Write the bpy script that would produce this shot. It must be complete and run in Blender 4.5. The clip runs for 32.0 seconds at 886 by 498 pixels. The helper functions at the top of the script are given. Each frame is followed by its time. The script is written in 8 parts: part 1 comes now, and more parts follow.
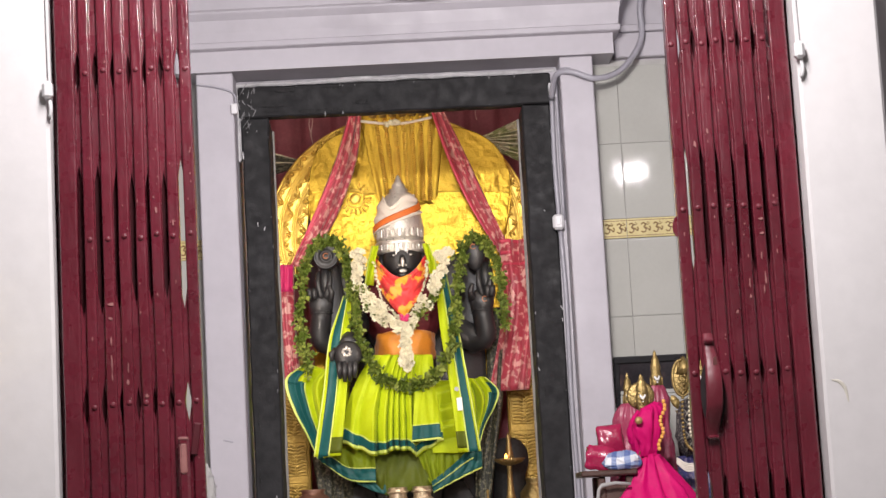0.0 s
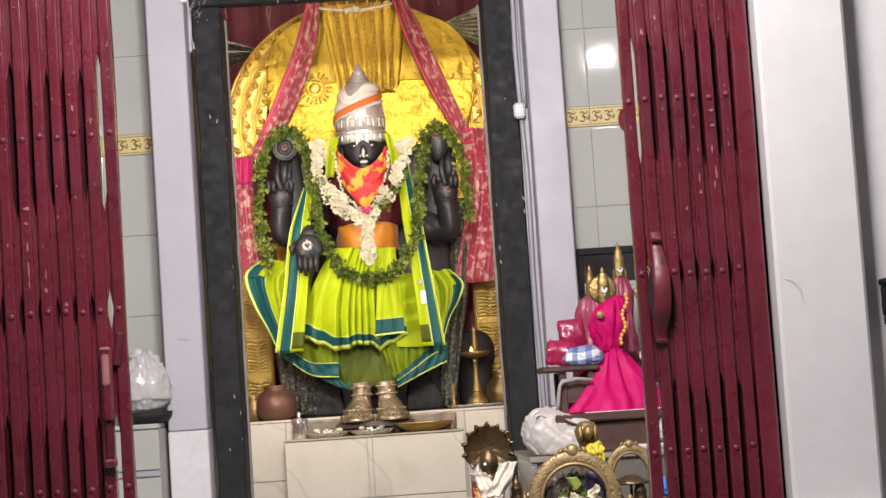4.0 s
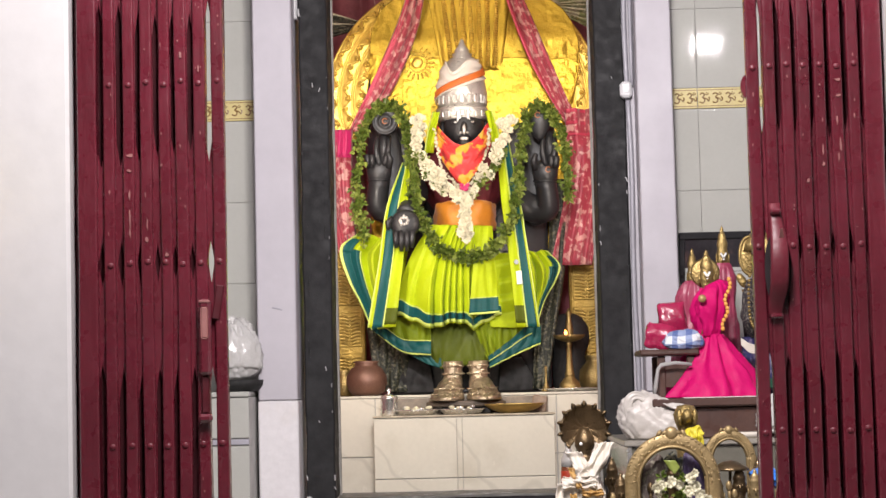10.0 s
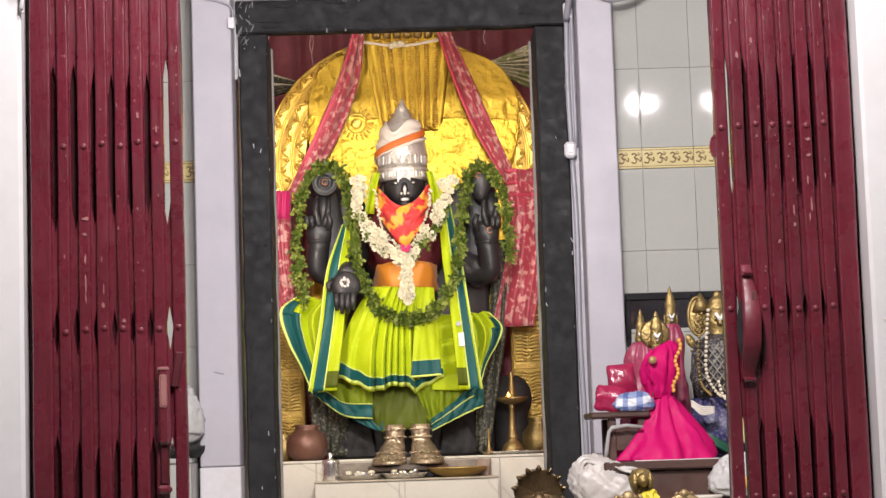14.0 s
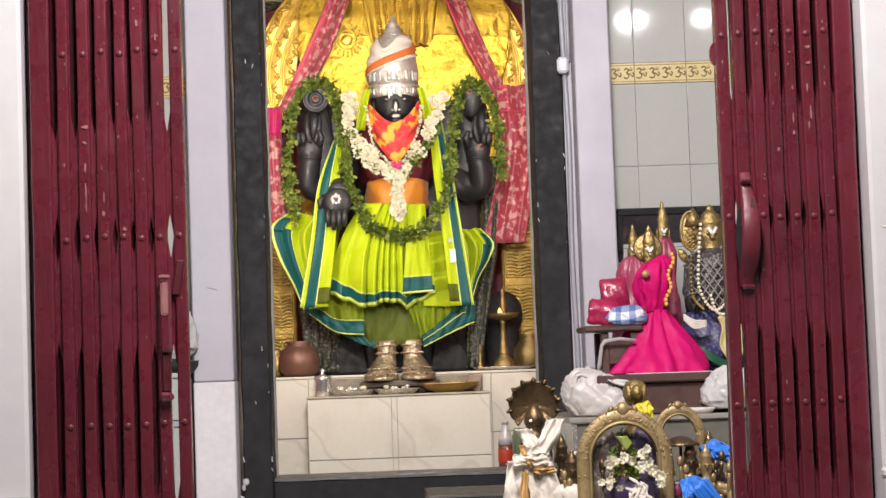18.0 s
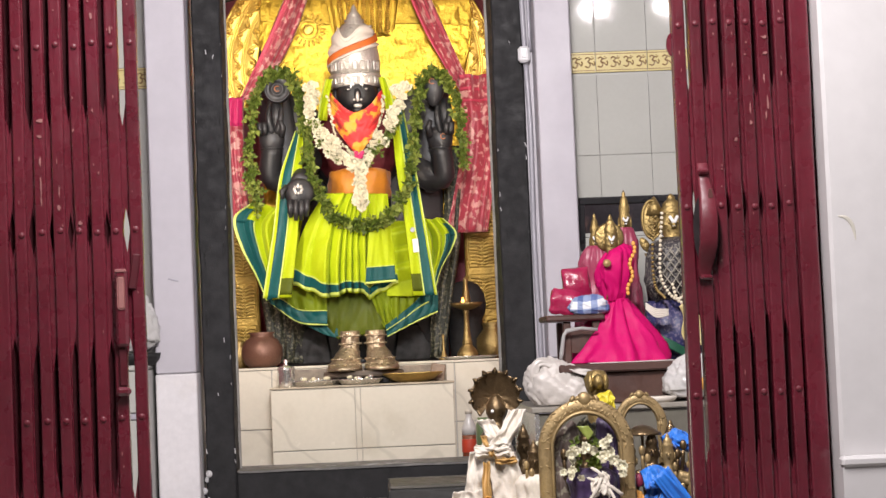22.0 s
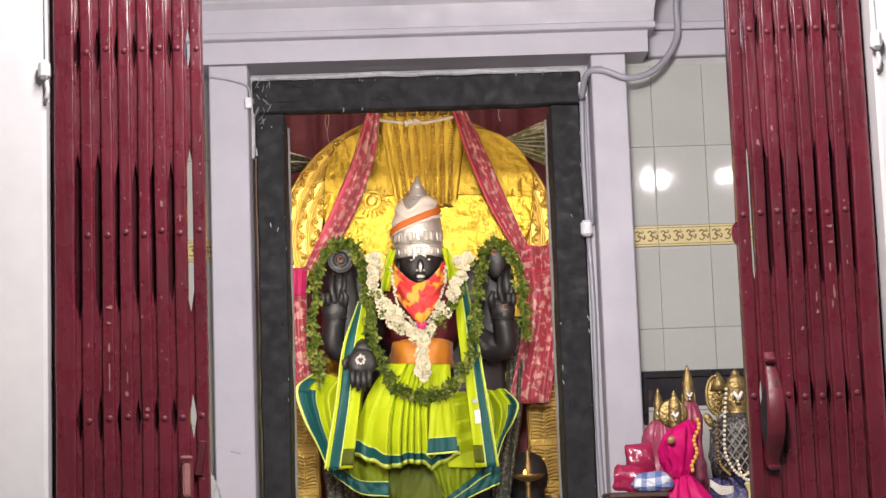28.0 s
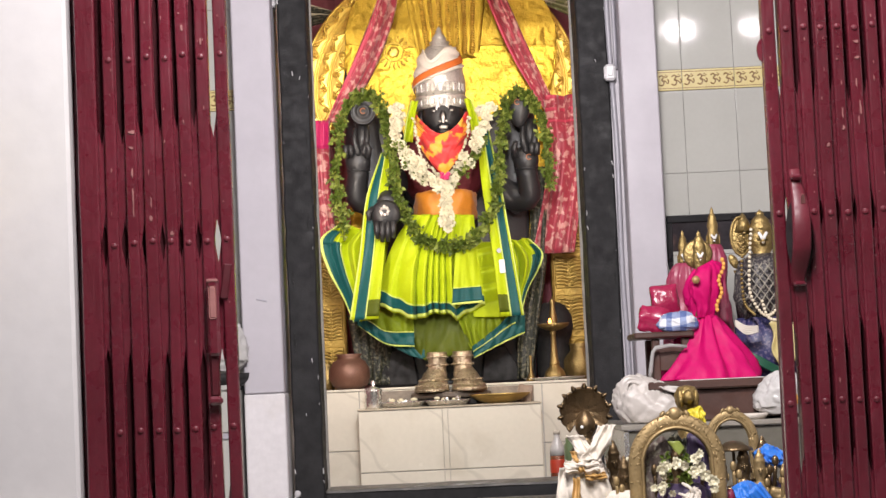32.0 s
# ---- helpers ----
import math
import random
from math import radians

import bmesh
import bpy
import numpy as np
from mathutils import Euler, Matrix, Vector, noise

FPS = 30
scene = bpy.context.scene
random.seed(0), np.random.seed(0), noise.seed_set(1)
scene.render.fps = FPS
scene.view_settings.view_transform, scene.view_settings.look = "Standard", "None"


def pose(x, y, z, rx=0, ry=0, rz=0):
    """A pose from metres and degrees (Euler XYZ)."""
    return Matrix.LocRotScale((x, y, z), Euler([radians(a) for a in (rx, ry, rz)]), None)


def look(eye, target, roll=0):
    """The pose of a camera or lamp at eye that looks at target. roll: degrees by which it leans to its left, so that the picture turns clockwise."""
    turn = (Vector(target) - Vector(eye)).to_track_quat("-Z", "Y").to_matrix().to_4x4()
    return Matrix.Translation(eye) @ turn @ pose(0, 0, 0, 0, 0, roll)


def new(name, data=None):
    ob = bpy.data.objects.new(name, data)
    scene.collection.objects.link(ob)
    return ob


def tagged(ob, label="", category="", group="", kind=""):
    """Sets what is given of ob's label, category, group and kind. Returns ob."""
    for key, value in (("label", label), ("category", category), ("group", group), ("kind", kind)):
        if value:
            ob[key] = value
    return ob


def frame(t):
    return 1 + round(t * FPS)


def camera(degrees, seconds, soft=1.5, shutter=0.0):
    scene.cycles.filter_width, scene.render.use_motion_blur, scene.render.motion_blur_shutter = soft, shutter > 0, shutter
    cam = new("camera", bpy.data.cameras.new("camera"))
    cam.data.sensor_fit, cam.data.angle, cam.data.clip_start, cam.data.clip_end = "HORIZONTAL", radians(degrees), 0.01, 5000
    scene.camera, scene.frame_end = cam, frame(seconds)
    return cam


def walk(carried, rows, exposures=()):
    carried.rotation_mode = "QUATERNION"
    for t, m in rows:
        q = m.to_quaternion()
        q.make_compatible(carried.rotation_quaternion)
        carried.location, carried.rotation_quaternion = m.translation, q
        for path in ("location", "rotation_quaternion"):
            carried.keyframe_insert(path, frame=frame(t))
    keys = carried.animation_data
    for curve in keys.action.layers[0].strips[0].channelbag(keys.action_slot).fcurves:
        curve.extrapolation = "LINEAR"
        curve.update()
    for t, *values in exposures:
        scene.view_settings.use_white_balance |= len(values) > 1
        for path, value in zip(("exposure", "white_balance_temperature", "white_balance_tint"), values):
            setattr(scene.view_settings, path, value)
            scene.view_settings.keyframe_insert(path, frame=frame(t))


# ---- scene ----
cam = camera(26.3, 32.0)
PATH = [
    (0, (-0.009, -6.983, 0.422), (0.037, -5.002, 0.693), -3.1),
    (0.5, (0.016, -6.993, 0.435), (0.07, -5.012, 0.704), -3.1),
    (1, (0.056, -6.938, 0.469), (0.106, -4.958, 0.744), -3.1),
    (1.5, (0.085, -6.886, 0.506), (0.134, -4.906, 0.781), -3.1),
    (2, (0.087, -6.857, 0.503), (0.132, -4.875, 0.765), -3.2),
    (2.5, (0.09, -6.823, 0.49), (0.141, -4.838, 0.728), -3.5),
    (3, (0.085, -6.808, 0.478), (0.141, -4.82, 0.683), -3.8),
    (3.5, (0.088, -6.805, 0.468), (0.149, -4.814, 0.642), -4.0),
    (5.5, (0.054, -6.841, 0.459), (0.074, -4.844, 0.566), -2.4),
    (6, (0.044, -6.848, 0.456), (0.05, -4.851, 0.559), -2.1),
    (6.5, (0.034, -6.852, 0.438), (0.03, -4.855, 0.544), -2.0),
    (7, (0.025, -6.861, 0.43), (0.031, -4.865, 0.546), -1.9),
    (7.5, (0.001, -6.874, 0.425), (0.024, -4.878, 0.548), -1.9),
    (8, (-0.031, -6.891, 0.415), (0.014, -4.895, 0.532), -1.9),
    (8.5, (-0.056, -6.9, 0.413), (-0.011, -4.903, 0.521), -1.9),
    (9, (-0.03, -6.869, 0.414), (-0.004, -4.872, 0.514), -1.7),
    (9.5, (0.022, -6.783, 0.422), (-0.003, -4.786, 0.537), -1.6),
    (10, (0.048, -6.708, 0.421), (0.011, -4.714, 0.565), -1.4),
    (10.5, (-0.006, -6.666, 0.425), (-0.034, -4.674, 0.599), -1.5),
    (11, (-0.092, -6.647, 0.422), (-0.106, -4.656, 0.609), -1.4),
    (11.5, (-0.1, -6.636, 0.411), (-0.111, -4.644, 0.597), -1.5),
    (12, (-0.069, -6.626, 0.426), (-0.093, -4.634, 0.601), -1.6),
    (12.5, (-0.045, -6.622, 0.426), (-0.077, -4.63, 0.597), -1.7),
    (13, (-0.031, -6.613, 0.425), (-0.048, -4.621, 0.6), -2.0),
    (13.5, (-0.026, -6.62, 0.436), (-0.013, -4.629, 0.624), -2.0),
    (14, (-0.024, -6.632, 0.435), (0.021, -4.643, 0.64), -1.9),
    (14.5, (-0.032, -6.638, 0.43), (0.034, -4.651, 0.648), -1.6),
    (16.5, (-0.043, -6.65, 0.417), (0.016, -4.662, 0.625), -1.6),
    (17, (-0.04, -6.652, 0.407), (0.013, -4.662, 0.592), -1.7),
    (17.5, (-0.045, -6.644, 0.411), (0.008, -4.65, 0.566), -1.9),
    (18, (-0.05, -6.636, 0.411), (0.008, -4.64, 0.534), -2.0),
    (18.5, (-0.053, -6.627, 0.416), (0.013, -4.631, 0.517), -2.1),
    (19, (-0.057, -6.627, 0.429), (0.016, -4.63, 0.516), -2.2),
    (19.5, (-0.051, -6.629, 0.435), (0.028, -4.633, 0.52), -2.4),
    (20, (-0.047, -6.63, 0.432), (0.041, -4.633, 0.517), -2.4),
    (20.5, (-0.044, -6.623, 0.428), (0.051, -4.627, 0.511), -2.4),
    (21, (-0.04, -6.619, 0.426), (0.061, -4.623, 0.509), -2.4),
    (21.5, (-0.039, -6.622, 0.418), (0.062, -4.626, 0.507), -2.5),
    (22, (-0.035, -6.629, 0.418), (0.058, -4.634, 0.527), -2.4),
    (22.5, (-0.038, -6.638, 0.438), (0.037, -4.645, 0.581), -2.3),
    (23, (-0.048, -6.632, 0.447), (0.005, -4.641, 0.626), -1.9),
    (23.5, (-0.055, -6.625, 0.454), (-0.027, -4.636, 0.667), -1.5),
    (24, (-0.062, -6.622, 0.455), (-0.058, -4.636, 0.693), -1.4),
    (24.5, (-0.061, -6.618, 0.452), (-0.073, -4.633, 0.702), -1.3),
    (26.5, (-0.05, -6.637, 0.443), (-0.045, -4.652, 0.687), -1.6),
    (27, (-0.05, -6.642, 0.438), (-0.036, -4.657, 0.676), -1.8),
    (27.5, (-0.041, -6.639, 0.454), (-0.014, -4.655, 0.706), -2.0),
    (28, (-0.044, -6.642, 0.466), (-0.008, -4.662, 0.744), -2.0),
    (28.5, (-0.054, -6.627, 0.455), (-0.012, -4.651, 0.764), -2.3),
    (29, (-0.061, -6.618, 0.441), (-0.01, -4.65, 0.79), -2.6),
    (29.5, (-0.06, -6.618, 0.414), (-0.037, -4.642, 0.723), -3.0),
    (30, (-0.055, -6.624, 0.393), (-0.047, -4.642, 0.662), -3.2),
    (30.5, (-0.049, -6.625, 0.383), (-0.055, -4.637, 0.602), -3.1),
    (31, (-0.05, -6.624, 0.38), (-0.063, -4.632, 0.556), -2.9),
    (31.5, (-0.048, -6.627, 0.377), (-0.055, -4.632, 0.531), -2.7),
    (32, (-0.047, -6.62, 0.383), (-0.041, -4.625, 0.527), -2.6),
]
TINT = 15.5
EXPOSURES = [(0, -0.13), (2, -0.15), (3.5, -0.1), (6, 0.05), (9, 0.06), (12, 0.0), (17, -0.02), (19, 0.04), (22, 0.05), (23.5, -0.02), (24.5, -0.05), (27, -0.12), (28, -0.09), (29, -0.1), (30, -0.16), (31, -0.02), (32, 0.05)]
walk(cam, [(t, look(eye, target, roll)) for t, eye, target, roll in PATH], [(t, stops, 6500, TINT) for t, stops in EXPOSURES])

# ---------------------------------------------------------------- world and lights
world = bpy.data.worlds.new("night")
scene.world = world
world.use_nodes = True
world.node_tree.nodes["Background"].inputs[0].default_value = (0.75, 0.8, 1.0, 1)
world.node_tree.nodes["Background"].inputs[1].default_value = 0.02


def area_lamp(name, place, target, sx, sy, watts, colour):
    lamp = bpy.data.lights.new(name, "AREA")
    lamp.shape, lamp.size, lamp.size_y, lamp.energy, lamp.color = "RECTANGLE", sx, sy, watts, colour
    ob = new(name, lamp)
    ob.matrix_world = look(place, target)
    return ob


area_lamp("hall_lamp", (0.05, -4.72, 2.28), (0.05, -3.2, 0.75), 0.10, 1.2, 84, (1.0, 0.98, 0.95))
area_lamp("porch_lamp", (0.18, -3.04, 1.86), (-0.12, 0.0, 1.10), 0.45, 0.06, 74, (1.0, 0.97, 0.94))
area_lamp("porch_bulb", (1.265, -3.05, 2.17), (0.9, 0.0, 1.6), 0.11, 0.05, 5, (1.0, 0.97, 0.95))
area_lamp("porch_bulb_small", (1.63, -3.05, 2.17), (1.2, 0.0, 1.6), 0.06, 0.045, 1.5, (1.0, 0.97, 0.95))
# inside the shrine: tube over the door, unseen fill added behind both jambs
area_lamp("shrine_lamp", (0.0, 0.40, 2.30), (0.0, 1.5, 1.2), 0.9, 0.06, 6.0, (1.0, 0.88, 0.69))
area_lamp("jamb_fill_west", (-0.57, 0.37, 1.22), (0.05, 1.4, 1.15), 0.05, 1.1, 11.5, (1.0, 0.90, 0.75))
area_lamp("jamb_fill_east", (0.57, 0.37, 1.22), (-0.05, 1.4, 1.15), 0.05, 1.1, 7.5, (1.0, 0.90, 0.75))

# ---------------------------------------------------------------- materials


def mat(name, colour, rough=0.5, metal=0.0, var=0.18, scale=6.0, bump=0.0, bscale=60.0, second=None, mix=(0.45, 0.6), coat=0.0, sheen=0.0, spec=0.5, piece=0.0, vein=0.0):
    """A surface with broad stains, fine grain and relief; second: a colour that shows in patches; piece: how far one piece differs from the next."""
    m = bpy.data.materials.new(name)
    m.use_nodes = True
    nt = m.node_tree
    b = nt.nodes["Principled BSDF"]
    b.inputs["Roughness"].default_value, b.inputs["Metallic"].default_value = rough, metal
    b.inputs["Coat Weight"].default_value, b.inputs["Sheen Weight"].default_value = coat, sheen
    b.inputs["Specular IOR Level"].default_value = spec
    co = nt.nodes.new("ShaderNodeTexCoord")

    def noise_at(s, detail=5.0):
        n = nt.nodes.new("ShaderNodeTexNoise")
        n.inputs["Scale"].default_value, n.inputs["Detail"].default_value = s, detail
        nt.links.new(co.outputs["Object"], n.inputs["Vector"])
        return n.outputs["Fac"]

    def mixed(fac, a, c, kind="MIX"):
        n = nt.nodes.new("ShaderNodeMix")
        n.data_type, n.blend_type = "RGBA", kind
        for s, v in ((n.inputs[0], fac), (n.inputs[6], a), (n.inputs[7], c)):
            if isinstance(v, bpy.types.NodeSocket):
                nt.links.new(v, s)
            else:
                s.default_value = (*v, 1) if isinstance(v, tuple) else v
        return n.outputs[2]

    def ramp(src, lo, hi, a, c):
        n = nt.nodes.new("ShaderNodeMapRange")
        for k, v in enumerate((lo, hi, a, c), 1):
            n.inputs[k].default_value = v
        nt.links.new(src, n.inputs[0])
        return n.outputs[0]

    col = colour
    if second:
        col = mixed(ramp(noise_at(scale), mix[0], mix[1], 0, 1), colour, second)
    low = tuple(1 - var for _ in range(3))
    col = mixed(1.0, col, mixed(ramp(noise_at(scale * 0.6 + 0.5), 0.3, 0.7, 0, 1), low, (1.0, 1.0, 1.0)), "MULTIPLY")
    col = mixed(1.0, col, mixed(ramp(noise_at(scale * 11), 0.3, 0.7, 0, 1), tuple(1 - var * 0.6 for _ in range(3)), (1.0, 1.0, 1.0)), "MULTIPLY")
    if vein:
        w = nt.nodes.new("ShaderNodeTexWave")
        w.bands_direction = "DIAGONAL"
        w.inputs["Scale"].default_value, w.inputs["Distortion"].default_value, w.inputs["Detail"].default_value, w.inputs["Detail Scale"].default_value = 1.3, 9.0, 3.0, 1.2
        nt.links.new(co.outputs["Object"], w.inputs["Vector"])
        col = mixed(ramp(w.outputs["Fac"], 0.985, 1.0, 0, vein), col, tuple(c * 0.6 for c in colour))
    if piece:
        info = nt.nodes.new("ShaderNodeObjectInfo")
        col = mixed(1.0, col, mixed(info.outputs["Random"], tuple(1 - piece for _ in range(3)), (1.0, 1.0, 1.0)), "MULTIPLY")
    nt.links.new(col, b.inputs["Base Color"])
    nt.links.new(ramp(noise_at(scale * 3), 0.3, 0.7, max(0.02, rough * 0.75), min(1, rough * 1.25)), b.inputs["Roughness"])
    if bump:
        bp = nt.nodes.new("ShaderNodeBump")
        bp.inputs["Strength"].default_value, bp.inputs["Distance"].default_value = bump, 0.01
        nt.links.new(noise_at(bscale), bp.inputs["Height"])
        nt.links.new(bp.outputs[0], b.inputs["Normal"])
    return m


LAVENDER = mat("lavender_wall_paint", (0.455, 0.432, 0.468), 0.55, var=0.08, scale=2.5, bump=0.06, bscale=25)
WHITE_WALL = mat("white_emulsion_paint", (0.72, 0.695, 0.70), 0.6, var=0.08, scale=3.0, second=(0.735, 0.71, 0.70), mix=(0.55, 0.75), bump=0.08, bscale=18)
GREY_WALL = mat("white_side_plaster", (0.72, 0.70, 0.71), 0.7, var=0.1, scale=2.0, bump=0.08)
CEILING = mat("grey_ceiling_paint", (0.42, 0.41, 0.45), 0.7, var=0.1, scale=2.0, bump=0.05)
CREAM = mat("cream_ledge_paint", (0.55, 0.54, 0.50), 0.6, var=0.12, scale=4, bump=0.05)
BLACK_STONE = mat("black_granite_frame", (0.0215, 0.021, 0.022), 0.68, spec=0.22, var=0.15, scale=9, bump=0.08, bscale=150, second=(0.025, 0.0245, 0.026), mix=(0.45, 0.65))
MORTAR = mat("rough_white_mortar", (0.62, 0.61, 0.62), 0.85, var=0.3, scale=30, bump=0.6, bscale=80)
GREY_STONE = mat("worn_grey_step_stone", (0.24, 0.23, 0.19), 0.5, var=0.45, scale=7, second=(0.36, 0.35, 0.29), mix=(0.5, 0.62), bump=0.35, bscale=30)
FLOOR = mat("polished_floor_stone", (0.42, 0.40, 0.37), 0.35, var=0.25, scale=5)
TILE = mat("glossy_pale_wall_tile", (0.435, 0.435, 0.40), 0.06, var=0.05, scale=7, bump=0.05, bscale=5, piece=0.06)
PLINTH_TILE = mat("cream_marble_tile", (0.66, 0.63, 0.535), 0.22, var=0.07, scale=5, second=(0.59, 0.555, 0.46), mix=(0.55, 0.7), piece=0.04, vein=0.35)
GROUT = mat("grey_tile_grout", (0.50, 0.49, 0.47), 0.9, var=0.2, scale=20)
BAND = mat("yellow_listello_tile", (0.62, 0.52, 0.24), 0.2, var=0.12, scale=20, piece=0.08)
OM_INK = mat("brown_printed_glaze", (0.22, 0.12, 0.04), 0.3, var=0.2, scale=30)
GATE = mat("maroon_enamel_paint", (0.175, 0.0165, 0.032), 0.3, coat=1.0, var=0.30, scale=9, bump=0.24, bscale=60, second=(0.19, 0.019, 0.038), mix=(0.5, 0.7), piece=0.15)
gate_nodes = GATE.node_tree
gate_nodes.links.new(gate_nodes.nodes["Bump"].outputs[0], gate_nodes.nodes["Principled BSDF"].inputs["Coat Normal"])
gate_nodes.nodes["Principled BSDF"].inputs["Coat Roughness"].default_value = 0.13
gate_nodes.nodes["Principled BSDF"].inputs["Coat IOR"].default_value = 1.75
# brush marks run up the bars
brush = gate_nodes.nodes["Bump"].inputs["Height"].links[0].from_node
upright = gate_nodes.nodes.new("ShaderNodeMapping")
upright.inputs["Scale"].default_value = (1.0, 1.0, 0.22)
gate_nodes.links.new(brush.inputs["Vector"].links[0].from_socket, upright.inputs["Vector"])
gate_nodes.links.new(upright.outputs["Vector"], brush.inputs["Vector"])
GATE_WORN = mat("chipped_pink_undercoat", (0.42, 0.18, 0.17), 0.5, var=0.3, scale=60)
# the gate maroon darkened: shade in the gaps is put into the colour
GATE_SHADE = mat("maroon_darkened_for_shade", (0.10, 0.008, 0.016), 0.5, var=0.3, scale=9)
IDOL = mat("oiled_black_stone", (0.026, 0.026, 0.028), 0.42, var=0.4, scale=12, bump=0.1, bscale=60)
SILVER = mat("tarnished_silver", (0.74, 0.71, 0.65), 0.34, metal=0.6, var=0.35, scale=25, bump=0.3, bscale=90)
STEEL = mat("polished_steel", (0.84, 0.83, 0.80), 0.24, metal=0.85, var=0.15, scale=20)
GOLD = mat("embossed_gold_sheet", (0.84, 0.57, 0.065), 0.38, metal=0.9, var=0.25, scale=9, bump=0.9, bscale=34)
GOLD_OLD = mat("dull_old_gold_sheet", (0.38, 0.25, 0.05), 0.42, metal=0.6, var=0.35, scale=20, bump=0.5, bscale=70)
GOLD_RIM = mat("gold_relief_border", (1.0, 0.72, 0.15), 0.36, metal=0.75, var=0.25, scale=20, bump=0.25, bscale=70)
BRASS = mat("aged_brass", (0.40, 0.285, 0.11), 0.42, metal=0.85, var=0.4, scale=18, bump=0.4, bscale=120)
COPPER = mat("brown_copper", (0.22, 0.11, 0.075), 0.48, metal=0.45, var=0.35, scale=15, bump=0.1)
LIME = mat("lime_silk", (0.43, 0.54, 0.002), 0.6, var=0.14, scale=8, bump=0.12, bscale=220, sheen=0.04, spec=0.25)
# the lime silk at half strength: shade of the under-folds as colour
LIME_SHADED = mat("lime_silk_shade_darkened", (0.20, 0.27, 0.003), 0.6, var=0.2, scale=8, bump=0.12, bscale=220, sheen=0.04, spec=0.25)
# olive inner silk, darkened further for the shade under the skirt
LIME_SHEER = mat("olive_inner_silk_darkened", (0.085, 0.112, 0.004), 0.6, var=0.2, scale=8, bump=0.12, bscale=220, sheen=0.03, spec=0.25)
LIME_EDGE = mat("pale_yellow_zari_edge", (0.58, 0.70, 0.15), 0.5, var=0.15, scale=30)
TEAL = mat("teal_border_silk", (0.003, 0.088, 0.088), 0.5, var=0.25, scale=14, bump=0.12, bscale=220, sheen=0.05, spec=0.3)
ORANGE = mat("orange_silk", (0.72, 0.25, 0.01), 0.5, var=0.2, scale=14, bump=0.1, bscale=200, sheen=0.3)
SCARF = mat("red_orange_printed_silk", (0.70, 0.025, 0.025), 0.5, var=0.2, scale=16, second=(0.85, 0.38, 0.02), mix=(0.52, 0.57), bump=0.15, sheen=0.3)
MAROON_CLOTH = mat("dark_red_velvet", (0.14, 0.012, 0.02), 0.7, var=0.35, scale=9, bump=0.15)
BROCADE = mat("crimson_brocade", (0.46, 0.045, 0.075), 0.45, var=0.3, scale=36, second=(0.74, 0.36, 0.32), mix=(0.525, 0.565), bump=0.15, bscale=150, sheen=0.3)
MAGENTA = mat("magenta_silk", (0.55, 0.01, 0.12), 0.45, var=0.15, scale=8, bump=0.1, bscale=180, sheen=0.3)
HOT_PINK = mat("hot_pink_silk", (0.52, 0.002, 0.115), 0.6, var=0.16, scale=8, bump=0.1, bscale=220, sheen=0.0, spec=0.2)
DUSTY_PINK = mat("rose_pink_cloth", (0.36, 0.045, 0.10), 0.42, var=0.25, scale=30, second=(0.46, 0.14, 0.19), mix=(0.55, 0.65))
BACK_CLOTH = mat("dark_maroon_curtain_cloth", (0.47, 0.155, 0.19), 0.75, var=0.3, scale=6)
GREEN_LAME = mat("green_gold_lame", (0.36, 0.40, 0.17), 0.4, metal=0.2, var=0.5, scale=25, second=(0.85, 0.82, 0.58), mix=(0.5, 0.56))
DARK_PRINT = mat("dark_green_print_cloth", (0.03, 0.033, 0.02), 0.6, var=0.4, scale=75, second=(0.17, 0.16, 0.10), mix=(0.52, 0.58))
LEAF = mat("tulsi_leaf_green", (0.125, 0.185, 0.022), 0.5, var=0.45, scale=40)
LEAF_LIGHT = mat("pale_leaf_green", (0.27, 0.33, 0.06), 0.5, var=0.4, scale=40)
PETAL = mat("ivory_flower_petal", (0.64, 0.60, 0.43), 0.6, var=0.12, scale=40)
WHITE_CLOTH = mat("white_cotton_cloth", (0.64, 0.585, 0.51), 0.7, var=0.08, scale=9, bump=0.1, bscale=200)
WHITE_PAINT = mat("white_paint_mark", (0.78, 0.77, 0.74), 0.6, var=0.1, scale=30)
WOOD = mat("dark_brown_wood", (0.085, 0.04, 0.03), 0.4, var=0.35, scale=8, bump=0.1)
PLASTIC_BAG = mat("white_carrier_bag_plastic", (0.50, 0.465, 0.43), 0.42, var=0.08, scale=12, bump=0.2, bscale=40)
CLEAR_BAG = mat("cloudy_clear_plastic", (0.68, 0.665, 0.645), 0.2, var=0.15, scale=14, bump=0.3, bscale=30)
CLEAR_BAG.node_tree.nodes["Principled BSDF"].inputs["Transmission Weight"].default_value = 0.22
PVC = mat("white_pvc_plastic", (0.72, 0.71, 0.72), 0.35, var=0.08, scale=20)
GREY_PVC = mat("grey_conduit_plastic", (0.36, 0.35, 0.39), 0.4, var=0.12, scale=20)
FAN_DARK = mat("brown_fan_enamel", (0.035, 0.03, 0.03), 0.35, var=0.25, scale=12)
SAFFRON = mat("saffron_cotton", (0.72, 0.34, 0.07), 0.6, var=0.15, scale=14, bump=0.1)
PURPLE = mat("dark_purple_silk", (0.045, 0.02, 0.08), 0.5, var=0.3, scale=16, sheen=0.2)
BLUE = mat("bright_blue_silk", (0.003, 0.15, 0.60), 0.5, var=0.2, scale=14, bump=0.1, bscale=160, sheen=0.3)
PEARL = mat("pearl_bead", (0.72, 0.64, 0.48), 0.22, var=0.12, scale=40)
DARK = mat("soot_black", (0.012, 0.011, 0.011), 0.7, var=0.3, scale=12)

# ---------------------------------------------------------------- mesh helpers


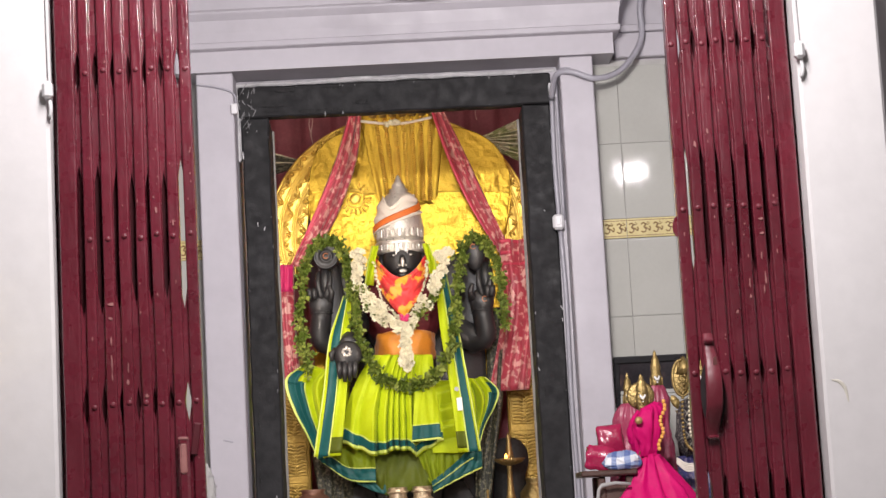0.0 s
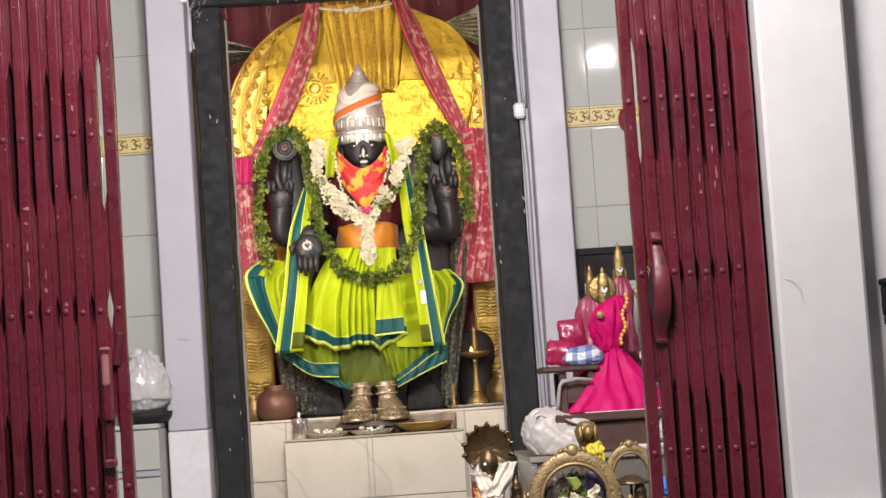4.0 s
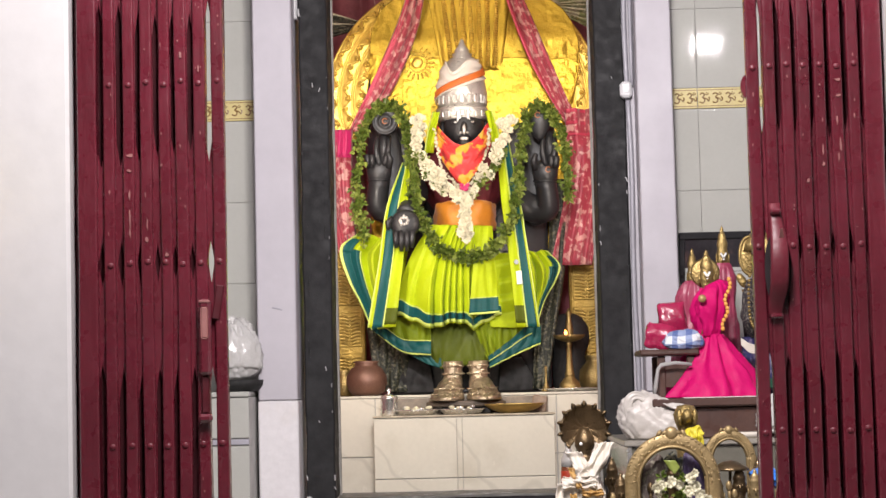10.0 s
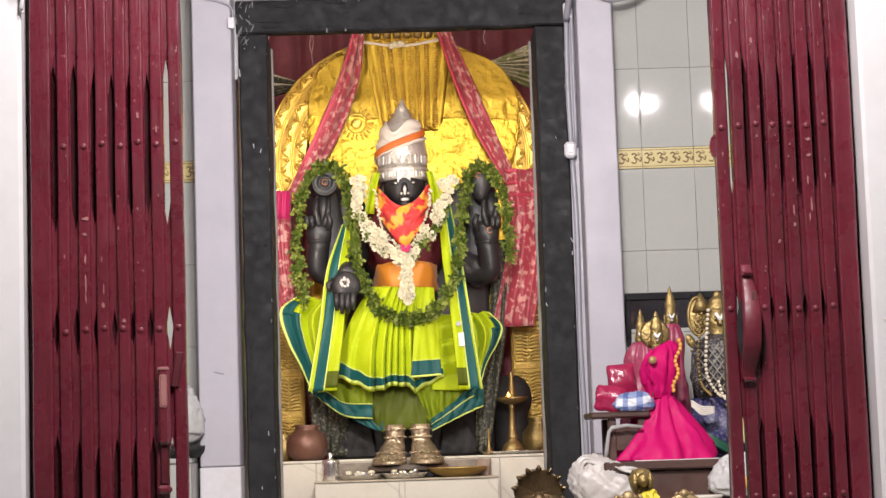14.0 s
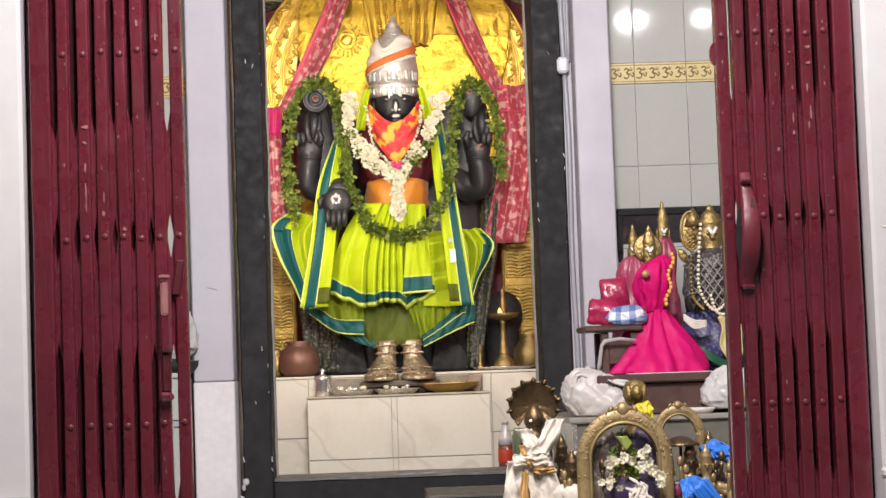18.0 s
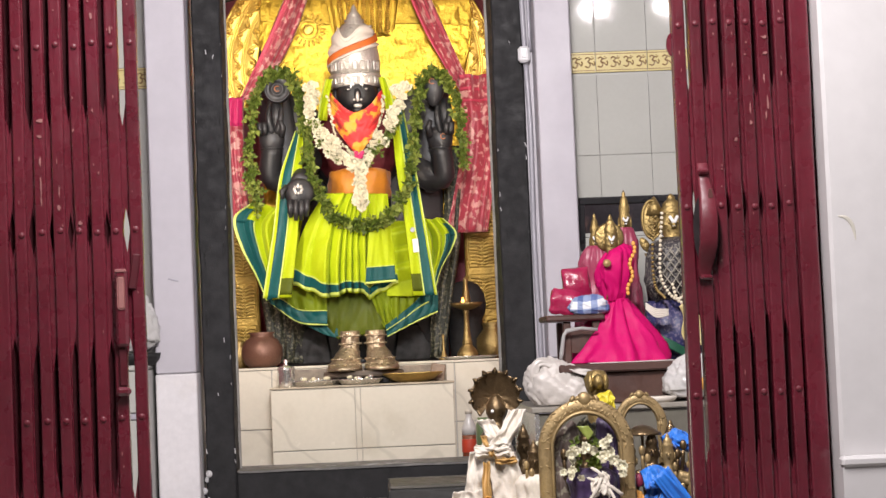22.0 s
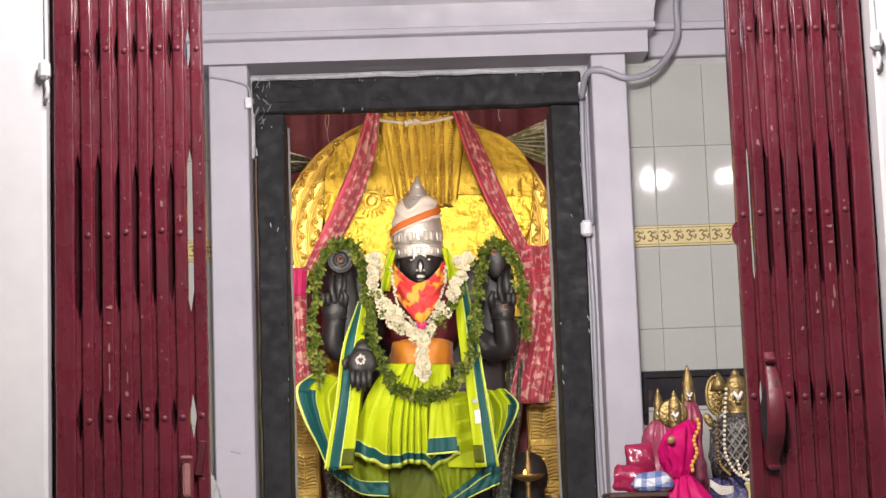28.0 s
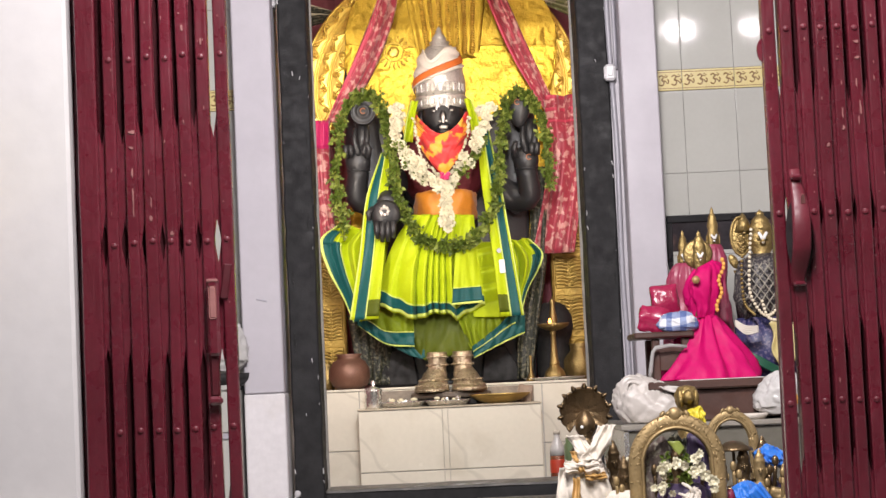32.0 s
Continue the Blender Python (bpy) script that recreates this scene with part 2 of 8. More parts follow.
def part(name, bm, material, parent=None, label="", smooth=False):
    me = bpy.data.meshes.new(name)
    bmesh.ops.recalc_face_normals(bm, faces=bm.faces)
    if smooth:
        for f in bm.faces:
            f.smooth = True
    bm.to_mesh(me)
    bm.free()
    for m in material if isinstance(material, (list, tuple)) else (material,):
        me.materials.append(m)
    ob = new(name, me)
    if parent:
        ob.parent = parent
        ob.matrix_parent_inverse = parent.matrix_basis.inverted()
    if label:
        ob["label"] = label
    return ob


def thing(name, place, label, category, group="", kind=""):
    """An Empty at a thing's base, which carries its parts."""
    ob = new(name)
    ob.empty_display_size = 0.05
    ob.matrix_basis = Matrix.Translation(place)
    return tagged(ob, label, category, group, kind)


def box(x0, x1, y0, y1, z0, z1, bev=0.0, bm=None):
    b = bmesh.new()
    bmesh.ops.create_cube(b, size=1)
    bmesh.ops.scale(b, vec=(x1 - x0, y1 - y0, z1 - z0), verts=b.verts)
    bmesh.ops.translate(b, vec=((x0 + x1) / 2, (y0 + y1) / 2, (z0 + z1) / 2), verts=b.verts)
    if bev:
        bmesh.ops.bevel(b, geom=b.edges[:], offset=bev, segments=1, affect="EDGES")
    return add(bm, b)


def add(bm, b):
    """Puts the mesh b into bm, if there is one."""
    if bm is None:
        return b
    me = bpy.data.meshes.new("x")
    b.to_mesh(me)
    b.free()
    bm.from_mesh(me)
    bpy.data.meshes.remove(me)
    return bm


def turned(bm, m):
    bmesh.ops.transform(bm, matrix=m, verts=bm.verts)
    return bm


def lathe(profile, place=(0, 0, 0), seg=24, sx=1.0, sy=1.0, wave=None, bm=None):
    """A body of revolution from rows (radius, height); wave(angle, height) scales the radius."""
    b = bmesh.new()
    rings = []
    for r, z in profile:
        ring = []
        for k in range(seg):
            a = 2 * math.pi * k / seg
            f = r * (wave(a, z) if wave else 1)
            ring.append(b.verts.new((place[0] + f * sx * math.cos(a), place[1] + f * sy * math.sin(a), place[2] + z)))
        rings.append(ring)
    for lo, hi in zip(rings, rings[1:]):
        for k in range(seg):
            b.faces.new((lo[k], lo[(k + 1) % seg], hi[(k + 1) % seg], hi[k]))
    for ring in (rings[0][::-1], rings[-1]):
        b.faces.new(ring)
    bmesh.ops.remove_doubles(b, verts=b.verts, dist=1e-5)
    return add(bm, b)


def tube(points, radius, seg=10, flat=1.0, bm=None):
    """A round bar through points; radius: one number or one a point."""
    pts = [Vector(p) for p in points]
    rad = radius if isinstance(radius, (list, tuple)) else [radius] * len(pts)
    b = bmesh.new()
    rings, up = [], Vector((0, 1, 0.01))
    for k, p in enumerate(pts):
        d = (pts[min(k + 1, len(pts) - 1)] - pts[max(k - 1, 0)]).normalized()
        s = d.cross(up).normalized()
        n = s.cross(d)
        rings.append([b.verts.new(p + rad[k] * (math.cos(2 * math.pi * j / seg) * s + flat * math.sin(2 * math.pi * j / seg) * n)) for j in range(seg)])
    for lo, hi in zip(rings, rings[1:]):
        for j in range(seg):
            b.faces.new((lo[j], lo[(j + 1) % seg], hi[(j + 1) % seg], hi[j]))
    b.faces.new(rings[0][::-1])
    b.faces.new(rings[-1])
    return add(bm, b)


def curve(points, n=24):
    """A smooth line through points."""
    p = [Vector(q) for q in points]
    p = [2 * p[0] - p[1], *p, 2 * p[-1] - p[-2]]
    out = []
    spans = len(p) - 3
    for k in range(n + 1):
        u = spans * k / n
        i = min(int(u), spans - 1)
        t = u - i
        a, c, d, e = p[i : i + 4]
        out.append(0.5 * (2 * c + (d - a) * t + (2 * a - 5 * c + 4 * d - e) * t * t + (3 * c - a - 3 * d + e) * t**3))
    return out


def ball(place, rx, ry, rz, seg=16, rings=10, bm=None, m=None):
    b = bmesh.new()
    bmesh.ops.create_uvsphere(b, u_segments=seg, v_segments=rings, radius=1)
    bmesh.ops.scale(b, vec=(rx, ry, rz), verts=b.verts)
    if m:
        bmesh.ops.transform(b, matrix=m, verts=b.verts)
    bmesh.ops.translate(b, vec=place, verts=b.verts)
    return add(bm, b)


def sheet(f, nu, nv, thick=0.004, bm=None):
    """A curved sheet f(u, v), u and v from 0 to 1, with thickness."""
    b = bmesh.new()
    grid = [[b.verts.new(f(i / nu, j / nv)) for j in range(nv + 1)] for i in range(nu + 1)]
    for i in range(nu):
        for j in range(nv):
            b.faces.new((grid[i][j], grid[i + 1][j], grid[i + 1][j + 1], grid[i][j + 1]))
    if thick:
        bmesh.ops.recalc_face_normals(b, faces=b.faces)
        b.normal_update()
        back = [[b.verts.new(v.co - v.normal * thick) for v in col] for col in grid]
        for i in range(nu):
            for j in range(nv):
                b.faces.new((back[i][j], back[i][j + 1], back[i + 1][j + 1], back[i + 1][j]))
        edge = [(i, 0) for i in range(nu)] + [(nu, j) for j in range(nv)] + [(i, nv) for i in range(nu, 0, -1)] + [(0, j) for j in range(nv, 0, -1)]
        for (i, j), (k, m) in zip(edge, edge[1:] + edge[:1]):
            b.faces.new((grid[i][j], back[i][j], back[k][m], grid[k][m]))
        bmesh.ops.recalc_face_normals(b, faces=b.faces)
    return add(bm, b)


def wall_piece(name, *boxes, material=LAVENDER, label="", category="wall", bev=0.0):
    bm = bmesh.new()
    for q in boxes:
        box(*q, bev=bev, bm=bm)
    return tagged(part(name, bm, material), label, category, kind="structure")


def lerp(a, b, t):
    return a + (b - a) * t


rng = random.Random(7)

PIER_BASE = mat("grimy_grey_dado_paint", (0.52, 0.49, 0.45), 0.7, var=0.2, scale=5, bump=0.08, bscale=25)
# ---------------------------------------------------------------- the setting
FLOOR_Z, PORCH_Z, CEIL_Z = -0.95, -0.40, 2.46
wall_piece("floor", (-3.2, 3.2, -9.2, -3.62, FLOOR_Z - 0.1, FLOOR_Z), material=FLOOR, label="pale polished stone floor of the hall", category="floor")
wall_piece("floor_porch", (-1.55, 1.95, -3.62, 0.3, PORCH_Z - 0.6, PORCH_Z), material=FLOOR, label="pale raised stone floor of the porch", category="floor")
wall_piece("floor_sanctum", (-0.9, 0.9, 0.3, 2.1, -0.5, -0.02), material=BLACK_STONE, label="black stone floor of the inner shrine", category="floor")
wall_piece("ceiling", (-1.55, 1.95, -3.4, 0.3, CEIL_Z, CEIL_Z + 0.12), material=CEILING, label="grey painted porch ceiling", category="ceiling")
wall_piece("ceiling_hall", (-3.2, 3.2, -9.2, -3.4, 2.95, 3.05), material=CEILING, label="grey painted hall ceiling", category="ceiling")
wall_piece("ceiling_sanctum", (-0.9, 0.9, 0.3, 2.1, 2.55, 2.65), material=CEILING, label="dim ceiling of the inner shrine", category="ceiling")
# hall walls behind the camera
wall_piece("wall_hall", (-3.3, -3.2, -9.2, -3.2, FLOOR_Z, 2.95), (3.2, 3.3, -9.2, -3.2, FLOOR_Z, 2.95), (-3.3, 3.3, -9.3, -9.2, FLOOR_Z, 2.95), material=WHITE_WALL, label="plain white hall walls")
# front wall beside and above the gate
GY = -3.43
wall_piece("wall_front_grey", (-3.2, -0.78, -3.40, -3.18, FLOOR_Z, 2.95), (0.91, 3.2, -3.40, -3.18, FLOOR_Z, 2.95), material=GREY_WALL, label="white plaster wall set back beside the gate piers")
wall_piece("wall_front_lintel", (-0.80, 0.94, -3.475, -3.4, 2.60, 2.95), material=WHITE_WALL, label="white wall above the folding gate")
for n, (x0, x1, py) in enumerate(((-0.805, -0.6590, -3.445), (0.764, 0.924, -3.475)), 1):
    wall_piece(f"wall_pier_{n}", (x0, x1, py, -3.2, FLOOR_Z, 2.60), material=WHITE_WALL, label="white painted pier beside the gate", bev=0.006)
    bm = box(x0 - 0.004, x1 + 0.003, py - 0.023, py - 0.001, FLOOR_Z, 0.20)
    box(x0 - 0.006, x1 + 0.004, py - 0.030, py - 0.001, 0.20, 0.218, bev=0.005, bm=bm)
    tagged(part(f"trim_pier_{n}", bm, PIER_BASE if n == 1 else WHITE_WALL), "white plaster dado ledge on the pier", "trim", kind="structure")
# porch side walls
wall_piece("wall_west", (-1.55, -1.43, -3.18, 0.3, PORCH_Z, CEIL_Z), label="lavender side wall of the porch")
wall_piece("wall_east", (1.75, 1.87, -3.18, 0.3, PORCH_Z, CEIL_Z), label="lavender side wall of the porch")
# shrine front wall, open at the door
wall_piece("wall_shrine", (-1.43, -0.597, 0.055, 0.3, PORCH_Z, CEIL_Z), (0.597, 1.75, 0.055, 0.3, PORCH_Z, CEIL_Z), (-0.597, 0.597, 0.055, 0.3, 2.045, CEIL_Z), (-0.597, 0.597, 0.055, 0.3, PORCH_Z, -0.10), label="lavender wall round the shrine door")
# sanctum walls
wall_piece("wall_sanctum", (-0.9, -0.8, 0.3, 2.1, -0.1, 2.55), (0.8, 0.9, 0.3, 2.1, -0.1, 2.55), (-0.8, 0.8, 2.0, 2.1, -0.1, 2.55), (-0.8, -0.60, 0.301, 0.33, -0.1, 2.55), (0.60, 0.8, 0.301, 0.33, -0.1, 2.55), material=BACK_CLOTH, label="dim walls of the inner shrine")
PALE_BASE = mat("whitewashed_base_paint", (0.70, 0.675, 0.69), 0.6, var=0.14, scale=5, second=(0.62, 0.58, 0.55), mix=(0.55, 0.75), bump=0.08, bscale=25)
# pilasters
for n, (x0, x1) in enumerate(((-0.728, -0.592), (0.6190, 0.7420)), 1):
    bm = box(x0, x1, -0.112, 0.053, 0.385, 2.059, bev=0.004)
    base = box(x0 - 0.002, x1 + 0.002, -0.116, 0.053, PORCH_Z, 0.383, bev=0.004)
    tagged(part(f"trim_pilaster_{n}", base, PALE_BASE), "whitewashed base of the lavender pilaster", "trim", kind="structure")
    tagged(part(f"wall_pilaster_{n}", bm, LAVENDER), "lavender painted pilaster beside the black door frame", "pilaster", kind="structure")
wall_piece("wall_reveal", (0.588, 0.632, 0.02, 0.055, PORCH_Z, 2.045), label="lavender strip of wall beside the door frame")
# door frame of black stone
door = thing("door_frame", (0, 0.1, PORCH_Z), "black stone door frame with chipped whitewashed edges", "door frame", kind="structure")


def rough_bar(x0, x1, y0, y1, z0, z1, cuts, amount, seed):
    """A stone bar with uneven edges."""
    b = box(x0, x1, y0, y1, z0, z1, bev=0.006)
    bmesh.ops.subdivide_edges(b, edges=[e for e in b.edges if e.calc_length() > 0.3], cuts=cuts)
    for v in b.verts:
        q = v.co * 9 + Vector((seed, 0, 0))
        v.co += Vector((noise.noise(q), 0.5 * noise.noise(q + Vector((7, 0, 0))), noise.noise(q + Vector((0, 9, 0))))) * amount
    return b


part("jamb", rough_bar(-0.578, -0.475, 0.015, 0.22, -0.10, 1.911, 24, 0.005, 1), BLACK_STONE, door)
part("jamb", rough_bar(0.478, 0.586, 0.015, 0.22, -0.10, 1.911, 24, 0.005, 4), BLACK_STONE, door)
part("lintel", rough_bar(-0.586, 0.592, 0.012, 0.075, 1.912, 2.03, 14, 0.005, 8), BLACK_STONE, door)
part("sill", rough_bar(-0.474, 0.477, 0.01, 0.30, -0.10, 0.03, 14, 0.003, 12), BLACK_STONE, door)
SILL_WORN = mat("worn_grey_sill_top", (0.17, 0.165, 0.155), 0.5, var=0.4, scale=14, second=(0.27, 0.26, 0.24), mix=(0.55, 0.7), bump=0.2, bscale=40)
part("sill_top", rough_bar(-0.472, 0.475, 0.006, 0.30, 0.031, 0.035, 14, 0.0015, 13), SILL_WORN, door, "worn grey top of the sill")
part("mortar", rough_bar(-0.60, 0.62, 0.018, 0.06, 2.032, 2.05, 30, 0.008, 15), MORTAR, door, "rough white mortar line above the lintel")
part("mortar", rough_bar(-0.597, -0.580, 0.02, 0.06, 1.75, 2.03, 12, 0.008, 19), MORTAR, door)
bm = bmesh.new()
for k in range(9):
    ball((-0.575 + rng.uniform(-0.02, 0.02), 0.012, -0.02 + rng.uniform(-0.1, 0.06)), rng.uniform(0.006, 0.016), 0.006, rng.uniform(0.008, 0.02), 8, 6, bm)
part("plaster_chip", bm, MORTAR, door)
for k in range(16):
    side = rng.choice((-1, 1))
    x, z = (-0.527 if side < 0 else 0.532) + rng.choice((-0.048, 0.05, rng.uniform(-0.04, 0.04))), rng.uniform(-0.05, 1.9)
    part("paint_fleck", turned(box(-0.0015, 0.0015, -0.001, 0.001, -0.008, 0.008, bev=0.0005), Matrix.Translation((x, 0.010, z)) @ Matrix.Rotation(rng.uniform(-0.5, 0.5), 4, "Y") @ Matrix.Scale(rng.uniform(0.5, 1.8), 4)), MORTAR, door)
EDGE = mat("grimy_cream_edge", (0.36, 0.34, 0.31), 0.7, var=0.4, scale=14)
part("edge_strip", box(0.471, 0.480, 0.225, 0.25, 0.03, 1.9), EDGE, door)
part("edge_strip", box(-0.478, -0.470, 0.225, 0.25, 0.03, 1.9), EDGE, door)

# pelmet over the door
bm = bmesh.new()


def moulding(rows, x0, x1, y_back, bm):
    """A moulding along x from rows (outstand, height); its ends follow the outstand."""
    b = bmesh.new()
    ends = []
    for side, x in ((-1, x0), (1, x1)):
        ends.append([(b.verts.new((x + side * o, y_back - 0.185 - o, z)), b.verts.new((x + side * o, y_back, z))) for o, z in rows])
    for (a0, a1), (c0, c1) in zip(ends[0], ends[0][1:]):
        b.faces.new((a0, a1, c1, c0))
    for (a0, a1), (c0, c1) in zip(ends[1], ends[1][1:]):
        b.faces.new((a0, c0, c1, a1))
    for k in range(len(rows) - 1):
        b.faces.new((ends[0][k][0], ends[0][k + 1][0], ends[1][k + 1][0], ends[1][k][0]))
    for k in (0, -1):
        b.faces.new((ends[0][k][0], ends[1][k][0], ends[1][k][1], ends[0][k][1]))
    return add(bm, b)


moulding([(0, 2.060), (0, 2.136), (0.004, 2.138), (0.022, 2.141), (0.026, 2.145), (0.026, 2.162), (0.021, 2.166), (0.024, 2.20), (0.032, 2.245), (0.046, 2.262), (0.050, 2.268), (0.050, 2.275), (0.057, 2.281), (0.057, 2.328), (0.045, 2.34)], -0.80, 0.822, 0.054, bm)
tagged(part("trim_pelmet", bm, LAVENDER), "lavender stepped cornice over the shrine door", "cornice", kind="structure")
wall_piece("trim_pelmet_top", (-0.74, 0.755, -0.165, 0.054, 2.342, 2.405), material=CREAM, label="cream unpainted ledge on top of the cornice", category="trim")
bm = box(0.84, 1.75, 0.012, 0.054, 2.075, 2.17, bev=0.004)
box(0.84, 1.75, 0.004, 0.054, 2.172, 2.20, bev=0.004, bm=bm)
box(-1.43, -0.82, 0.012, 0.054, 2.075, 2.17, bev=0.004, bm=bm)
box(-1.43, -0.82, 0.004, 0.054, 2.172, 2.20, bev=0.004, bm=bm)
tagged(part("trim_wall_band", bm, LAVENDER), "lavender band along the top of the tiled wall", "trim", kind="structure")
# steps before the door
step = thing("door_step", (-0.25, -0.2, PORCH_Z), "worn grey stone step before the shrine door", "step", kind="structure")
part("tread", rough_bar(-0.582, 0.05, -0.20, 0.005, -0.40, -0.078, 8, 0.004, 30), GREY_STONE, step)
part("worn_edge", rough_bar(-0.576, 0.042, -0.2055, -0.190, -0.086, -0.0745, 20, 0.0035, 33), mat("pale_worn_stone_edge", (0.42, 0.40, 0.34), 0.6, var=0.4, scale=25, bump=0.3, bscale=60), step, "pale worn front edge")
slab = thing("stone_bench", (0.3, -0.45, PORCH_Z), "low dark stone block beside the door sill", "stone block")
part("block", rough_bar(0.045, 0.62, -0.62, -0.21, -0.40, -0.005, 8, 0.004, 40), mat("dull_black_slab", (0.05, 0.05, 0.048), 0.4, var=0.3, scale=7), slab)
part("top", rough_bar(0.047, 0.618, -0.617, -0.213, -0.0025, 0.0015, 8, 0.001, 44), mat("dusty_grey_slab_top", (0.135, 0.125, 0.105), 0.55, var=0.35, scale=9, bump=0.15, bscale=50), slab, "dusty grey-brown top of the block")

# ---------------------------------------------------------------- folding gates
GATE_RIVET = mat("maroon_painted_rivet", (0.17, 0.020, 0.034), 0.45, var=0.25, scale=40)
ROWS_Z = [-0.302, 0.014, 0.330, 0.646, 0.962, 1.284, 1.604, 1.92, 2.236]


def gate_bar(x, y, w, z0, z1, lean=0.0, depth=0.012, r=0.0036):
    """An upright channel with a flat face, rounded corners and uneven edges; lean: metres by which its top stands off."""
    b = bmesh.new()
    s, twist = rng.uniform(0, 90), rng.uniform(-0.05, 0.05)
    n = 30
    rows = []
    for j in range(n + 1):
        t = j / n
        z = lerp(z0, z1, t)
        cx = x + lean * t + 0.0026 * noise.noise(Vector((s, 0, z * 2.4))) + 0.0010 * noise.noise(Vector((s, 5, z * 11)))
        hw = w / 2 * (1 + 0.07 * noise.noise(Vector((s, 9, z * 6))))
        dent = 0.0012 * noise.noise(Vector((s, 14, z * 9)))
        flat = hw - r
        across = [-hw + r * (1 - math.cos(a)) for a in (0, 0.45, 0.9, 1.3, math.pi / 2)]
        across += [-flat * 0.9, flat * 0.9] + [-q for q in across[::-1]]
        face = []
        for q in across:
            d = max(0.0, abs(q) - flat)
            face.append(b.verts.new((cx + q, y + r - math.sqrt(max(0.0, r * r - d * d)) + twist * q + dent, z)))
        side = [b.verts.new((cx - hw, y + r + depth, z)), b.verts.new((cx + hw, y + r + depth, z))]
        edge = [b.verts.new(face[0].co), b.verts.new(face[-1].co)]
        rows.append((face, side, edge))
    for (f0, s0, e0), (f1, s1, e1) in zip(rows, rows[1:]):
        for k in range(len(f0) - 1):
            b.faces.new((f0[k], f0[k + 1], f1[k + 1], f1[k])).smooth = True
        b.faces.new((s0[0], e0[0], e1[0], s1[0]))
        b.faces.new((e0[1], s0[1], s1[1], e1[1]))
        b.faces.new((s0[1], s0[0], s1[0], s1[1]))
    return b


def ribbon(line, half, y):
    """A flat bent bar through (x, z) points."""
    b = bmesh.new()
    rows = []
    for x, z in line:
        rows.append([b.verts.new((x + s * half, y + d, z)) for s, d in ((-1, 0), (1, 0), (1, 0.005), (-1, 0.005))])
    for r0, r1 in zip(rows, rows[1:]):
        for k in range(4):
            b.faces.new((r0[k], r0[(k + 1) % 4], r1[(k + 1) % 4], r1[k]))
    bmesh.ops.recalc_face_normals(b, faces=b.faces[:])
    return b


def chip(x, y, z, rx, rz):
    """A flake of missing paint with a ragged outline."""
    b = bmesh.new()
    n = 9
    ring = []
    for k in range(n):
        a, r = 2 * math.pi * k / n, rng.uniform(0.45, 1.1)
        ring.append(b.verts.new((x + rx * r * math.cos(a), y, z + rz * r * math.sin(a))))
    b.faces.new(ring)
    g = bmesh.ops.extrude_face_region(b, geom=b.faces[:])
    for v in g["geom"]:
        if isinstance(v, bmesh.types.BMVert):
            v.co.y -= 0.0007
    return b


def rivet(x, z, y):
    b = bmesh.new()
    bmesh.ops.create_uvsphere(b, u_segments=10, v_segments=6, radius=0.0062)
    bmesh.ops.scale(b, vec=(0.95, 0.5, 0.85), verts=b.verts)
    return turned(b, Matrix.Translation((x, y, z)))


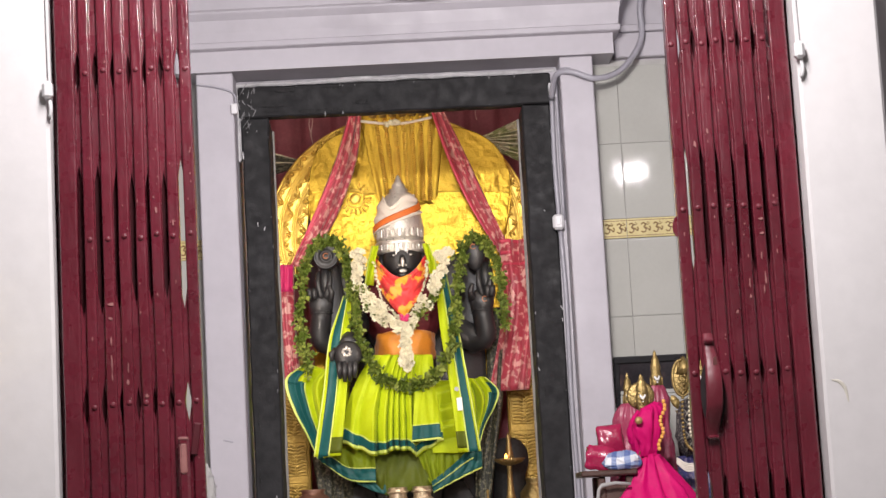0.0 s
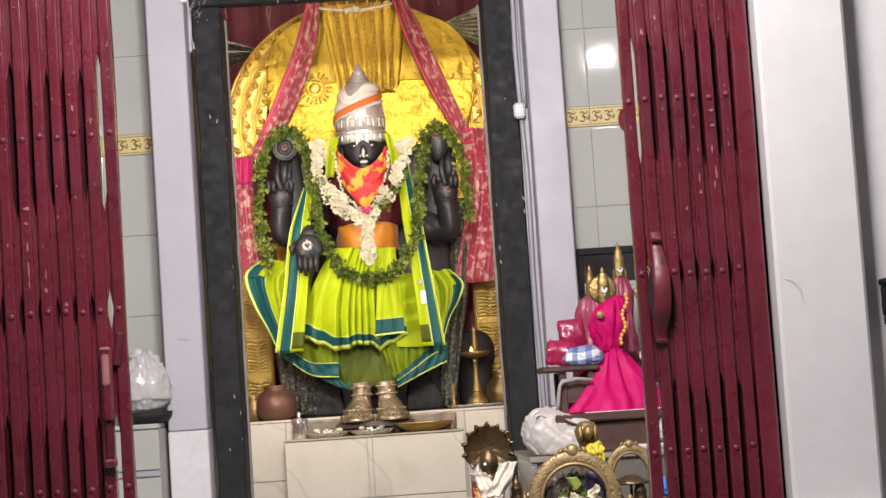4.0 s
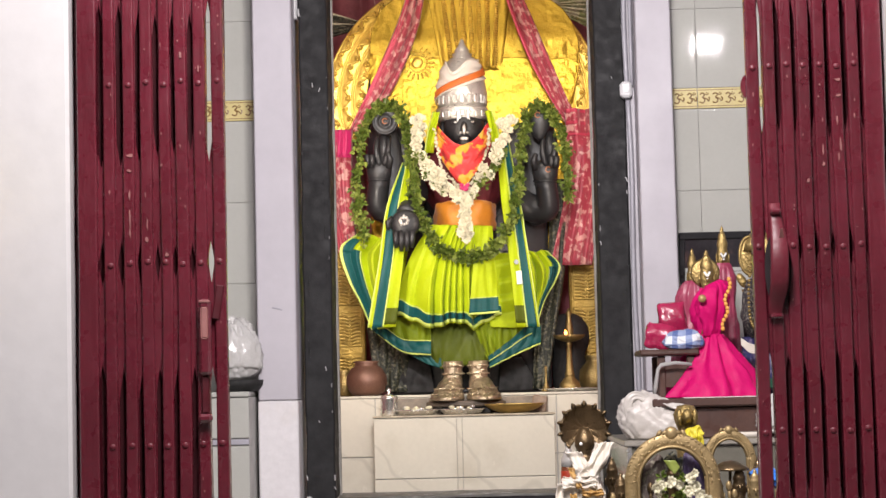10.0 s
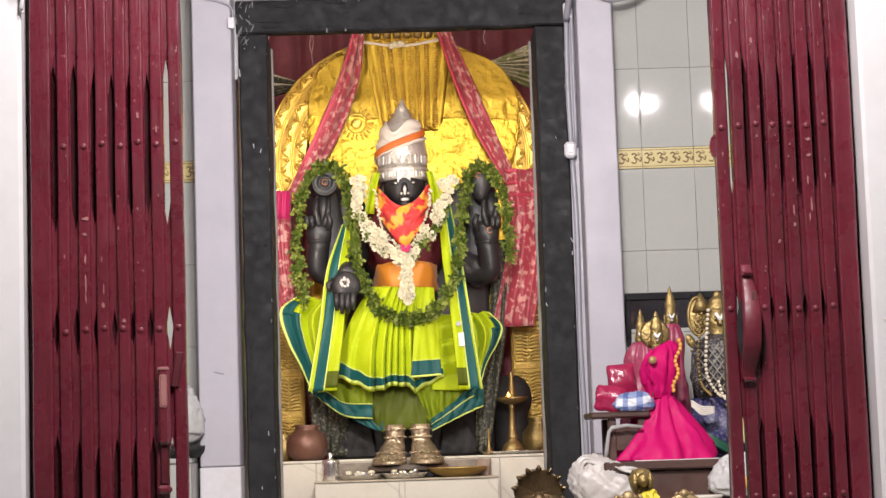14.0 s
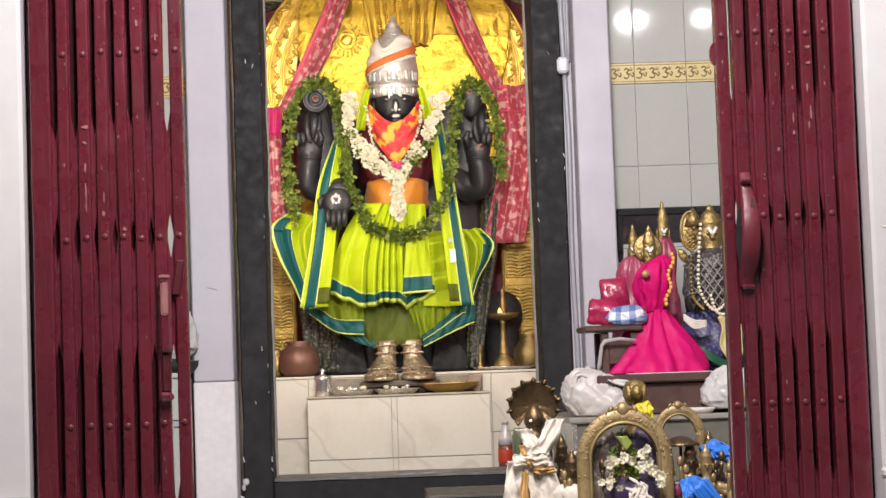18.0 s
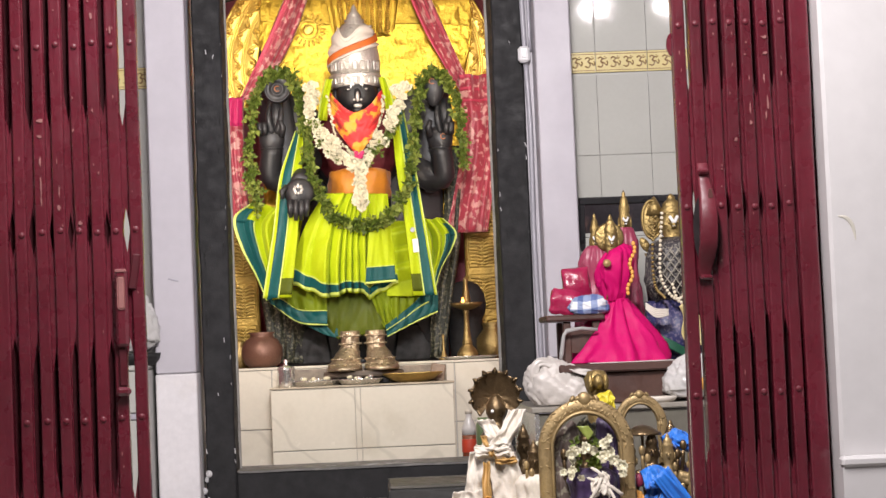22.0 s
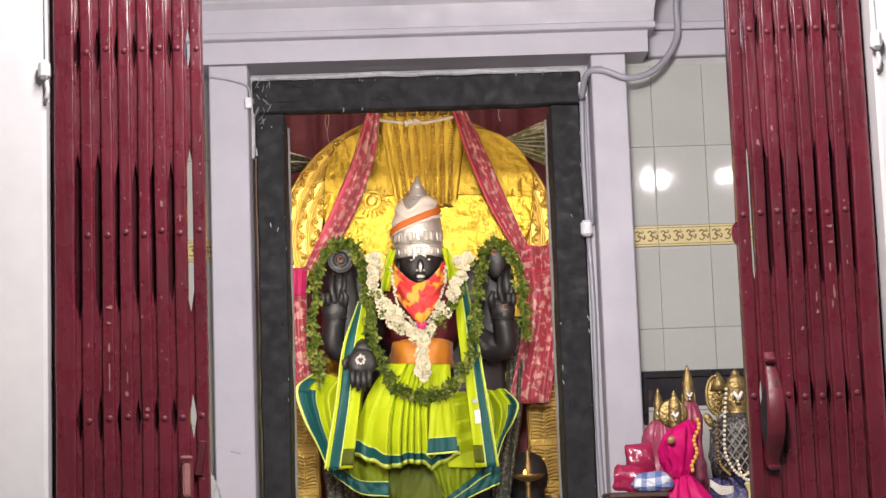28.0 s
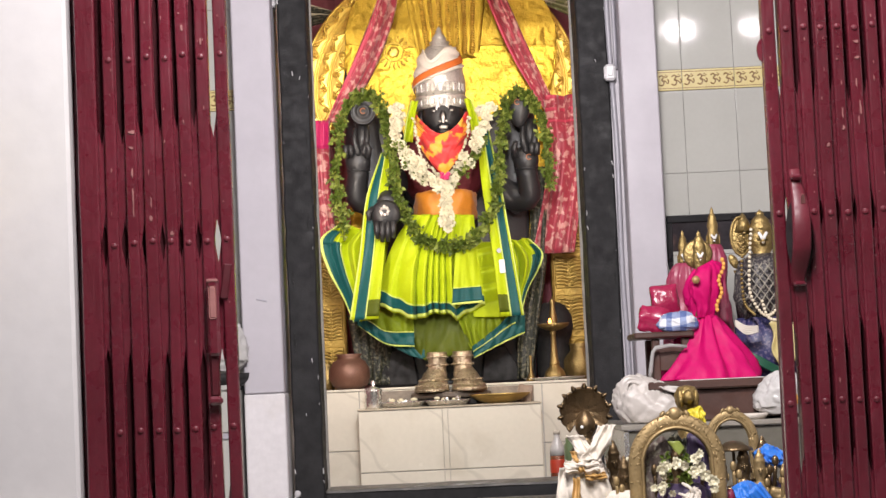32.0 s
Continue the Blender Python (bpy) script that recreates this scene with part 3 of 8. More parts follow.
def folding_gate(name, xs, side, label):
    """xs: the rivet lines from the pier inwards; side: -1 at the west pier, 1 at the east pier."""
    g = thing(name, (sum(xs) / len(xs), GY, PORCH_Z), label, "gate", "folding gates")
    top, foot = 2.44, PORCH_Z + 0.01
    mid, wide, edge = (-0.6300, 0.035, -0.6475) if side < 0 else (0.7395, 0.033, 0.756)
    part("fixed_channel", gate_bar(mid, GY - 0.004, wide, foot, top, 0.0, 0.04), GATE, g)
    # added channel in darkened maroon, keeps the slit by the pier dark
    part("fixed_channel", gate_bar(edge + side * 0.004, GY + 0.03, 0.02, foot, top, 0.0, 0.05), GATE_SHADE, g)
    for k, x in enumerate(xs):
        part("channel", gate_bar(x, GY, 0.0200 + 0.002 * rng.random(), foot, top, rng.uniform(-0.002, 0.002)), GATE, g)
        # back row added behind the gaps, its shade painted in
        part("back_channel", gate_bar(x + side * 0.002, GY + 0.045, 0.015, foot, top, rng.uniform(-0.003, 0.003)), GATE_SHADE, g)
    ends = [xs[0] + side * 0.034, *xs]
    for k, (a, c) in enumerate(zip(ends, ends[1:])):
        for z0, z1 in zip(ROWS_Z, ROWS_Z[1:]):
            long_low = round((z0 - 0.014) / 0.316) % 2 == 1
            for p, q, dy in ((a, c, 0.0095), (c, a, 0.0125)):
                zl, zs = (z0, z1) if long_low else (z1, z0)
                if not long_low:
                    p, q = q, p
                bend = zl + (zs - zl) * rng.uniform(0.24, 0.36)
                b = ribbon([(p, zl), (p, bend), (q, zs)], 0.0106, GY + dy)
                part("lattice_bar", b, GATE, g)
    for x in xs:
        for z in ROWS_Z[1:]:
            part("rivet", rivet(x, z + rng.uniform(-0.003, 0.003), GY - 0.0005), GATE_RIVET, g)
    x0, x1 = sorted((xs[0] + side * 0.04, xs[4] - side * 0.002))
    # added sheet, coloured as the shade seen between the channels
    part("back_plate", box(x0 - 0.02, x1 + 0.02, GY + 0.024, GY + 0.028, foot, top), mat("gap_shade_maroon", (0.052, 0.008, 0.012), 0.75, spec=0.15, var=0.3, scale=6), g, "added dark sheet that stands for the shade between the folded channels")
    # chipped paint: small flakes, and longer scrapes on a few channels
    for k in range(70):
        col = rng.choice(xs[3:] if k % 2 else xs)
        x, z = col + rng.uniform(-0.006, 0.006), rng.choice((rng.uniform(0.80, 1.15), rng.uniform(0.6, 1.7), rng.uniform(1.0, 1.5), rng.uniform(-0.1, 1.0)))
        part("paint_chip", chip(x, GY - 0.0012, z, rng.uniform(0.0006, 0.0018), rng.uniform(0.001, 0.005)), GATE_WORN, g)
    for col, z, rx, rz in ((1, 0.835, 0.0065, 0.004), (1, 0.808, 0.0055, 0.003), (1, 0.765, 0.002, 0.010), (1, 0.722, 0.0022, 0.018), (1, 0.70, 0.0015, 0.010), (2, 0.715, 0.0016, 0.012), (2, 0.688, 0.003, 0.006), (2, 0.765, 0.001, 0.006), (0, 0.772, 0.0016, 0.006), (3, 0.66, 0.004, 0.004), (4, 1.01, 0.003, 0.006), (5, 0.985, 0.003, 0.008)):
        part("paint_scrape", chip(xs[col] + rng.uniform(-0.003, 0.003), GY - 0.0013, z + (0.10 if side > 0 else 0), rx, rz), GATE_WORN, g)
    return g


west = folding_gate("folding_gate", [-0.591, -0.557, -0.526, -0.495, -0.465, -0.434, -0.401], -1, "folded maroon steel gate with riveted channels beside the white pier")
east = folding_gate("folding_gate", [0.709, 0.678, 0.649, 0.620, 0.592, 0.562, 0.533], 1, "folded maroon steel gate with a lock hasp beside the white pier")
# latch plate and handle, west
b = box(-0.437, -0.416, GY - 0.020, GY - 0.002, 0.45, 0.581, bev=0.005)
latch = part("latch", b, GATE, west, "maroon latch plate with worn paint")
part("worn_patch", box(-0.433, -0.420, GY - 0.0225, GY - 0.019, 0.512, 0.568, bev=0.003), GATE_WORN, latch)
part("worn_edge", box(-0.436, -0.417, GY - 0.0215, GY - 0.018, 0.574, 0.579, bev=0.001), GATE_WORN, latch)
part("slot", box(-0.4345, -0.4215, GY - 0.010, GY - 0.002, 0.384, 0.449, bev=0.002), GATE_SHADE, west, "dark slot under the latch")
part("knob", box(-0.440, -0.416, GY - 0.020, GY - 0.002, 0.368, 0.383, bev=0.005), GATE, west)
# dark tilted patch painted as the shadow beside the latch
part("lock_hollow", turned(box(-0.007, 0.007, -0.003, 0.003, -0.030, 0.030, bev=0.002), Matrix.Translation((-0.405, GY - 0.001, 0.575)) @ Matrix.Rotation(0.16, 4, "Y")), GATE_SHADE, west, "painted shadow beside the latch on the last channel")
# hasp, east
def bowed_strap(rows, thick=0.004):
    """A bent strap from rows (height, outstand, middle, half width), its long edges rolled back."""
    b = bmesh.new()
    rings = []
    for z, o, cx, hw in rows:
        y = GY - o
        rings.append([b.verts.new(q) for q in ((cx - hw, y + 0.007, z), (cx - hw + 0.0012, y + 0.002, z), (cx - hw + 0.004, y, z), (cx + hw - 0.004, y, z), (cx + hw - 0.0012, y + 0.002, z), (cx + hw, y + 0.007, z), (cx + hw - 0.003, y + 0.007 + thick, z), (cx - hw + 0.003, y + 0.007 + thick, z))])
    for r0, r1 in zip(rings, rings[1:]):
        for k in range(8):
            b.faces.new((r0[k], r1[k], r1[(k + 1) % 8], r0[(k + 1) % 8])).smooth = True
    b.faces.new(rings[0])
    b.faces.new(rings[-1][::-1])
    bmesh.ops.recalc_face_normals(b, faces=b.faces[:])
    return b


hasp = part("hasp", bowed_strap([(0.722, 0.003, 0.5625, 0.010), (0.700, 0.006, 0.563, 0.0105), (0.690, 0.012, 0.563, 0.0115), (0.668, 0.024, 0.564, 0.0135), (0.650, 0.033, 0.564, 0.0150), (0.640, 0.037, 0.5635, 0.0155), (0.620, 0.039, 0.563, 0.0158), (0.592, 0.038, 0.562, 0.0158), (0.578, 0.033, 0.5615, 0.0155), (0.560, 0.020, 0.560, 0.0145), (0.545, 0.009, 0.559, 0.0125), (0.532, 0.005, 0.558, 0.0115), (0.524, 0.003, 0.558, 0.0110)]), GATE_RIVET, east, "bowed lock strap with a worn upper face")
part("hasp_tab", box(0.5525, 0.5725, GY - 0.016, GY - 0.003, 0.702, 0.713, bev=0.004), GATE, hasp)
part("hasp_foot", box(0.548, 0.570, GY - 0.014, GY - 0.003, 0.523, 0.531, bev=0.003), GATE, hasp)
part("worn_patch", turned(chip(0, 0, 0, 0.0048, 0.022), Matrix.Translation((0.568, GY - 0.0305, 0.666)) @ Matrix.Rotation(-0.16, 4, "Y") @ Matrix.Rotation(0.52, 4, "X")), GATE_WORN, hasp)
# flat black oval stands for the deep shadow flanking the bowed strap
STRAP_SHADE = mat("black_strap_shade", (0.012, 0.004, 0.006), 0.6, var=0.3, scale=30)
part("lock_recess", turned(lathe([(0, -0.002), (0.021, -0.002), (0.023, 0.001), (0, 0.001)], seg=28, sy=2.9), Matrix.Translation((0.564, GY - 0.0022, 0.607)) @ Matrix.Rotation(math.pi / 2, 4, "X")), STRAP_SHADE, east, "painted shade on both sides of the lock strap")
b = turned(lathe([(0.0, -0.003), (0.012, -0.003), (0.012, 0.003), (0.0, 0.003)], seg=14, sy=1.8), Matrix.Translation((0.5255, GY + 0.018, 0.93)) @ Matrix.Rotation(math.pi / 2, 4, "X"))
part("stop_plate", b, GATE, east)
wb = thing("wall_box", (0.99, -3.42, 0.53), "small black metal box fixed to the white side wall", "box")
part("body", box(0.966, 1.03, -3.46, -3.401, 0.545, 0.60, bev=0.004), DARK, wb)
part("lip", box(0.963, 1.035, -3.464, -3.401, 0.601, 0.612, bev=0.003), DARK, wb)
part("foot", box(0.968, 1.0, -3.455, -3.401, 0.528, 0.544, bev=0.003), DARK, wb)
sc = tube(curve([(0.780, -3.4755, 0.620), (0.794, -3.4755, 0.616), (0.804, -3.4755, 0.602), (0.808, -3.4755, 0.578)], 14), [0.001 + 0.0026 * math.sin(math.pi * k / 14) for k in range(15)], 6, 0.3)
tagged(part("wall_scuff", sc, mat("yellowed_scuff", (0.72, 0.68, 0.60), 0.7, var=0.2, scale=40)), "faint yellowed scuff on the white pier", "mark")
# white cable clips on the piers
for x, y in ((-0.6585, -3.446), (0.766, -3.476)):
    c = thing("cable_clip", (x, y, 1.235), "small white plastic cable clip on the pier", "clip", "cable clips")
    part("clip", box(x - 0.010, x + 0.010, y - 0.022, y, 1.228, 1.262, bev=0.006), PVC, c)
    part("tail", tube(curve([(x + 0.002, y - 0.008, 1.23), (x + 0.005, y - 0.010, 1.21), (x + 0.002, y - 0.006, 1.195)], 8), 0.004, 6), PVC, c, smooth=True)
    part("wire", tube(curve([(x + 0.003, y - 0.002, 1.19), (x, y - 0.002, 1.5), (x + 0.003, y - 0.002, 1.8), (x + 0.001, y - 0.002, 2.1)], 16), 0.003, 6), PVC, c)

# ---------------------------------------------------------------- inner shrine: plinth and offerings
plinth = thing("plinth", (0, 1.06, -0.02), "cream marble tiled plinth under the statue", "plinth", kind="structure")
part("core", box(-0.388, 0.334, 0.987, 1.138, -0.02, 0.296), GROUT, plinth)
for x0, x1 in ((-0.392, -0.058), (-0.034, 0.338)):
    part("tile", box(x0, x1, 0.980, 0.988, 0.052, 0.294, bev=0.0015), PLINTH_TILE, plinth)
    part("tile", box(x0, x1, 0.980, 0.988, -0.018, 0.048, bev=0.0015), PLINTH_TILE, plinth)
for z0, z1 in ((0.052, 0.294), (-0.018, 0.048)):
    part("tile", box(-0.0565, -0.0355, 0.980, 0.988, z0, z1, bev=0.0015), PLINTH_TILE, plinth)
part("top", box(-0.396, 0.342, 0.976, 1.15, 0.296, 0.304, bev=0.002), mat("pale_ochre_stone_top", (0.50, 0.44, 0.33), 0.5, var=0.3, scale=30), plinth, "worn ochre edge of the plinth top")
platform = thing("platform", (0, 1.5, -0.02), "white tiled platform at the back of the shrine", "platform", kind="structure")
part("core", box(-0.70, 0.70, 1.158, 1.98, -0.02, 0.376), GROUT, platform)
for x0, x1 in ((-0.70, -0.396), (-0.392, -0.02), (-0.016, 0.352), (0.356, 0.70)):
    for z0, z1 in ((-0.018, 0.132), (0.136, 0.374)):
        part("tile", box(x0, x1, 1.151, 1.159, z0, z1, bev=0.0015), PLINTH_TILE, platform)
part("top", box(-0.70, 0.70, 1.149, 1.98, 0.376, 0.386, bev=0.002), PLINTH_TILE, platform)
riser = mat("brown_mosaic_riser", (0.30, 0.25, 0.19), 0.5, var=0.5, scale=45)
part("riser", box(-0.30, 0.32, 1.140, 1.150, 0.305, 0.372), riser, platform, "mottled brown strip behind the trays")

tagged(part("foot_board", turned(lathe([(0, 0), (0.158, 0), (0.164, 0.006), (0.164, 0.018), (0.158, 0.024), (0, 0.024)], seg=32, sy=0.62), Matrix.Translation((-0.018, 1.13, 0.335))), mat("dark_foot_board", (0.13, 0.10, 0.075), 0.45, var=0.3, scale=20)), "oval dark board under the silver feet", "board")
tagged(part("foot_board_support", box(-0.12, 0.085, 1.06, 1.138, 0.305, 0.334, bev=0.004), DARK), "dark block under the foot board", "block")


FOOT_SILVER = mat("embossed_dull_silver", (0.72, 0.60, 0.42), 0.34, metal=0.85, var=0.5, scale=45, bump=0.9, bscale=60)


def silver_foot(toe, ankle):
    """A broad foot cover: flared toes with scalloped edge, banded instep and a ringed ankle."""
    rows = [(0.360, 0.0, 0.066, 1.095, 0.088), (0.366, 0.0, 0.073, 1.094, 0.092), (0.374, 0.02, 0.071, 1.096, 0.088), (0.384, 0.08, 0.068, 1.100, 0.083), (0.396, 0.20, 0.060, 1.108, 0.074), (0.406, 0.30, 0.058, 1.115, 0.069), (0.422, 0.48, 0.051, 1.128, 0.058), (0.432, 0.58, 0.050, 1.136, 0.053), (0.448, 0.80, 0.041, 1.150, 0.043), (0.460, 0.95, 0.037, 1.155, 0.039), (0.472, 1.0, 0.040, 1.156, 0.040), (0.486, 1.0, 0.037, 1.156, 0.038), (0.50, 1.0, 0.041, 1.156, 0.041), (0.522, 1.0, 0.040, 1.156, 0.040)]
    bm = bmesh.new()
    n, rings = 48, []
    for z, t, rx, cy, ry in rows:
        ring = []
        for k in range(n):
            a = 2 * math.pi * k / n
            front = max(0.0, -math.sin(a))
            lobe = 1 + (0.055 * front * abs(math.sin(a * 7.5)) if z < 0.39 else 0.0)
            ring.append(bm.verts.new((lerp(toe, ankle, t) + rx * lobe * math.cos(a), cy + ry * lobe * math.sin(a), z - (0.006 * front if 0.38 < z < 0.41 else 0))))
        rings.append(ring)
    for r0, r1 in zip(rings, rings[1:]):
        for k in range(n):
            bm.faces.new((r0[k], r0[(k + 1) % n], r1[(k + 1) % n], r1[k]))
    bm.faces.new(rings[-1])
    # beaded bands over toes, instep and ankle
    for z, t, rx, cy, ry, m in ((0.386, 0.08, 0.064, 1.100, 0.084, 9), (0.408, 0.32, 0.058, 1.116, 0.069, 11), (0.470, 1.0, 0.042, 1.156, 0.042, 14), (0.502, 1.0, 0.041, 1.156, 0.041, 14)):
        for k in range(m):
            a = math.pi * (1.02 + 0.96 * k / (m - 1))
            ball((lerp(toe, ankle, t) + rx * math.cos(a), cy + ry * math.sin(a), z), 0.0068, 0.0055, 0.0042, 7, 5, bm)
    return tagged(part("silver_slipper", bm, FOOT_SILVER, smooth=True), "broad ornate silver foot cover with beaded anklets", "foot cover", "silver feet")


def add_mesh(bm, b):
    me = bpy.data.meshes.new("x")
    b.to_mesh(me)
    b.free()
    bm.from_mesh(me)
    bpy.data.meshes.remove(me)


silver_foot(-0.0945, -0.068)
silver_foot(0.0585, 0.035)


def vessel(name, profile, place, material, label, category, seg=28, group="", sy=1.0):
    t = tagged(part(name, lathe(profile, place, seg, sy=sy), material, smooth=True), label, category, group)
    return t


vessel("copper_pot", [(0, 0), (0.05, 0), (0.075, 0.018), (0.086, 0.05), (0.084, 0.085), (0.066, 0.115), (0.05, 0.125), (0.047, 0.134), (0.056, 0.146), (0.05, 0.146), (0.04, 0.13), (0, 0.12)], (-0.435, 1.29, 0.387), COPPER, "round brown copper water pot on the platform", "pot")
vessel("brass_pot", [(0, 0), (0.03, 0), (0.04, 0.02), (0.045, 0.05), (0.03, 0.085), (0.028, 0.095), (0.036, 0.11), (0, 0.11)], (-0.535, 1.36, 0.387), BRASS, "small brass pot behind the copper pot", "pot")
vessel("brass_water_pot", [(0, 0), (0.05, 0), (0.072, 0.04), (0.07, 0.085), (0.04, 0.12), (0.036, 0.135), (0.046, 0.15), (0, 0.15)], (0.535, 1.42, 0.387), BRASS, "dull brass pot half hidden by the door jamb", "pot")
cup = thing("steel_pot", (-0.333, 1.05, 0.304), "small polished steel pot with a knobbed lid", "pot")
part("body", lathe([(0, 0), (0.033, 0), (0.035, 0.005), (0.035, 0.066), (0.037, 0.070), (0.037, 0.074), (0, 0.074)], (-0.331, 1.05, 0.304), 24), STEEL, cup, smooth=True)
part("lid", lathe([(0.036, 0.0745), (0.034, 0.080), (0.014, 0.087), (0.006, 0.093), (0.010, 0.104), (0.004, 0.114), (0, 0.116)], (-0.331, 1.05, 0.304), 20), STEEL, cup, smooth=True)
for name, x, rx, mt, lab in (("offering_tray", -0.215, 0.090, STEEL, "round steel tray heaped with white flowers"), ("offering_tray", -0.034, 0.092, STEEL, "flat steel tray with offerings before the feet")):
    t = thing(name, (x, 1.04, 0.304), lab, "tray", "offering trays")
    part("dish", lathe([(0, 0.002), (rx * 0.8, 0.002), (rx, 0.02), (rx + 0.004, 0.022), (rx, 0.024), (rx * 0.8, 0.008), (0, 0.008)], (x, 1.04, 0.304), 28, sy=0.62), mt, t, smooth=True)
    for k in range(11 if x < -0.1 else 6):
        part("blossom", ball((x + rng.uniform(-0.6, 0.6) * rx, 1.04 + rng.uniform(-0.35, 0.35) * rx, 0.304 + 0.02 + rng.uniform(0, 0.012)), rng.uniform(0.009, 0.016), 0.012, 0.008, 8, 6), PETAL if k % 3 else STEEL, t, smooth=True)
bowl = vessel("brass_offering_bowl", [(0, 0), (0.05, 0), (0.09, 0.014), (0.122, 0.034), (0.126, 0.04), (0.119, 0.04), (0.088, 0.02), (0, 0.008)], (0.178, 1.055, 0.304), mat("yellow_brass_bowl", (0.52, 0.36, 0.12), 0.4, metal=0.85, var=0.25, scale=18), "wide shallow brass bowl on the plinth", "bowl", 32, sy=0.6)
tagged(part("packet", turned(box(-0.03, 0.03, -0.015, 0.015, 0, 0.07, bev=0.006), Matrix.Translation((0.275, 1.11, 0.304)) @ Matrix.Rotation(0.2, 4, "Y")), mat("brown_paper_packet", (0.36, 0.27, 0.20), 0.5, var=0.4, scale=40)), "small brown packet behind the brass bowl", "packet")
# oil lamp
lamp = thing("oil_lamp", (0.408, 1.30, 0.387), "tall brass oil lamp burning on a steel plate", "oil lamp")
part("plate", lathe([(0, 0.002), (0.112, 0.002), (0.132, 0.012), (0.135, 0.014), (0.112, 0.008), (0, 0.006)], (0.418, 1.30, 0.386), 32), STEEL, lamp, smooth=True)
part("foot", lathe([(0, 0.008), (0.043, 0.008), (0.046, 0.018), (0.041, 0.034), (0.030, 0.048), (0.021, 0.058), (0.020, 0.066)], (0.420, 1.30, 0.386), 24), BRASS, lamp, smooth=True)
part("stem", lathe([(0.020, 0.064), (0.022, 0.070), (0.018, 0.078), (0.013, 0.12), (0.010, 0.19), (0.014, 0.198), (0.010, 0.205), (0.010, 0.21)], (0.420, 1.30, 0.386), 16), BRASS, lamp, smooth=True)
part("oil_cup", lathe([(0.008, 0.205), (0.03, 0.210), (0.058, 0.222), (0.070, 0.236), (0.066, 0.237), (0.04, 0.228), (0, 0.226)], (0.422, 1.30, 0.386), 24), BRASS, lamp, smooth=True)
part("finial", lathe([(0.018, 0.228), (0.019, 0.25), (0.013, 0.285), (0.009, 0.315), (0.012, 0.328), (0.007, 0.338), (0, 0.352)], (0.422, 1.30, 0.386), 14), BRASS, lamp, smooth=True)
flame = bpy.data.materials.new("oil_flame_glow")
flame.use_nodes = True
flame.node_tree.nodes["Principled BSDF"].inputs["Base Color"].default_value = (1, 0.3, 0.03, 1)
flame.node_tree.nodes["Principled BSDF"].inputs["Emission Color"].default_value = (1, 0.27, 0.04, 1)
flame.node_tree.nodes["Principled BSDF"].inputs["Emission Strength"].default_value = 16
part("flame", lathe([(0, 0.234), (0.006, 0.238), (0.007, 0.244), (0.003, 0.252), (0, 0.258)], (0.405, 1.238, 0.386), 12), flame, lamp, "small orange flame", smooth=True)
vessel("sooty_iron_stove", [(0, 0), (0.062, 0), (0.072, 0.03), (0.074, 0.12), (0.070, 0.165), (0.082, 0.19), (0.090, 0.23), (0.084, 0.275), (0.060, 0.315), (0.03, 0.33), (0, 0.335)], (0.427, 1.47, 0.387), DARK, "sooty black iron vessel behind the oil lamp", "vessel")
vessel("small_bell", [(0, 0.0), (0.02, 0.0), (0.022, 0.006), (0.012, 0.02), (0.006, 0.04), (0.005, 0.09), (0.008, 0.10), (0, 0.11)], (0.318, 1.25, 0.387), BRASS, "small tarnished brass hand bell beside the oil lamp", "bell")
for s, x0 in ((-1, -0.245), (1, 0.21)):
    b = turned(box(-0.1, 0.1, -0.05, 0.05, 0, 0.16, bev=0.01), Matrix.Translation((x0, 1.46, 0.387)))
    for v in b.verts:
        if v.co.z > 0.45:
            v.co.x = x0 + (v.co.x - x0) * 0.45 - s * 0.03
    tagged(part("black_stone_base", b, DARK), "black stone base block behind the silver feet", "stone block", "base blocks")

# ---------------------------------------------------------------- gold back panel
panel = thing("gold_arch", (0, 1.62, 0.386), "embossed gold arch panel standing behind the statue", "arch panel")


def arch_pt(a, ra, rb, zc=1.68):
    return ra * math.cos(a), zc + rb * math.sin(a)


def hood_edge(z):
    """Half width of the spread hood towards the east, which swells over the border."""
    return 0.445 + 0.075 * max(0.0, 1 - ((z - 1.92) / 0.34) ** 2)


def arch_sheet(u, v, low=0.95, reach=1.0):
    s = reach * math.sin(0.9 * math.pi * (u - 0.5)) / math.sin(0.45 * math.pi)
    top = 1.68 + 0.475 * max(0, 1 - s ** 4) ** 0.25
    z = lerp(low, max(top, low + 0.002), v)
    x = s * (0.412 if s < 0 else hood_edge(z))
    q = Vector((x * 16, z * 16, 3))
    r = abs(noise.noise(q)) * 0.009 + abs(noise.noise(q * 2.1)) * 0.006
    return Vector((x, 1.562 + r - 0.6 * max(0, z - 1.85) ** 2, z))


part("sheet", sheet(arch_sheet, 90, 110, 0.006), GOLD, panel, smooth=True)


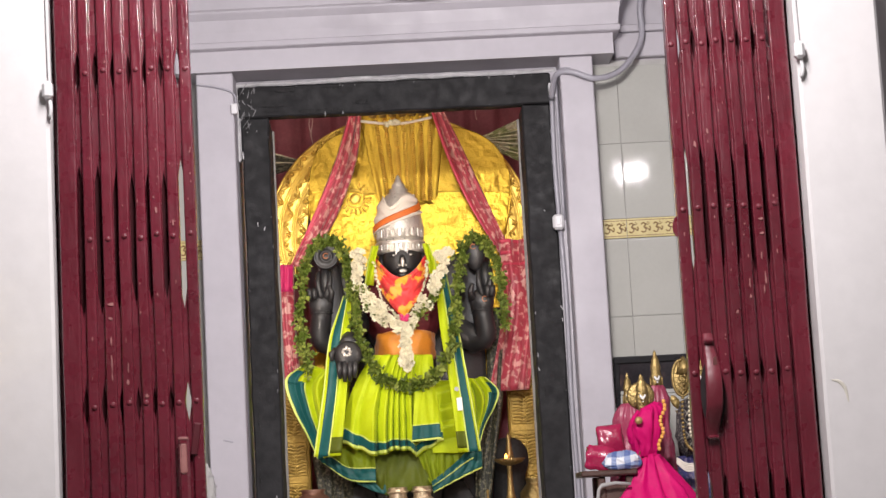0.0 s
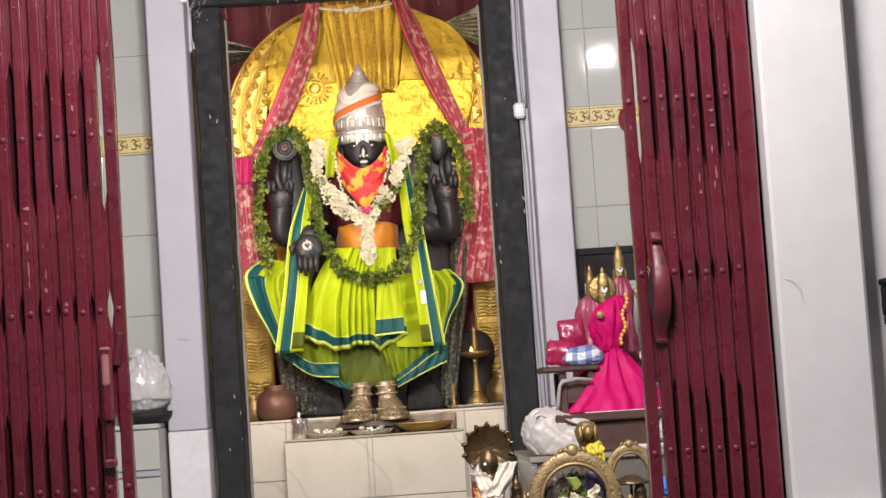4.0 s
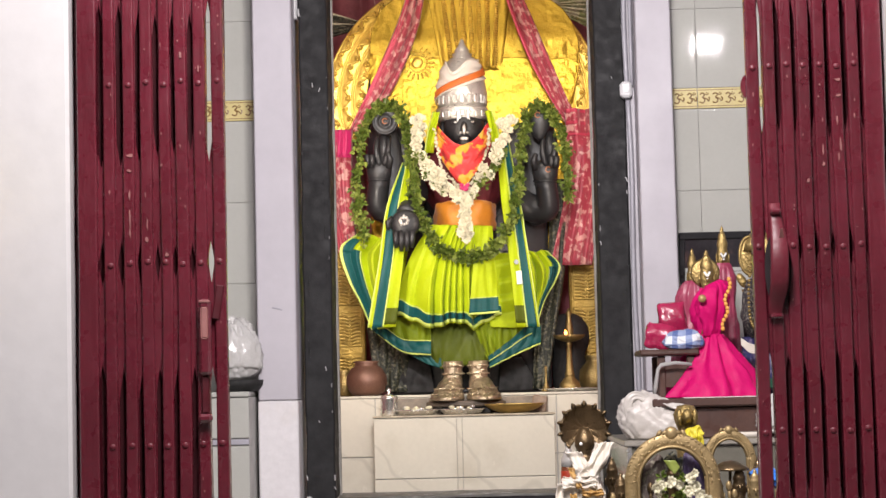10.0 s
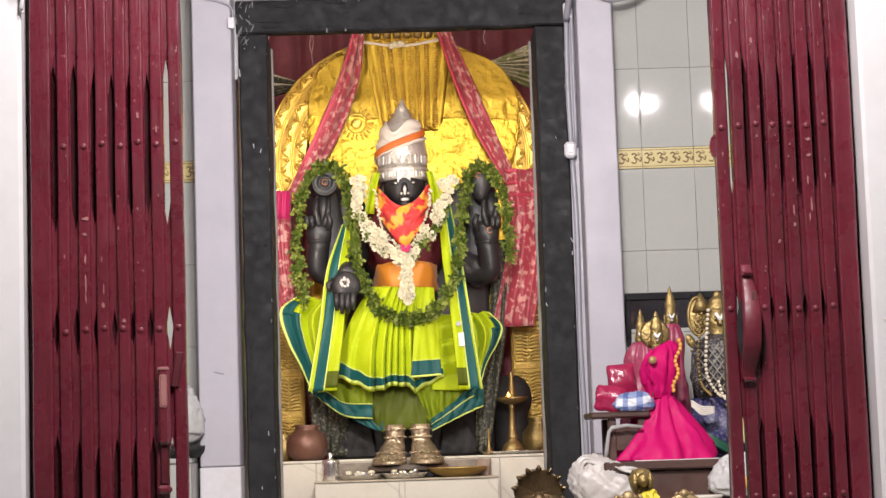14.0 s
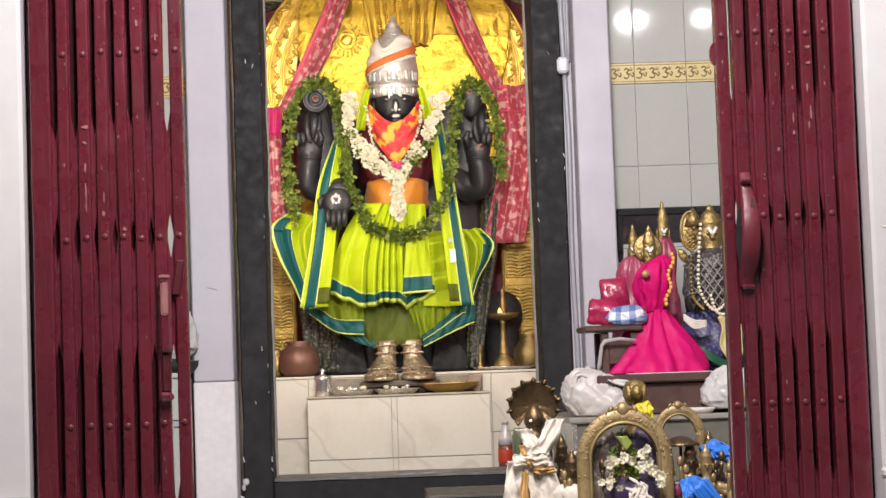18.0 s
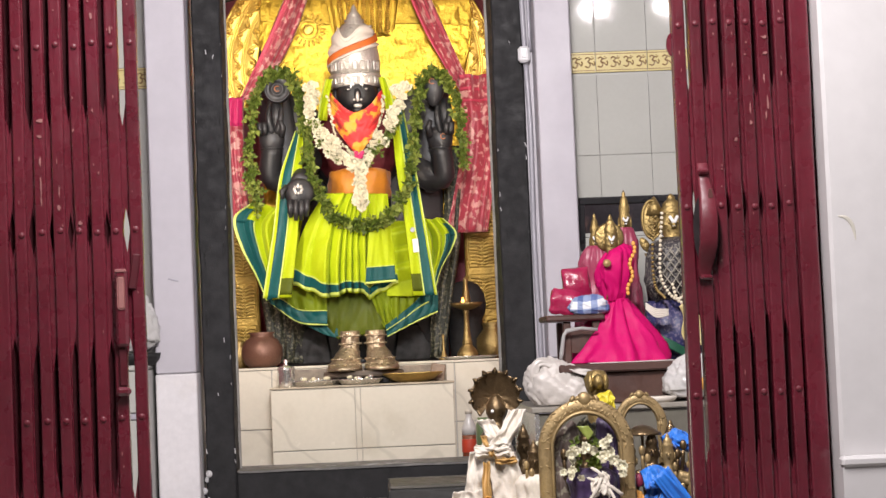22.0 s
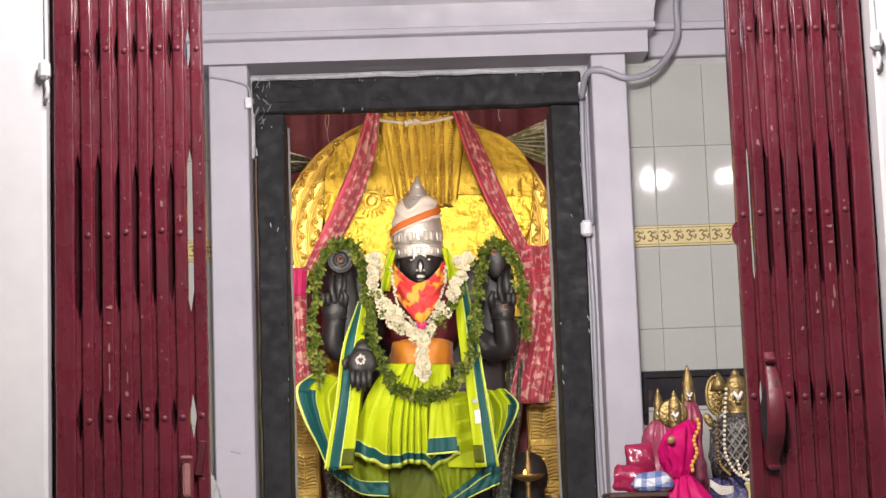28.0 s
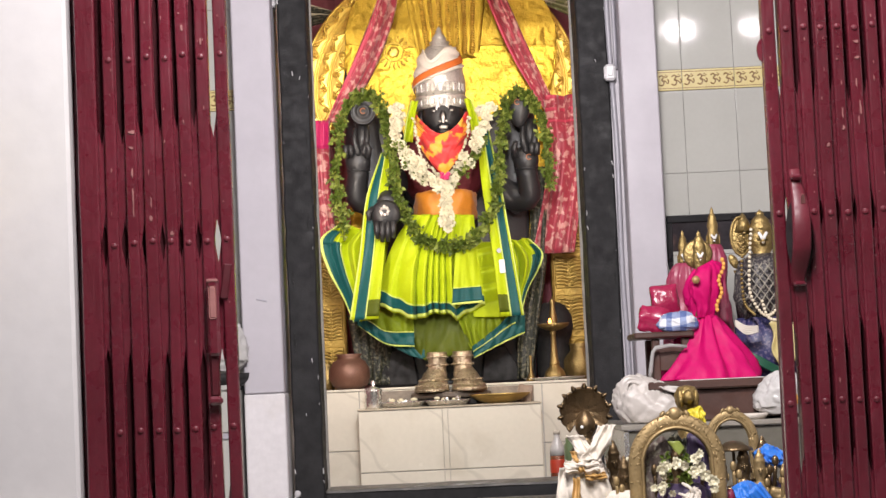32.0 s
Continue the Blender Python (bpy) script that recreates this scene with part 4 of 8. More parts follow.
def rim(r0, r1, h, name, beads):
    """One band of the arch border, with a scroll of raised lobes along it."""
    def f(u, v):
        a = math.pi * (1.12 - 1.24 * u)
        k = lerp(r0, r1, v)
        x, z = arch_pt(a, k, k * 0.908)
        return (x, 1.604 - 0.4 * h * math.sin(math.pi * v), z)

    p = part(name, sheet(f, 110, 6, 0.008), GOLD_RIM, panel, smooth=True)
    mid, half = (r0 + r1) / 2, (r1 - r0) / 2
    ang = lambda t: math.pi * (1.10 - 1.20 * t)
    # a plain raised line on both edges
    for k in (r0 + 0.004, r1 - 0.004):
        line = [arch_pt(ang(t / 90), k, k * 0.908) for t in range(91)]
        part("edge_line", tube([(x, 1.598, z) for x, z in line], 0.0072, 7), GOLD_RIM, p, smooth=True)
    # a vine that swings from edge to edge, with a leaf curl in each bay
    bm = bmesh.new()
    vine = []
    for t in range(beads * 6 + 1):
        k = mid + half * 0.5 * math.sin(math.pi * t / 6)
        x, z = arch_pt(ang(t / (beads * 6)), k, k * 0.908)
        vine.append((x, 1.594 - h, z))
    tube(vine, 0.0055, 6, bm=bm)
    for k in range(beads):
        side = 1 if k % 2 else -1
        a = ang((k + 0.5) / beads)
        for da, dk, w, hgt, turn in ((0.0, -0.10, 0.34, 0.17, 0.6), (0.014, -0.34, 0.26, 0.15, -0.5), (-0.014, -0.30, 0.24, 0.14, 1.5), (0.006, 0.02, 0.13, 0.13, 0)):
            m = mid + side * dk * half * 1.2
            x, z = arch_pt(a + da, m, m * 0.908)
            ball((x, 1.594 - h, z), half * w * 1.3, 0.017, half * hgt * 1.3, 8, 6, bm, Matrix.Rotation(-a + side * turn, 4, "Y"))
    q = part("scroll_relief", bm, GOLD_RIM, p, smooth=True)
    q["kind"] = "stuff"


rim(0.548, 0.606, 0.014, "outer_border", 44)
rim(0.488, 0.546, 0.012, "middle_border", 38)
rim(0.418, 0.486, 0.010, "inner_border", 34)
# hood with beaded ribs
HOOD = mat("dark_gold_hood", (0.53, 0.35, 0.038), 0.40, metal=0.85, var=0.25, scale=14, bump=0.4, bscale=60)


def hood_at(x, z):
    return 1.548 + 0.35 * (x - 0.03) ** 2 - 0.6 * max(0, z - 1.85) ** 2


# upper part of the arch in a darker gold than the sheet
part("hood_cap", sheet(lambda u, v: arch_sheet(u, v, 1.885 - 0.05 * u + 0.012 * noise.noise(Vector((u * 9, 2, 5))), 0.984) + Vector((0, -0.0045, 0)), 90, 40, 0.003), HOOD, panel, "duller gilt upper part of the hood", smooth=True)
part("hood", sheet(lambda u, v: (lerp(-0.10, 0.20, u) if v < 0.02 else lerp(lerp(-0.09, -0.17, v), lerp(0.17, 0.235, v), u), hood_at(lerp(-0.13, 0.2, u), lerp(1.80, 2.262, v)) + 0.0025 * math.sin(u * 44) + 0.012 * max(0, 0.2 - v) / 0.2, lerp(1.80, 2.262, v)), 60, 20, 0.006), HOOD, panel, smooth=True)
for k in range(7):
    bm = bmesh.new()
    for j in range(36):
        v = j / 35
        x = lerp(-0.047 + 0.032 * k, -0.086 + 0.0405 * k, v)
        ball((x, hood_at(x, lerp(1.82, 2.19, v)) - 0.008, lerp(1.82, 2.19, v)), 0.0100, 0.009, 0.0042, 8, 5, bm)
    part("beaded_rib", bm, GOLD_RIM, panel, smooth=True)["kind"] = "stuff"
for k in range(7):
    x = -0.10 + k * 0.045
    part("serpent_head", lathe([(0.0, 0), (0.016, 0), (0.020, 0.02), (0.015, 0.04), (0, 0.05)], (x, 1.462, 2.195), 12, sy=0.6), BRASS, panel, smooth=True)
tagged(part("spear_tip", lathe([(0.010, 1.50), (0.012, 1.62), (0.020, 1.64), (0.018, 1.68), (0.008, 1.72), (0, 1.77)], (-0.408, 1.50, 0), 14), DARK, smooth=True), "black iron spear tip standing before the gold arch", "spear")
# embossed rosette and leaf scrolls
for cx, cz, r in ((-0.198, 1.842, 0.072), (-0.33, 1.66, 0.05), (0.34, 1.64, 0.05)):
    cy = 1.561
    bm = ball((cx, cy, cz), r * 0.36, 0.008, r * 0.36, 16, 8)
    ring = [(cx + r * 0.56 * math.cos(2 * math.pi * k / 24), cy - 0.004, cz + r * 0.56 * math.sin(2 * math.pi * k / 24)) for k in range(25)]
    tube(ring, r * 0.05, 6, bm=bm)
    for k in range(20):
        a = 2 * math.pi * k / 20
        ball((cx + r * 0.86 * math.cos(a), cy - 0.002, cz + r * 0.86 * math.sin(a)), r * 0.20, 0.005, r * 0.075, 8, 5, bm, Matrix.Rotation(-a, 4, "Y"))
    part("rosette", bm, GOLD_RIM, panel, smooth=True)["kind"] = "stuff"


def gold_pilaster(x0, x1):
    p = thing("gold_pilaster", ((x0 + x1) / 2, 1.58, 0.386), "embossed gold sheet pilaster with scroll panels", "pilaster", "gold pilasters")
    part("shaft", box(x0, x1, 1.555, 1.60, 0.387, 1.12, bev=0.004), GOLD_OLD, p)
    for e in (x0 + 0.006, x1 - 0.006):
        part("edge_bead", tube([(e, 1.552, 0.40), (e, 1.552, 1.11)], 0.006, 8), GOLD_OLD, p)
    for z0 in (0.42, 0.60, 0.78, 0.94):
        q = part("panel", box(x0 + 0.016, x1 - 0.016, 1.548, 1.556, z0, z0 + 0.15, bev=0.003), GOLD_OLD, p)
        bm = bmesh.new()
        # slanting ridges on both sides of a middle bead line
        cx, hw = (x0 + x1) / 2, (x1 - x0) / 2 - 0.022
        for k in range(9):
            z = z0 + 0.008 + 0.0145 * k
            for sd in (-1, 1):
                tube([(cx + sd * 0.006, 1.547, z), (cx + sd * hw * 0.55, 1.5455, z + 0.010), (cx + sd * hw, 1.547, z + 0.008)], [0.003, 0.0045, 0.002], 6, bm=bm)
            ball((cx, 1.546, z + 0.006), 0.004, 0.005, 0.005, 6, 4, bm)
        part("scroll", bm, GOLD_OLD, q, smooth=True)["kind"] = "stuff"


gold_pilaster(-0.585, -0.452)
gold_pilaster(0.440, 0.592)

# ---------------------------------------------------------------- hangings behind the statue
bm = sheet(lambda u, v: (lerp(-0.78, 0.78, u), 1.95 + 0.02 * math.sin(u * 70) + 0.008 * math.sin(u * 131), lerp(0.39, 2.54, v)), 160, 3, 0.004)
tagged(part("back_curtain", bm, BACK_CLOTH, smooth=True), "dark maroon pleated curtain behind the gold arch", "curtain")


def swag(name, rows, folds, material, label, amp=0.010, thick=0.004, fringe=None):
    """A hanging cloth from rows (left x, right x, y, z), pleated across."""
    cols = [curve([(r[0], r[2], r[3]) for r in rows], 30), curve([(r[1], r[2], r[3]) for r in rows], 30)]

    def f(u, v):
        k = min(int(v * 30), 29)
        t = v * 30 - k
        a, c = cols[0][k].lerp(cols[0][k + 1], t), cols[1][k].lerp(cols[1][k + 1], t)
        p = a.lerp(c, u)
        w = 2.2 * noise.noise(Vector((u * folds * 1.3, v * 1.6, rows[0][0] * 9))) + 0.9 * noise.noise(Vector((u * folds * 3.1, v * 2.6, 7)))
        return p + Vector((0, amp * w + amp * 0.22 * math.sin(u * folds * 2 * math.pi + 2.2 * math.sin(v * 4)), 0))

    return f


def cloth(name, f, nu, nv, material, label, category="curtain", bands=(), group=""):
    t = thing(name, f(0.5, 0.5), label, category, group)
    part("cloth", sheet(f, nu, nv, 0.004), material, t, smooth=True)
    for nm, u0, u1, v0, v1, mt, off in bands:
        g = lambda u, v: Vector(f(lerp(u0, u1, u), lerp(v0, v1, v))) + Vector((0, -off, 0))
        part(nm, sheet(g, max(2, int(nu * abs(u1 - u0))), max(2, int(nv * abs(v1 - v0))), 0.002), mt, t, smooth=True)
    return t


PINK_EDGE = mat("pink_red_selvedge", (0.62, 0.07, 0.12), 0.45, var=0.2, scale=30)
f = swag("", [(-0.197, -0.150, 1.42, 2.225), (-0.275, -0.185, 1.45, 2.0), (-0.39, -0.285, 1.46, 1.75), (-0.50, -0.43, 1.45, 1.53)], 3, BROCADE, "", 0.013)
cloth("drape", f, 24, 40, BROCADE, "crimson brocade drape hanging aslant beside the gold arch", bands=[("selvedge", 0.0, 0.22, 0, 1, PINK_EDGE, 0.006)], group="crimson drapes")
f = swag("", [(0.160, 0.215, 1.42, 2.225), (0.225, 0.315, 1.45, 2.0), (0.315, 0.405, 1.46, 1.77), (0.455, 0.505, 1.45, 1.52)], 3, BROCADE, "", 0.013)
cloth("drape", f, 24, 40, BROCADE, "crimson brocade drape hanging aslant beside the gold arch", bands=[("selvedge", 0.0, 0.18, 0, 1, PINK_EDGE, 0.006)], group="crimson drapes")
f = swag("", [(-0.60, -0.485, 1.42, 1.535), (-0.60, -0.49, 1.42, 1.35), (-0.575, -0.485, 1.42, 1.15), (-0.55, -0.47, 1.42, 1.0)], 3, BROCADE, "", 0.014)
cloth("side_drape", f, 24, 30, BROCADE, "crimson brocade cloth gathered beside the statue with a magenta top", bands=[("top_band", 0, 1, 0, 0.22, MAGENTA, 0.004)], group="side drapes")
f = swag("", [(0.440, 0.62, 1.42, 1.60), (0.440, 0.61, 1.42, 1.42), (0.42, 0.58, 1.42, 1.2), (0.355, 0.535, 1.42, 0.925)], 2.6, BROCADE, "", 0.022)
cloth("side_drape", f, 30, 30, BROCADE, "crimson brocade cloth gathered beside the statue with a striped top", bands=[("top_band", 0, 1, 0.0, 0.03, PINK_EDGE, 0.004), ("stripe", 0, 1, 0.10, 0.13, PINK_EDGE, 0.004), ("stripe", 0, 1, 0.2, 0.22, PINK_EDGE, 0.004)], group="side drapes")
PALE_LAME = mat("pale_silver_gold_stripe", (0.80, 0.78, 0.58), 0.4, metal=0.25, var=0.35, scale=50)
f = lambda u, v: Vector((lerp(0.375, 0.68, u), 1.70 + 0.008 * math.sin(v * 50), 2.118 + lerp(0.0, 0.13, u) - v * lerp(0.012, 0.30, u)))
cloth("lame_cloth", f, 40, 60, GREEN_LAME, "green and silver striped lame cloth stretched above the arch", bands=[("stripe", 0, 1, k / 9 + 0.02, k / 9 + (0.065 if k % 2 else 0.04), PALE_LAME, 0.005) for k in range(9)], group="lame cloths")
f = lambda u, v: Vector((lerp(-0.68, -0.43, u), 1.70 + 0.006 * math.sin(v * 40), 2.138 - 0.085 * u - v * lerp(0.17, 0.02, u)))
cloth("lame_cloth", f, 40, 40, DARK_PRINT, "dark green lame cloth with a pale edge stretched beside the arch", bands=[("pale_edge", 0, 1, 0.0, 0.09, PALE_LAME, 0.005), ("stripe", 0, 1, 0.42, 0.50, PALE_LAME, 0.005)], group="lame cloths")
# cord with white flowers across the hood
cord = thing("flower_string", (0.0, 1.46, 2.19), "cream cord knotted across the top of the arch", "cord")
part("cord", tube(curve([(-0.155, 1.42, 2.172), (-0.06, 1.415, 2.156), (0.0, 1.41, 2.150), (0.07, 1.415, 2.156), (0.168, 1.42, 2.174)], 20), 0.0065, 8), WHITE_CLOTH, cord, smooth=True)
bm = bmesh.new()
for k in range(9):
    ball((-0.005 + rng.uniform(-0.035, 0.035), 1.403, 2.150 + rng.uniform(-0.012, 0.012)), 0.012, 0.01, 0.010, 8, 6, bm)
part("knot", bm, PETAL, cord, smooth=True)
PINK_THREAD = mat("faded_pink_thread", (0.60, 0.40, 0.38), 0.7, var=0.2, scale=40)
for x, z0, z1, w in ((-0.388, 2.118, 2.3, 0.006), (-0.397, 2.185, 2.3, 0.004), (-0.583, 2.205, 2.3, 0.003), (0.378, 2.205, 2.3, 0.004)):
    tagged(part("hanging_thread", tube(curve([(x - w, 1.68, z1), (x + w, 1.68, lerp(z0, z1, 0.66)), (x - w * 0.6, 1.68, lerp(z0, z1, 0.33)), (x + w, 1.68, z0)], 12), 0.0024, 5), PINK_THREAD), "thin faded pink thread hanging before the curtain", "thread", "threads")
# printed cloths low at the back
f = swag("", [(-0.44, -0.27, 1.44, 0.70), (-0.42, -0.26, 1.42, 0.55), (-0.41, -0.27, 1.40, 0.40)], 4, DARK_PRINT, "", 0.014)
cloth("printed_cloth", f, 24, 16, DARK_PRINT, "dark green printed cloth gathered behind the skirt", group="printed cloths")
f = swag("", [(0.36, 0.43, 1.46, 1.30), (0.35, 0.42, 1.44, 0.95), (0.285, 0.37, 1.42, 0.65), (0.265, 0.325, 1.40, 0.40)], 3, DARK_PRINT, "", 0.012)
cloth("printed_cloth", f, 16, 40, DARK_PRINT, "dark green printed cloth hanging in folds beside the lamp", group="printed cloths")

# ---------------------------------------------------------------- the statue
bm = bmesh.new()
ball((-0.01, 1.40, 1.30), 0.20, 0.12, 0.20, 24, 16, bm)
ball((-0.01, 1.40, 1.05), 0.14, 0.11, 0.30, 24, 14, bm)
for s in (-1, 1):
    tube([(s * 0.07 - 0.015, 1.40, 1.0), (s * 0.07 - 0.015, 1.40, 0.7), (s * 0.068 - 0.017, 1.33, 0.40)], [0.07, 0.050, 0.03], 14, bm=bm)
    ball((s * 0.235, 1.40, 1.40), 0.085, 0.05, 0.150, 18, 12, bm, Matrix.Rotation(s * 0.25, 4, "Y"))
    ball((s * 0.325 - 0.01, 1.365, 1.34), 0.085, 0.035, 0.25, 18, 12, bm, Matrix.Rotation(s * 0.08, 4, "Y"))
    # raised arms that hold the emblems
    hx, hz, ex = (-0.362, 1.335, -0.368) if s < 0 else (0.340, 1.312, 0.345)
    tube(curve([(s * 0.16, 1.42, 1.36), (s * 0.25, 1.38, 1.20), (ex, 1.32, hz - 0.155), (hx, 1.285, hz - 0.03)], 14), [0.075] * 4 + [0.062] * 4 + [0.054, 0.051, 0.049, 0.047, 0.046, 0.045, 0.044], 16, bm=bm)
    ball((hx, 1.268, hz), 0.054, 0.034, 0.056, 18, 12, bm)
    for q in (-0.038, -0.026):
        add_mesh(bm, turned(lathe([(0.044, -0.005), (0.053, 0), (0.044, 0.005)], seg=20, sy=0.8), Matrix.Translation((hx, 1.280, hz + q))))
    # two fingers hold the emblem, the others curl
    top = hz + 0.142 if s < 0 else hz + 0.150
    for d in (-1, 1):
        tube(curve([(hx + 0.013 + d * 0.010, 1.250, hz + 0.022), (hx + 0.016 + d * 0.026, 1.236, hz + 0.085), (hx + 0.020 + d * 0.024, 1.262, top)], 8), [0.0145, 0.014, 0.0135, 0.013, 0.0125, 0.012, 0.011, 0.010, 0.007], 9, bm=bm)
    for k, d in enumerate((-0.046, -0.026) if s < 0 else (0.026, 0.046)):
        tube(curve([(hx + d, 1.256, hz + 0.018), (hx + d * 1.06, 1.234, hz + 0.056), (hx + d * 1.02, 1.214, hz + 0.046), (hx + d * 0.94, 1.222, hz + 0.016)], 8), [0.0135, 0.0135, 0.013, 0.013, 0.0125, 0.012, 0.011, 0.010, 0.008], 9, bm=bm)
    tube([(hx - s * 0.040, 1.25, hz + 0.01), (hx - s * 0.050, 1.235, hz + 0.045), (hx - s * 0.036, 1.228, hz + 0.075)], [0.015, 0.014, 0.009], 9, bm=bm)
    tube([(hx + 0.02, 1.275, hz + 0.04), (hx + 0.024, 1.278, top + 0.02)], [0.034, 0.022], 12, bm=bm)
add_mesh(bm, box(-0.33, 0.35, 1.43, 1.47, 0.39, 1.30, bev=0.02))
# disc emblem
disc = lathe([(0, -0.02), (0.05, -0.02), (0.056, -0.012), (0.056, 0.010), (0.051, 0.016), (0.047, 0.011), (0.030, 0.011), (0.027, 0.016), (0.020, 0.016), (0.017, 0.011), (0.009, 0.012), (0, 0.018)], seg=36)
add_mesh(bm, turned(disc, Matrix.Translation((-0.331, 1.245, 1.540)) @ Matrix.Rotation(math.pi / 2, 4, "X")))
ball((-0.330, 1.262, 1.606), 0.020, 0.016, 0.022, 10, 8, bm)
# conch emblem
add_mesh(bm, lathe([(0.0, -0.080), (0.020, -0.066), (0.040, -0.038), (0.053, -0.005), (0.054, 0.02), (0.044, 0.044), (0.028, 0.055), (0.022, 0.062), (0.022, 0.074), (0.010, 0.084), (0, 0.088)], (0.317, 1.245, 1.522), 24, sy=0.6, wave=lambda a, z: 1 + 0.05 * math.sin(a + z * 70)))
# lowered palm
ball((-0.252, 1.118, 1.095), 0.061, 0.028, 0.060, 18, 12, bm)
tube(curve([(-0.19, 1.36, 1.28), (-0.235, 1.24, 1.19), (-0.25, 1.14, 1.13)], 10), [0.06, 0.06, 0.055, 0.055, 0.05, 0.05, 0.05, 0.048, 0.048, 0.045, 0.04], 14, bm=bm)
for k, (dx, ln) in enumerate(((-0.036, 0.070), (-0.013, 0.084), (0.011, 0.084), (0.034, 0.070))):
    tube([(-0.255 + dx, 1.105, 1.065), (-0.256 + dx * 0.95, 1.100, 1.065 - ln * 0.55), (-0.257 + dx * 0.9, 1.110, 1.065 - ln)], [0.0128, 0.0125, 0.008], 10, bm=bm)
tube([(-0.302, 1.115, 1.118), (-0.322, 1.10, 1.10), (-0.320, 1.098, 1.07)], [0.015, 0.013, 0.008], 8, bm=bm)
# neck and head
tube([(0, 1.38, 1.38), (0, 1.36, 1.48)], 0.06, 16, bm=bm)
ball((0.002, 1.315, 1.515), 0.089, 0.095, 0.098, 28, 20, bm)
ball((0.002, 1.228, 1.506), 0.016, 0.022, 0.026, 12, 8, bm)
ball((0.002, 1.232, 1.466), 0.026, 0.014, 0.009, 12, 8, bm)
ball((0.002, 1.236, 1.440), 0.026, 0.020, 0.016, 12, 8, bm)
for s in (-1, 1):
    ball((0.002 + s * 0.035, 1.236, 1.528), 0.018, 0.012, 0.009, 12, 8, bm)
    ball((0.002 + s * 0.092, 1.32, 1.505), 0.016, 0.02, 0.045, 10, 8, bm)
statue = tagged(part("statue", bm, IDOL, smooth=True), "oiled black stone standing statue dressed in lime silk", "statue")

for px, py, pz in ((-0.331, 1.2235, 1.541), (0.313, 1.2125, 1.548), (0.352, 1.231, 1.318)):
    em = tube(curve([(px + 0.011 * math.cos(a), py, pz + 0.011 * math.sin(a)) for a in [0.6 + 0.5 * k for k in range(11)]], 20), 0.0022, 6)
    tagged(part("paste_mark", em, mat("dried_sandal_paste", (0.42, 0.16, 0.07), 0.7, var=0.3, scale=60), smooth=True), "dried orange sandal paste ring on the black stone", "mark", "paste marks")
# ornaments and headdress
plate = tagged(part("forehead_mark", box(-0.028, 0.028, 1.222, 1.228, 1.525, 1.60, bev=0.002), SILVER), "silver and white forehead plate of the statue", "ornament")
for v in plate.data.vertices:
    v.co.y += 0.55 * v.co.x**2 / 0.1 + (v.co.z - 1.525) * 0.06
orn = thing("face_ornament", (0.002, 1.22, 1.49), "small silver eye and chin ornaments on the face", "ornament")
for s in (-1, 1):
    part("eye_plate", ball((0.002 + s * 0.037, 1.2255, 1.528), 0.007, 0.003, 0.004, 10, 6), SILVER, orn, smooth=True)
part("nose_plate", ball((0.002, 1.206, 1.494), 0.0085, 0.007, 0.022, 10, 8), SILVER, orn, smooth=True)
part("chin_plate", ball((0.002, 1.217, 1.457), 0.019, 0.007, 0.0085, 12, 6), SILVER, orn, smooth=True)
for s in (-1, 1):
    part("brow_plate", turned(box(-0.004, 0.004, -0.002, 0.002, -0.020, 0.020, bev=0.002), Matrix.Translation((0.002 + s * 0.018, 1.219, 1.562)) @ Matrix.Rotation(s * 0.12, 4, "Y")), WHITE_PAINT, orn)
    part("cheek_plate", ball((0.002 + s * 0.014, 1.212, 1.482), 0.006, 0.004, 0.005, 8, 6), SILVER, orn, smooth=True)
crown = thing("silver_headdress", (0, 1.33, 1.55), "tall engraved silver crown with a pointed finial", "crown")
part("band", lathe([(0.105, 1.545), (0.110, 1.552), (0.108, 1.585), (0.112, 1.592), (0.106, 1.60)], (-0.004, 1.335, 0), 40), SILVER, crown, smooth=True)
part("cylinder", lathe([(0.104, 1.60), (0.108, 1.66), (0.098, 1.72), (0.082, 1.77), (0.062, 1.80), (0.05, 1.815)], (-0.004, 1.335, 0), 40, wave=lambda a, z: 1 + 0.012 * math.sin(a * 12) * math.sin(z * 180)), SILVER, crown, smooth=True)
part("finial", lathe([(0.052, 1.80), (0.054, 1.815), (0.040, 1.822), (0.043, 1.835), (0.030, 1.842), (0.032, 1.852), (0.016, 1.872), (0.008, 1.895), (0, 1.905)], (0.0, 1.335, 0), 24), SILVER, crown, smooth=True)
for k in range(18):
    a = math.pi * (1.12 + 0.76 * (k % 9) / 8)
    r, pz, ph = (0.110, 1.568, 0.014) if k < 9 else (0.107, 1.630, 0.020)
    x, y = -0.004 + r * math.cos(a), 1.335 + r * math.sin(a)
    part("plaque", turned(box(-0.010, 0.010, -0.003, 0.003, -ph, ph, bev=0.004), Matrix.Translation((x, y, pz)) @ Matrix.Rotation(a + math.pi / 2, 4, "Z")), SILVER, crown)


def turban(u, v):
    a = math.pi * (0.93 + 1.14 * u)
    lo = 1.622 + 0.115 * u
    hi = 1.808 - 0.062 * math.exp(-((u - 0.40) / 0.13) ** 2)
    z = lerp(lo, hi, v)
    r = 0.114 - 0.050 * max(0, (z - 1.66) / 0.17) ** 1.5 + 0.004 * math.sin(v * 17 + u * 9 + 2 * noise.noise(Vector((u * 4, v * 3, 1)))) + 0.004 * noise.noise(Vector((u * 6 + v * 3, v * 5, 2)))
    return Vector((-0.004 + r * math.cos(a), 1.335 + r * math.sin(a), z))


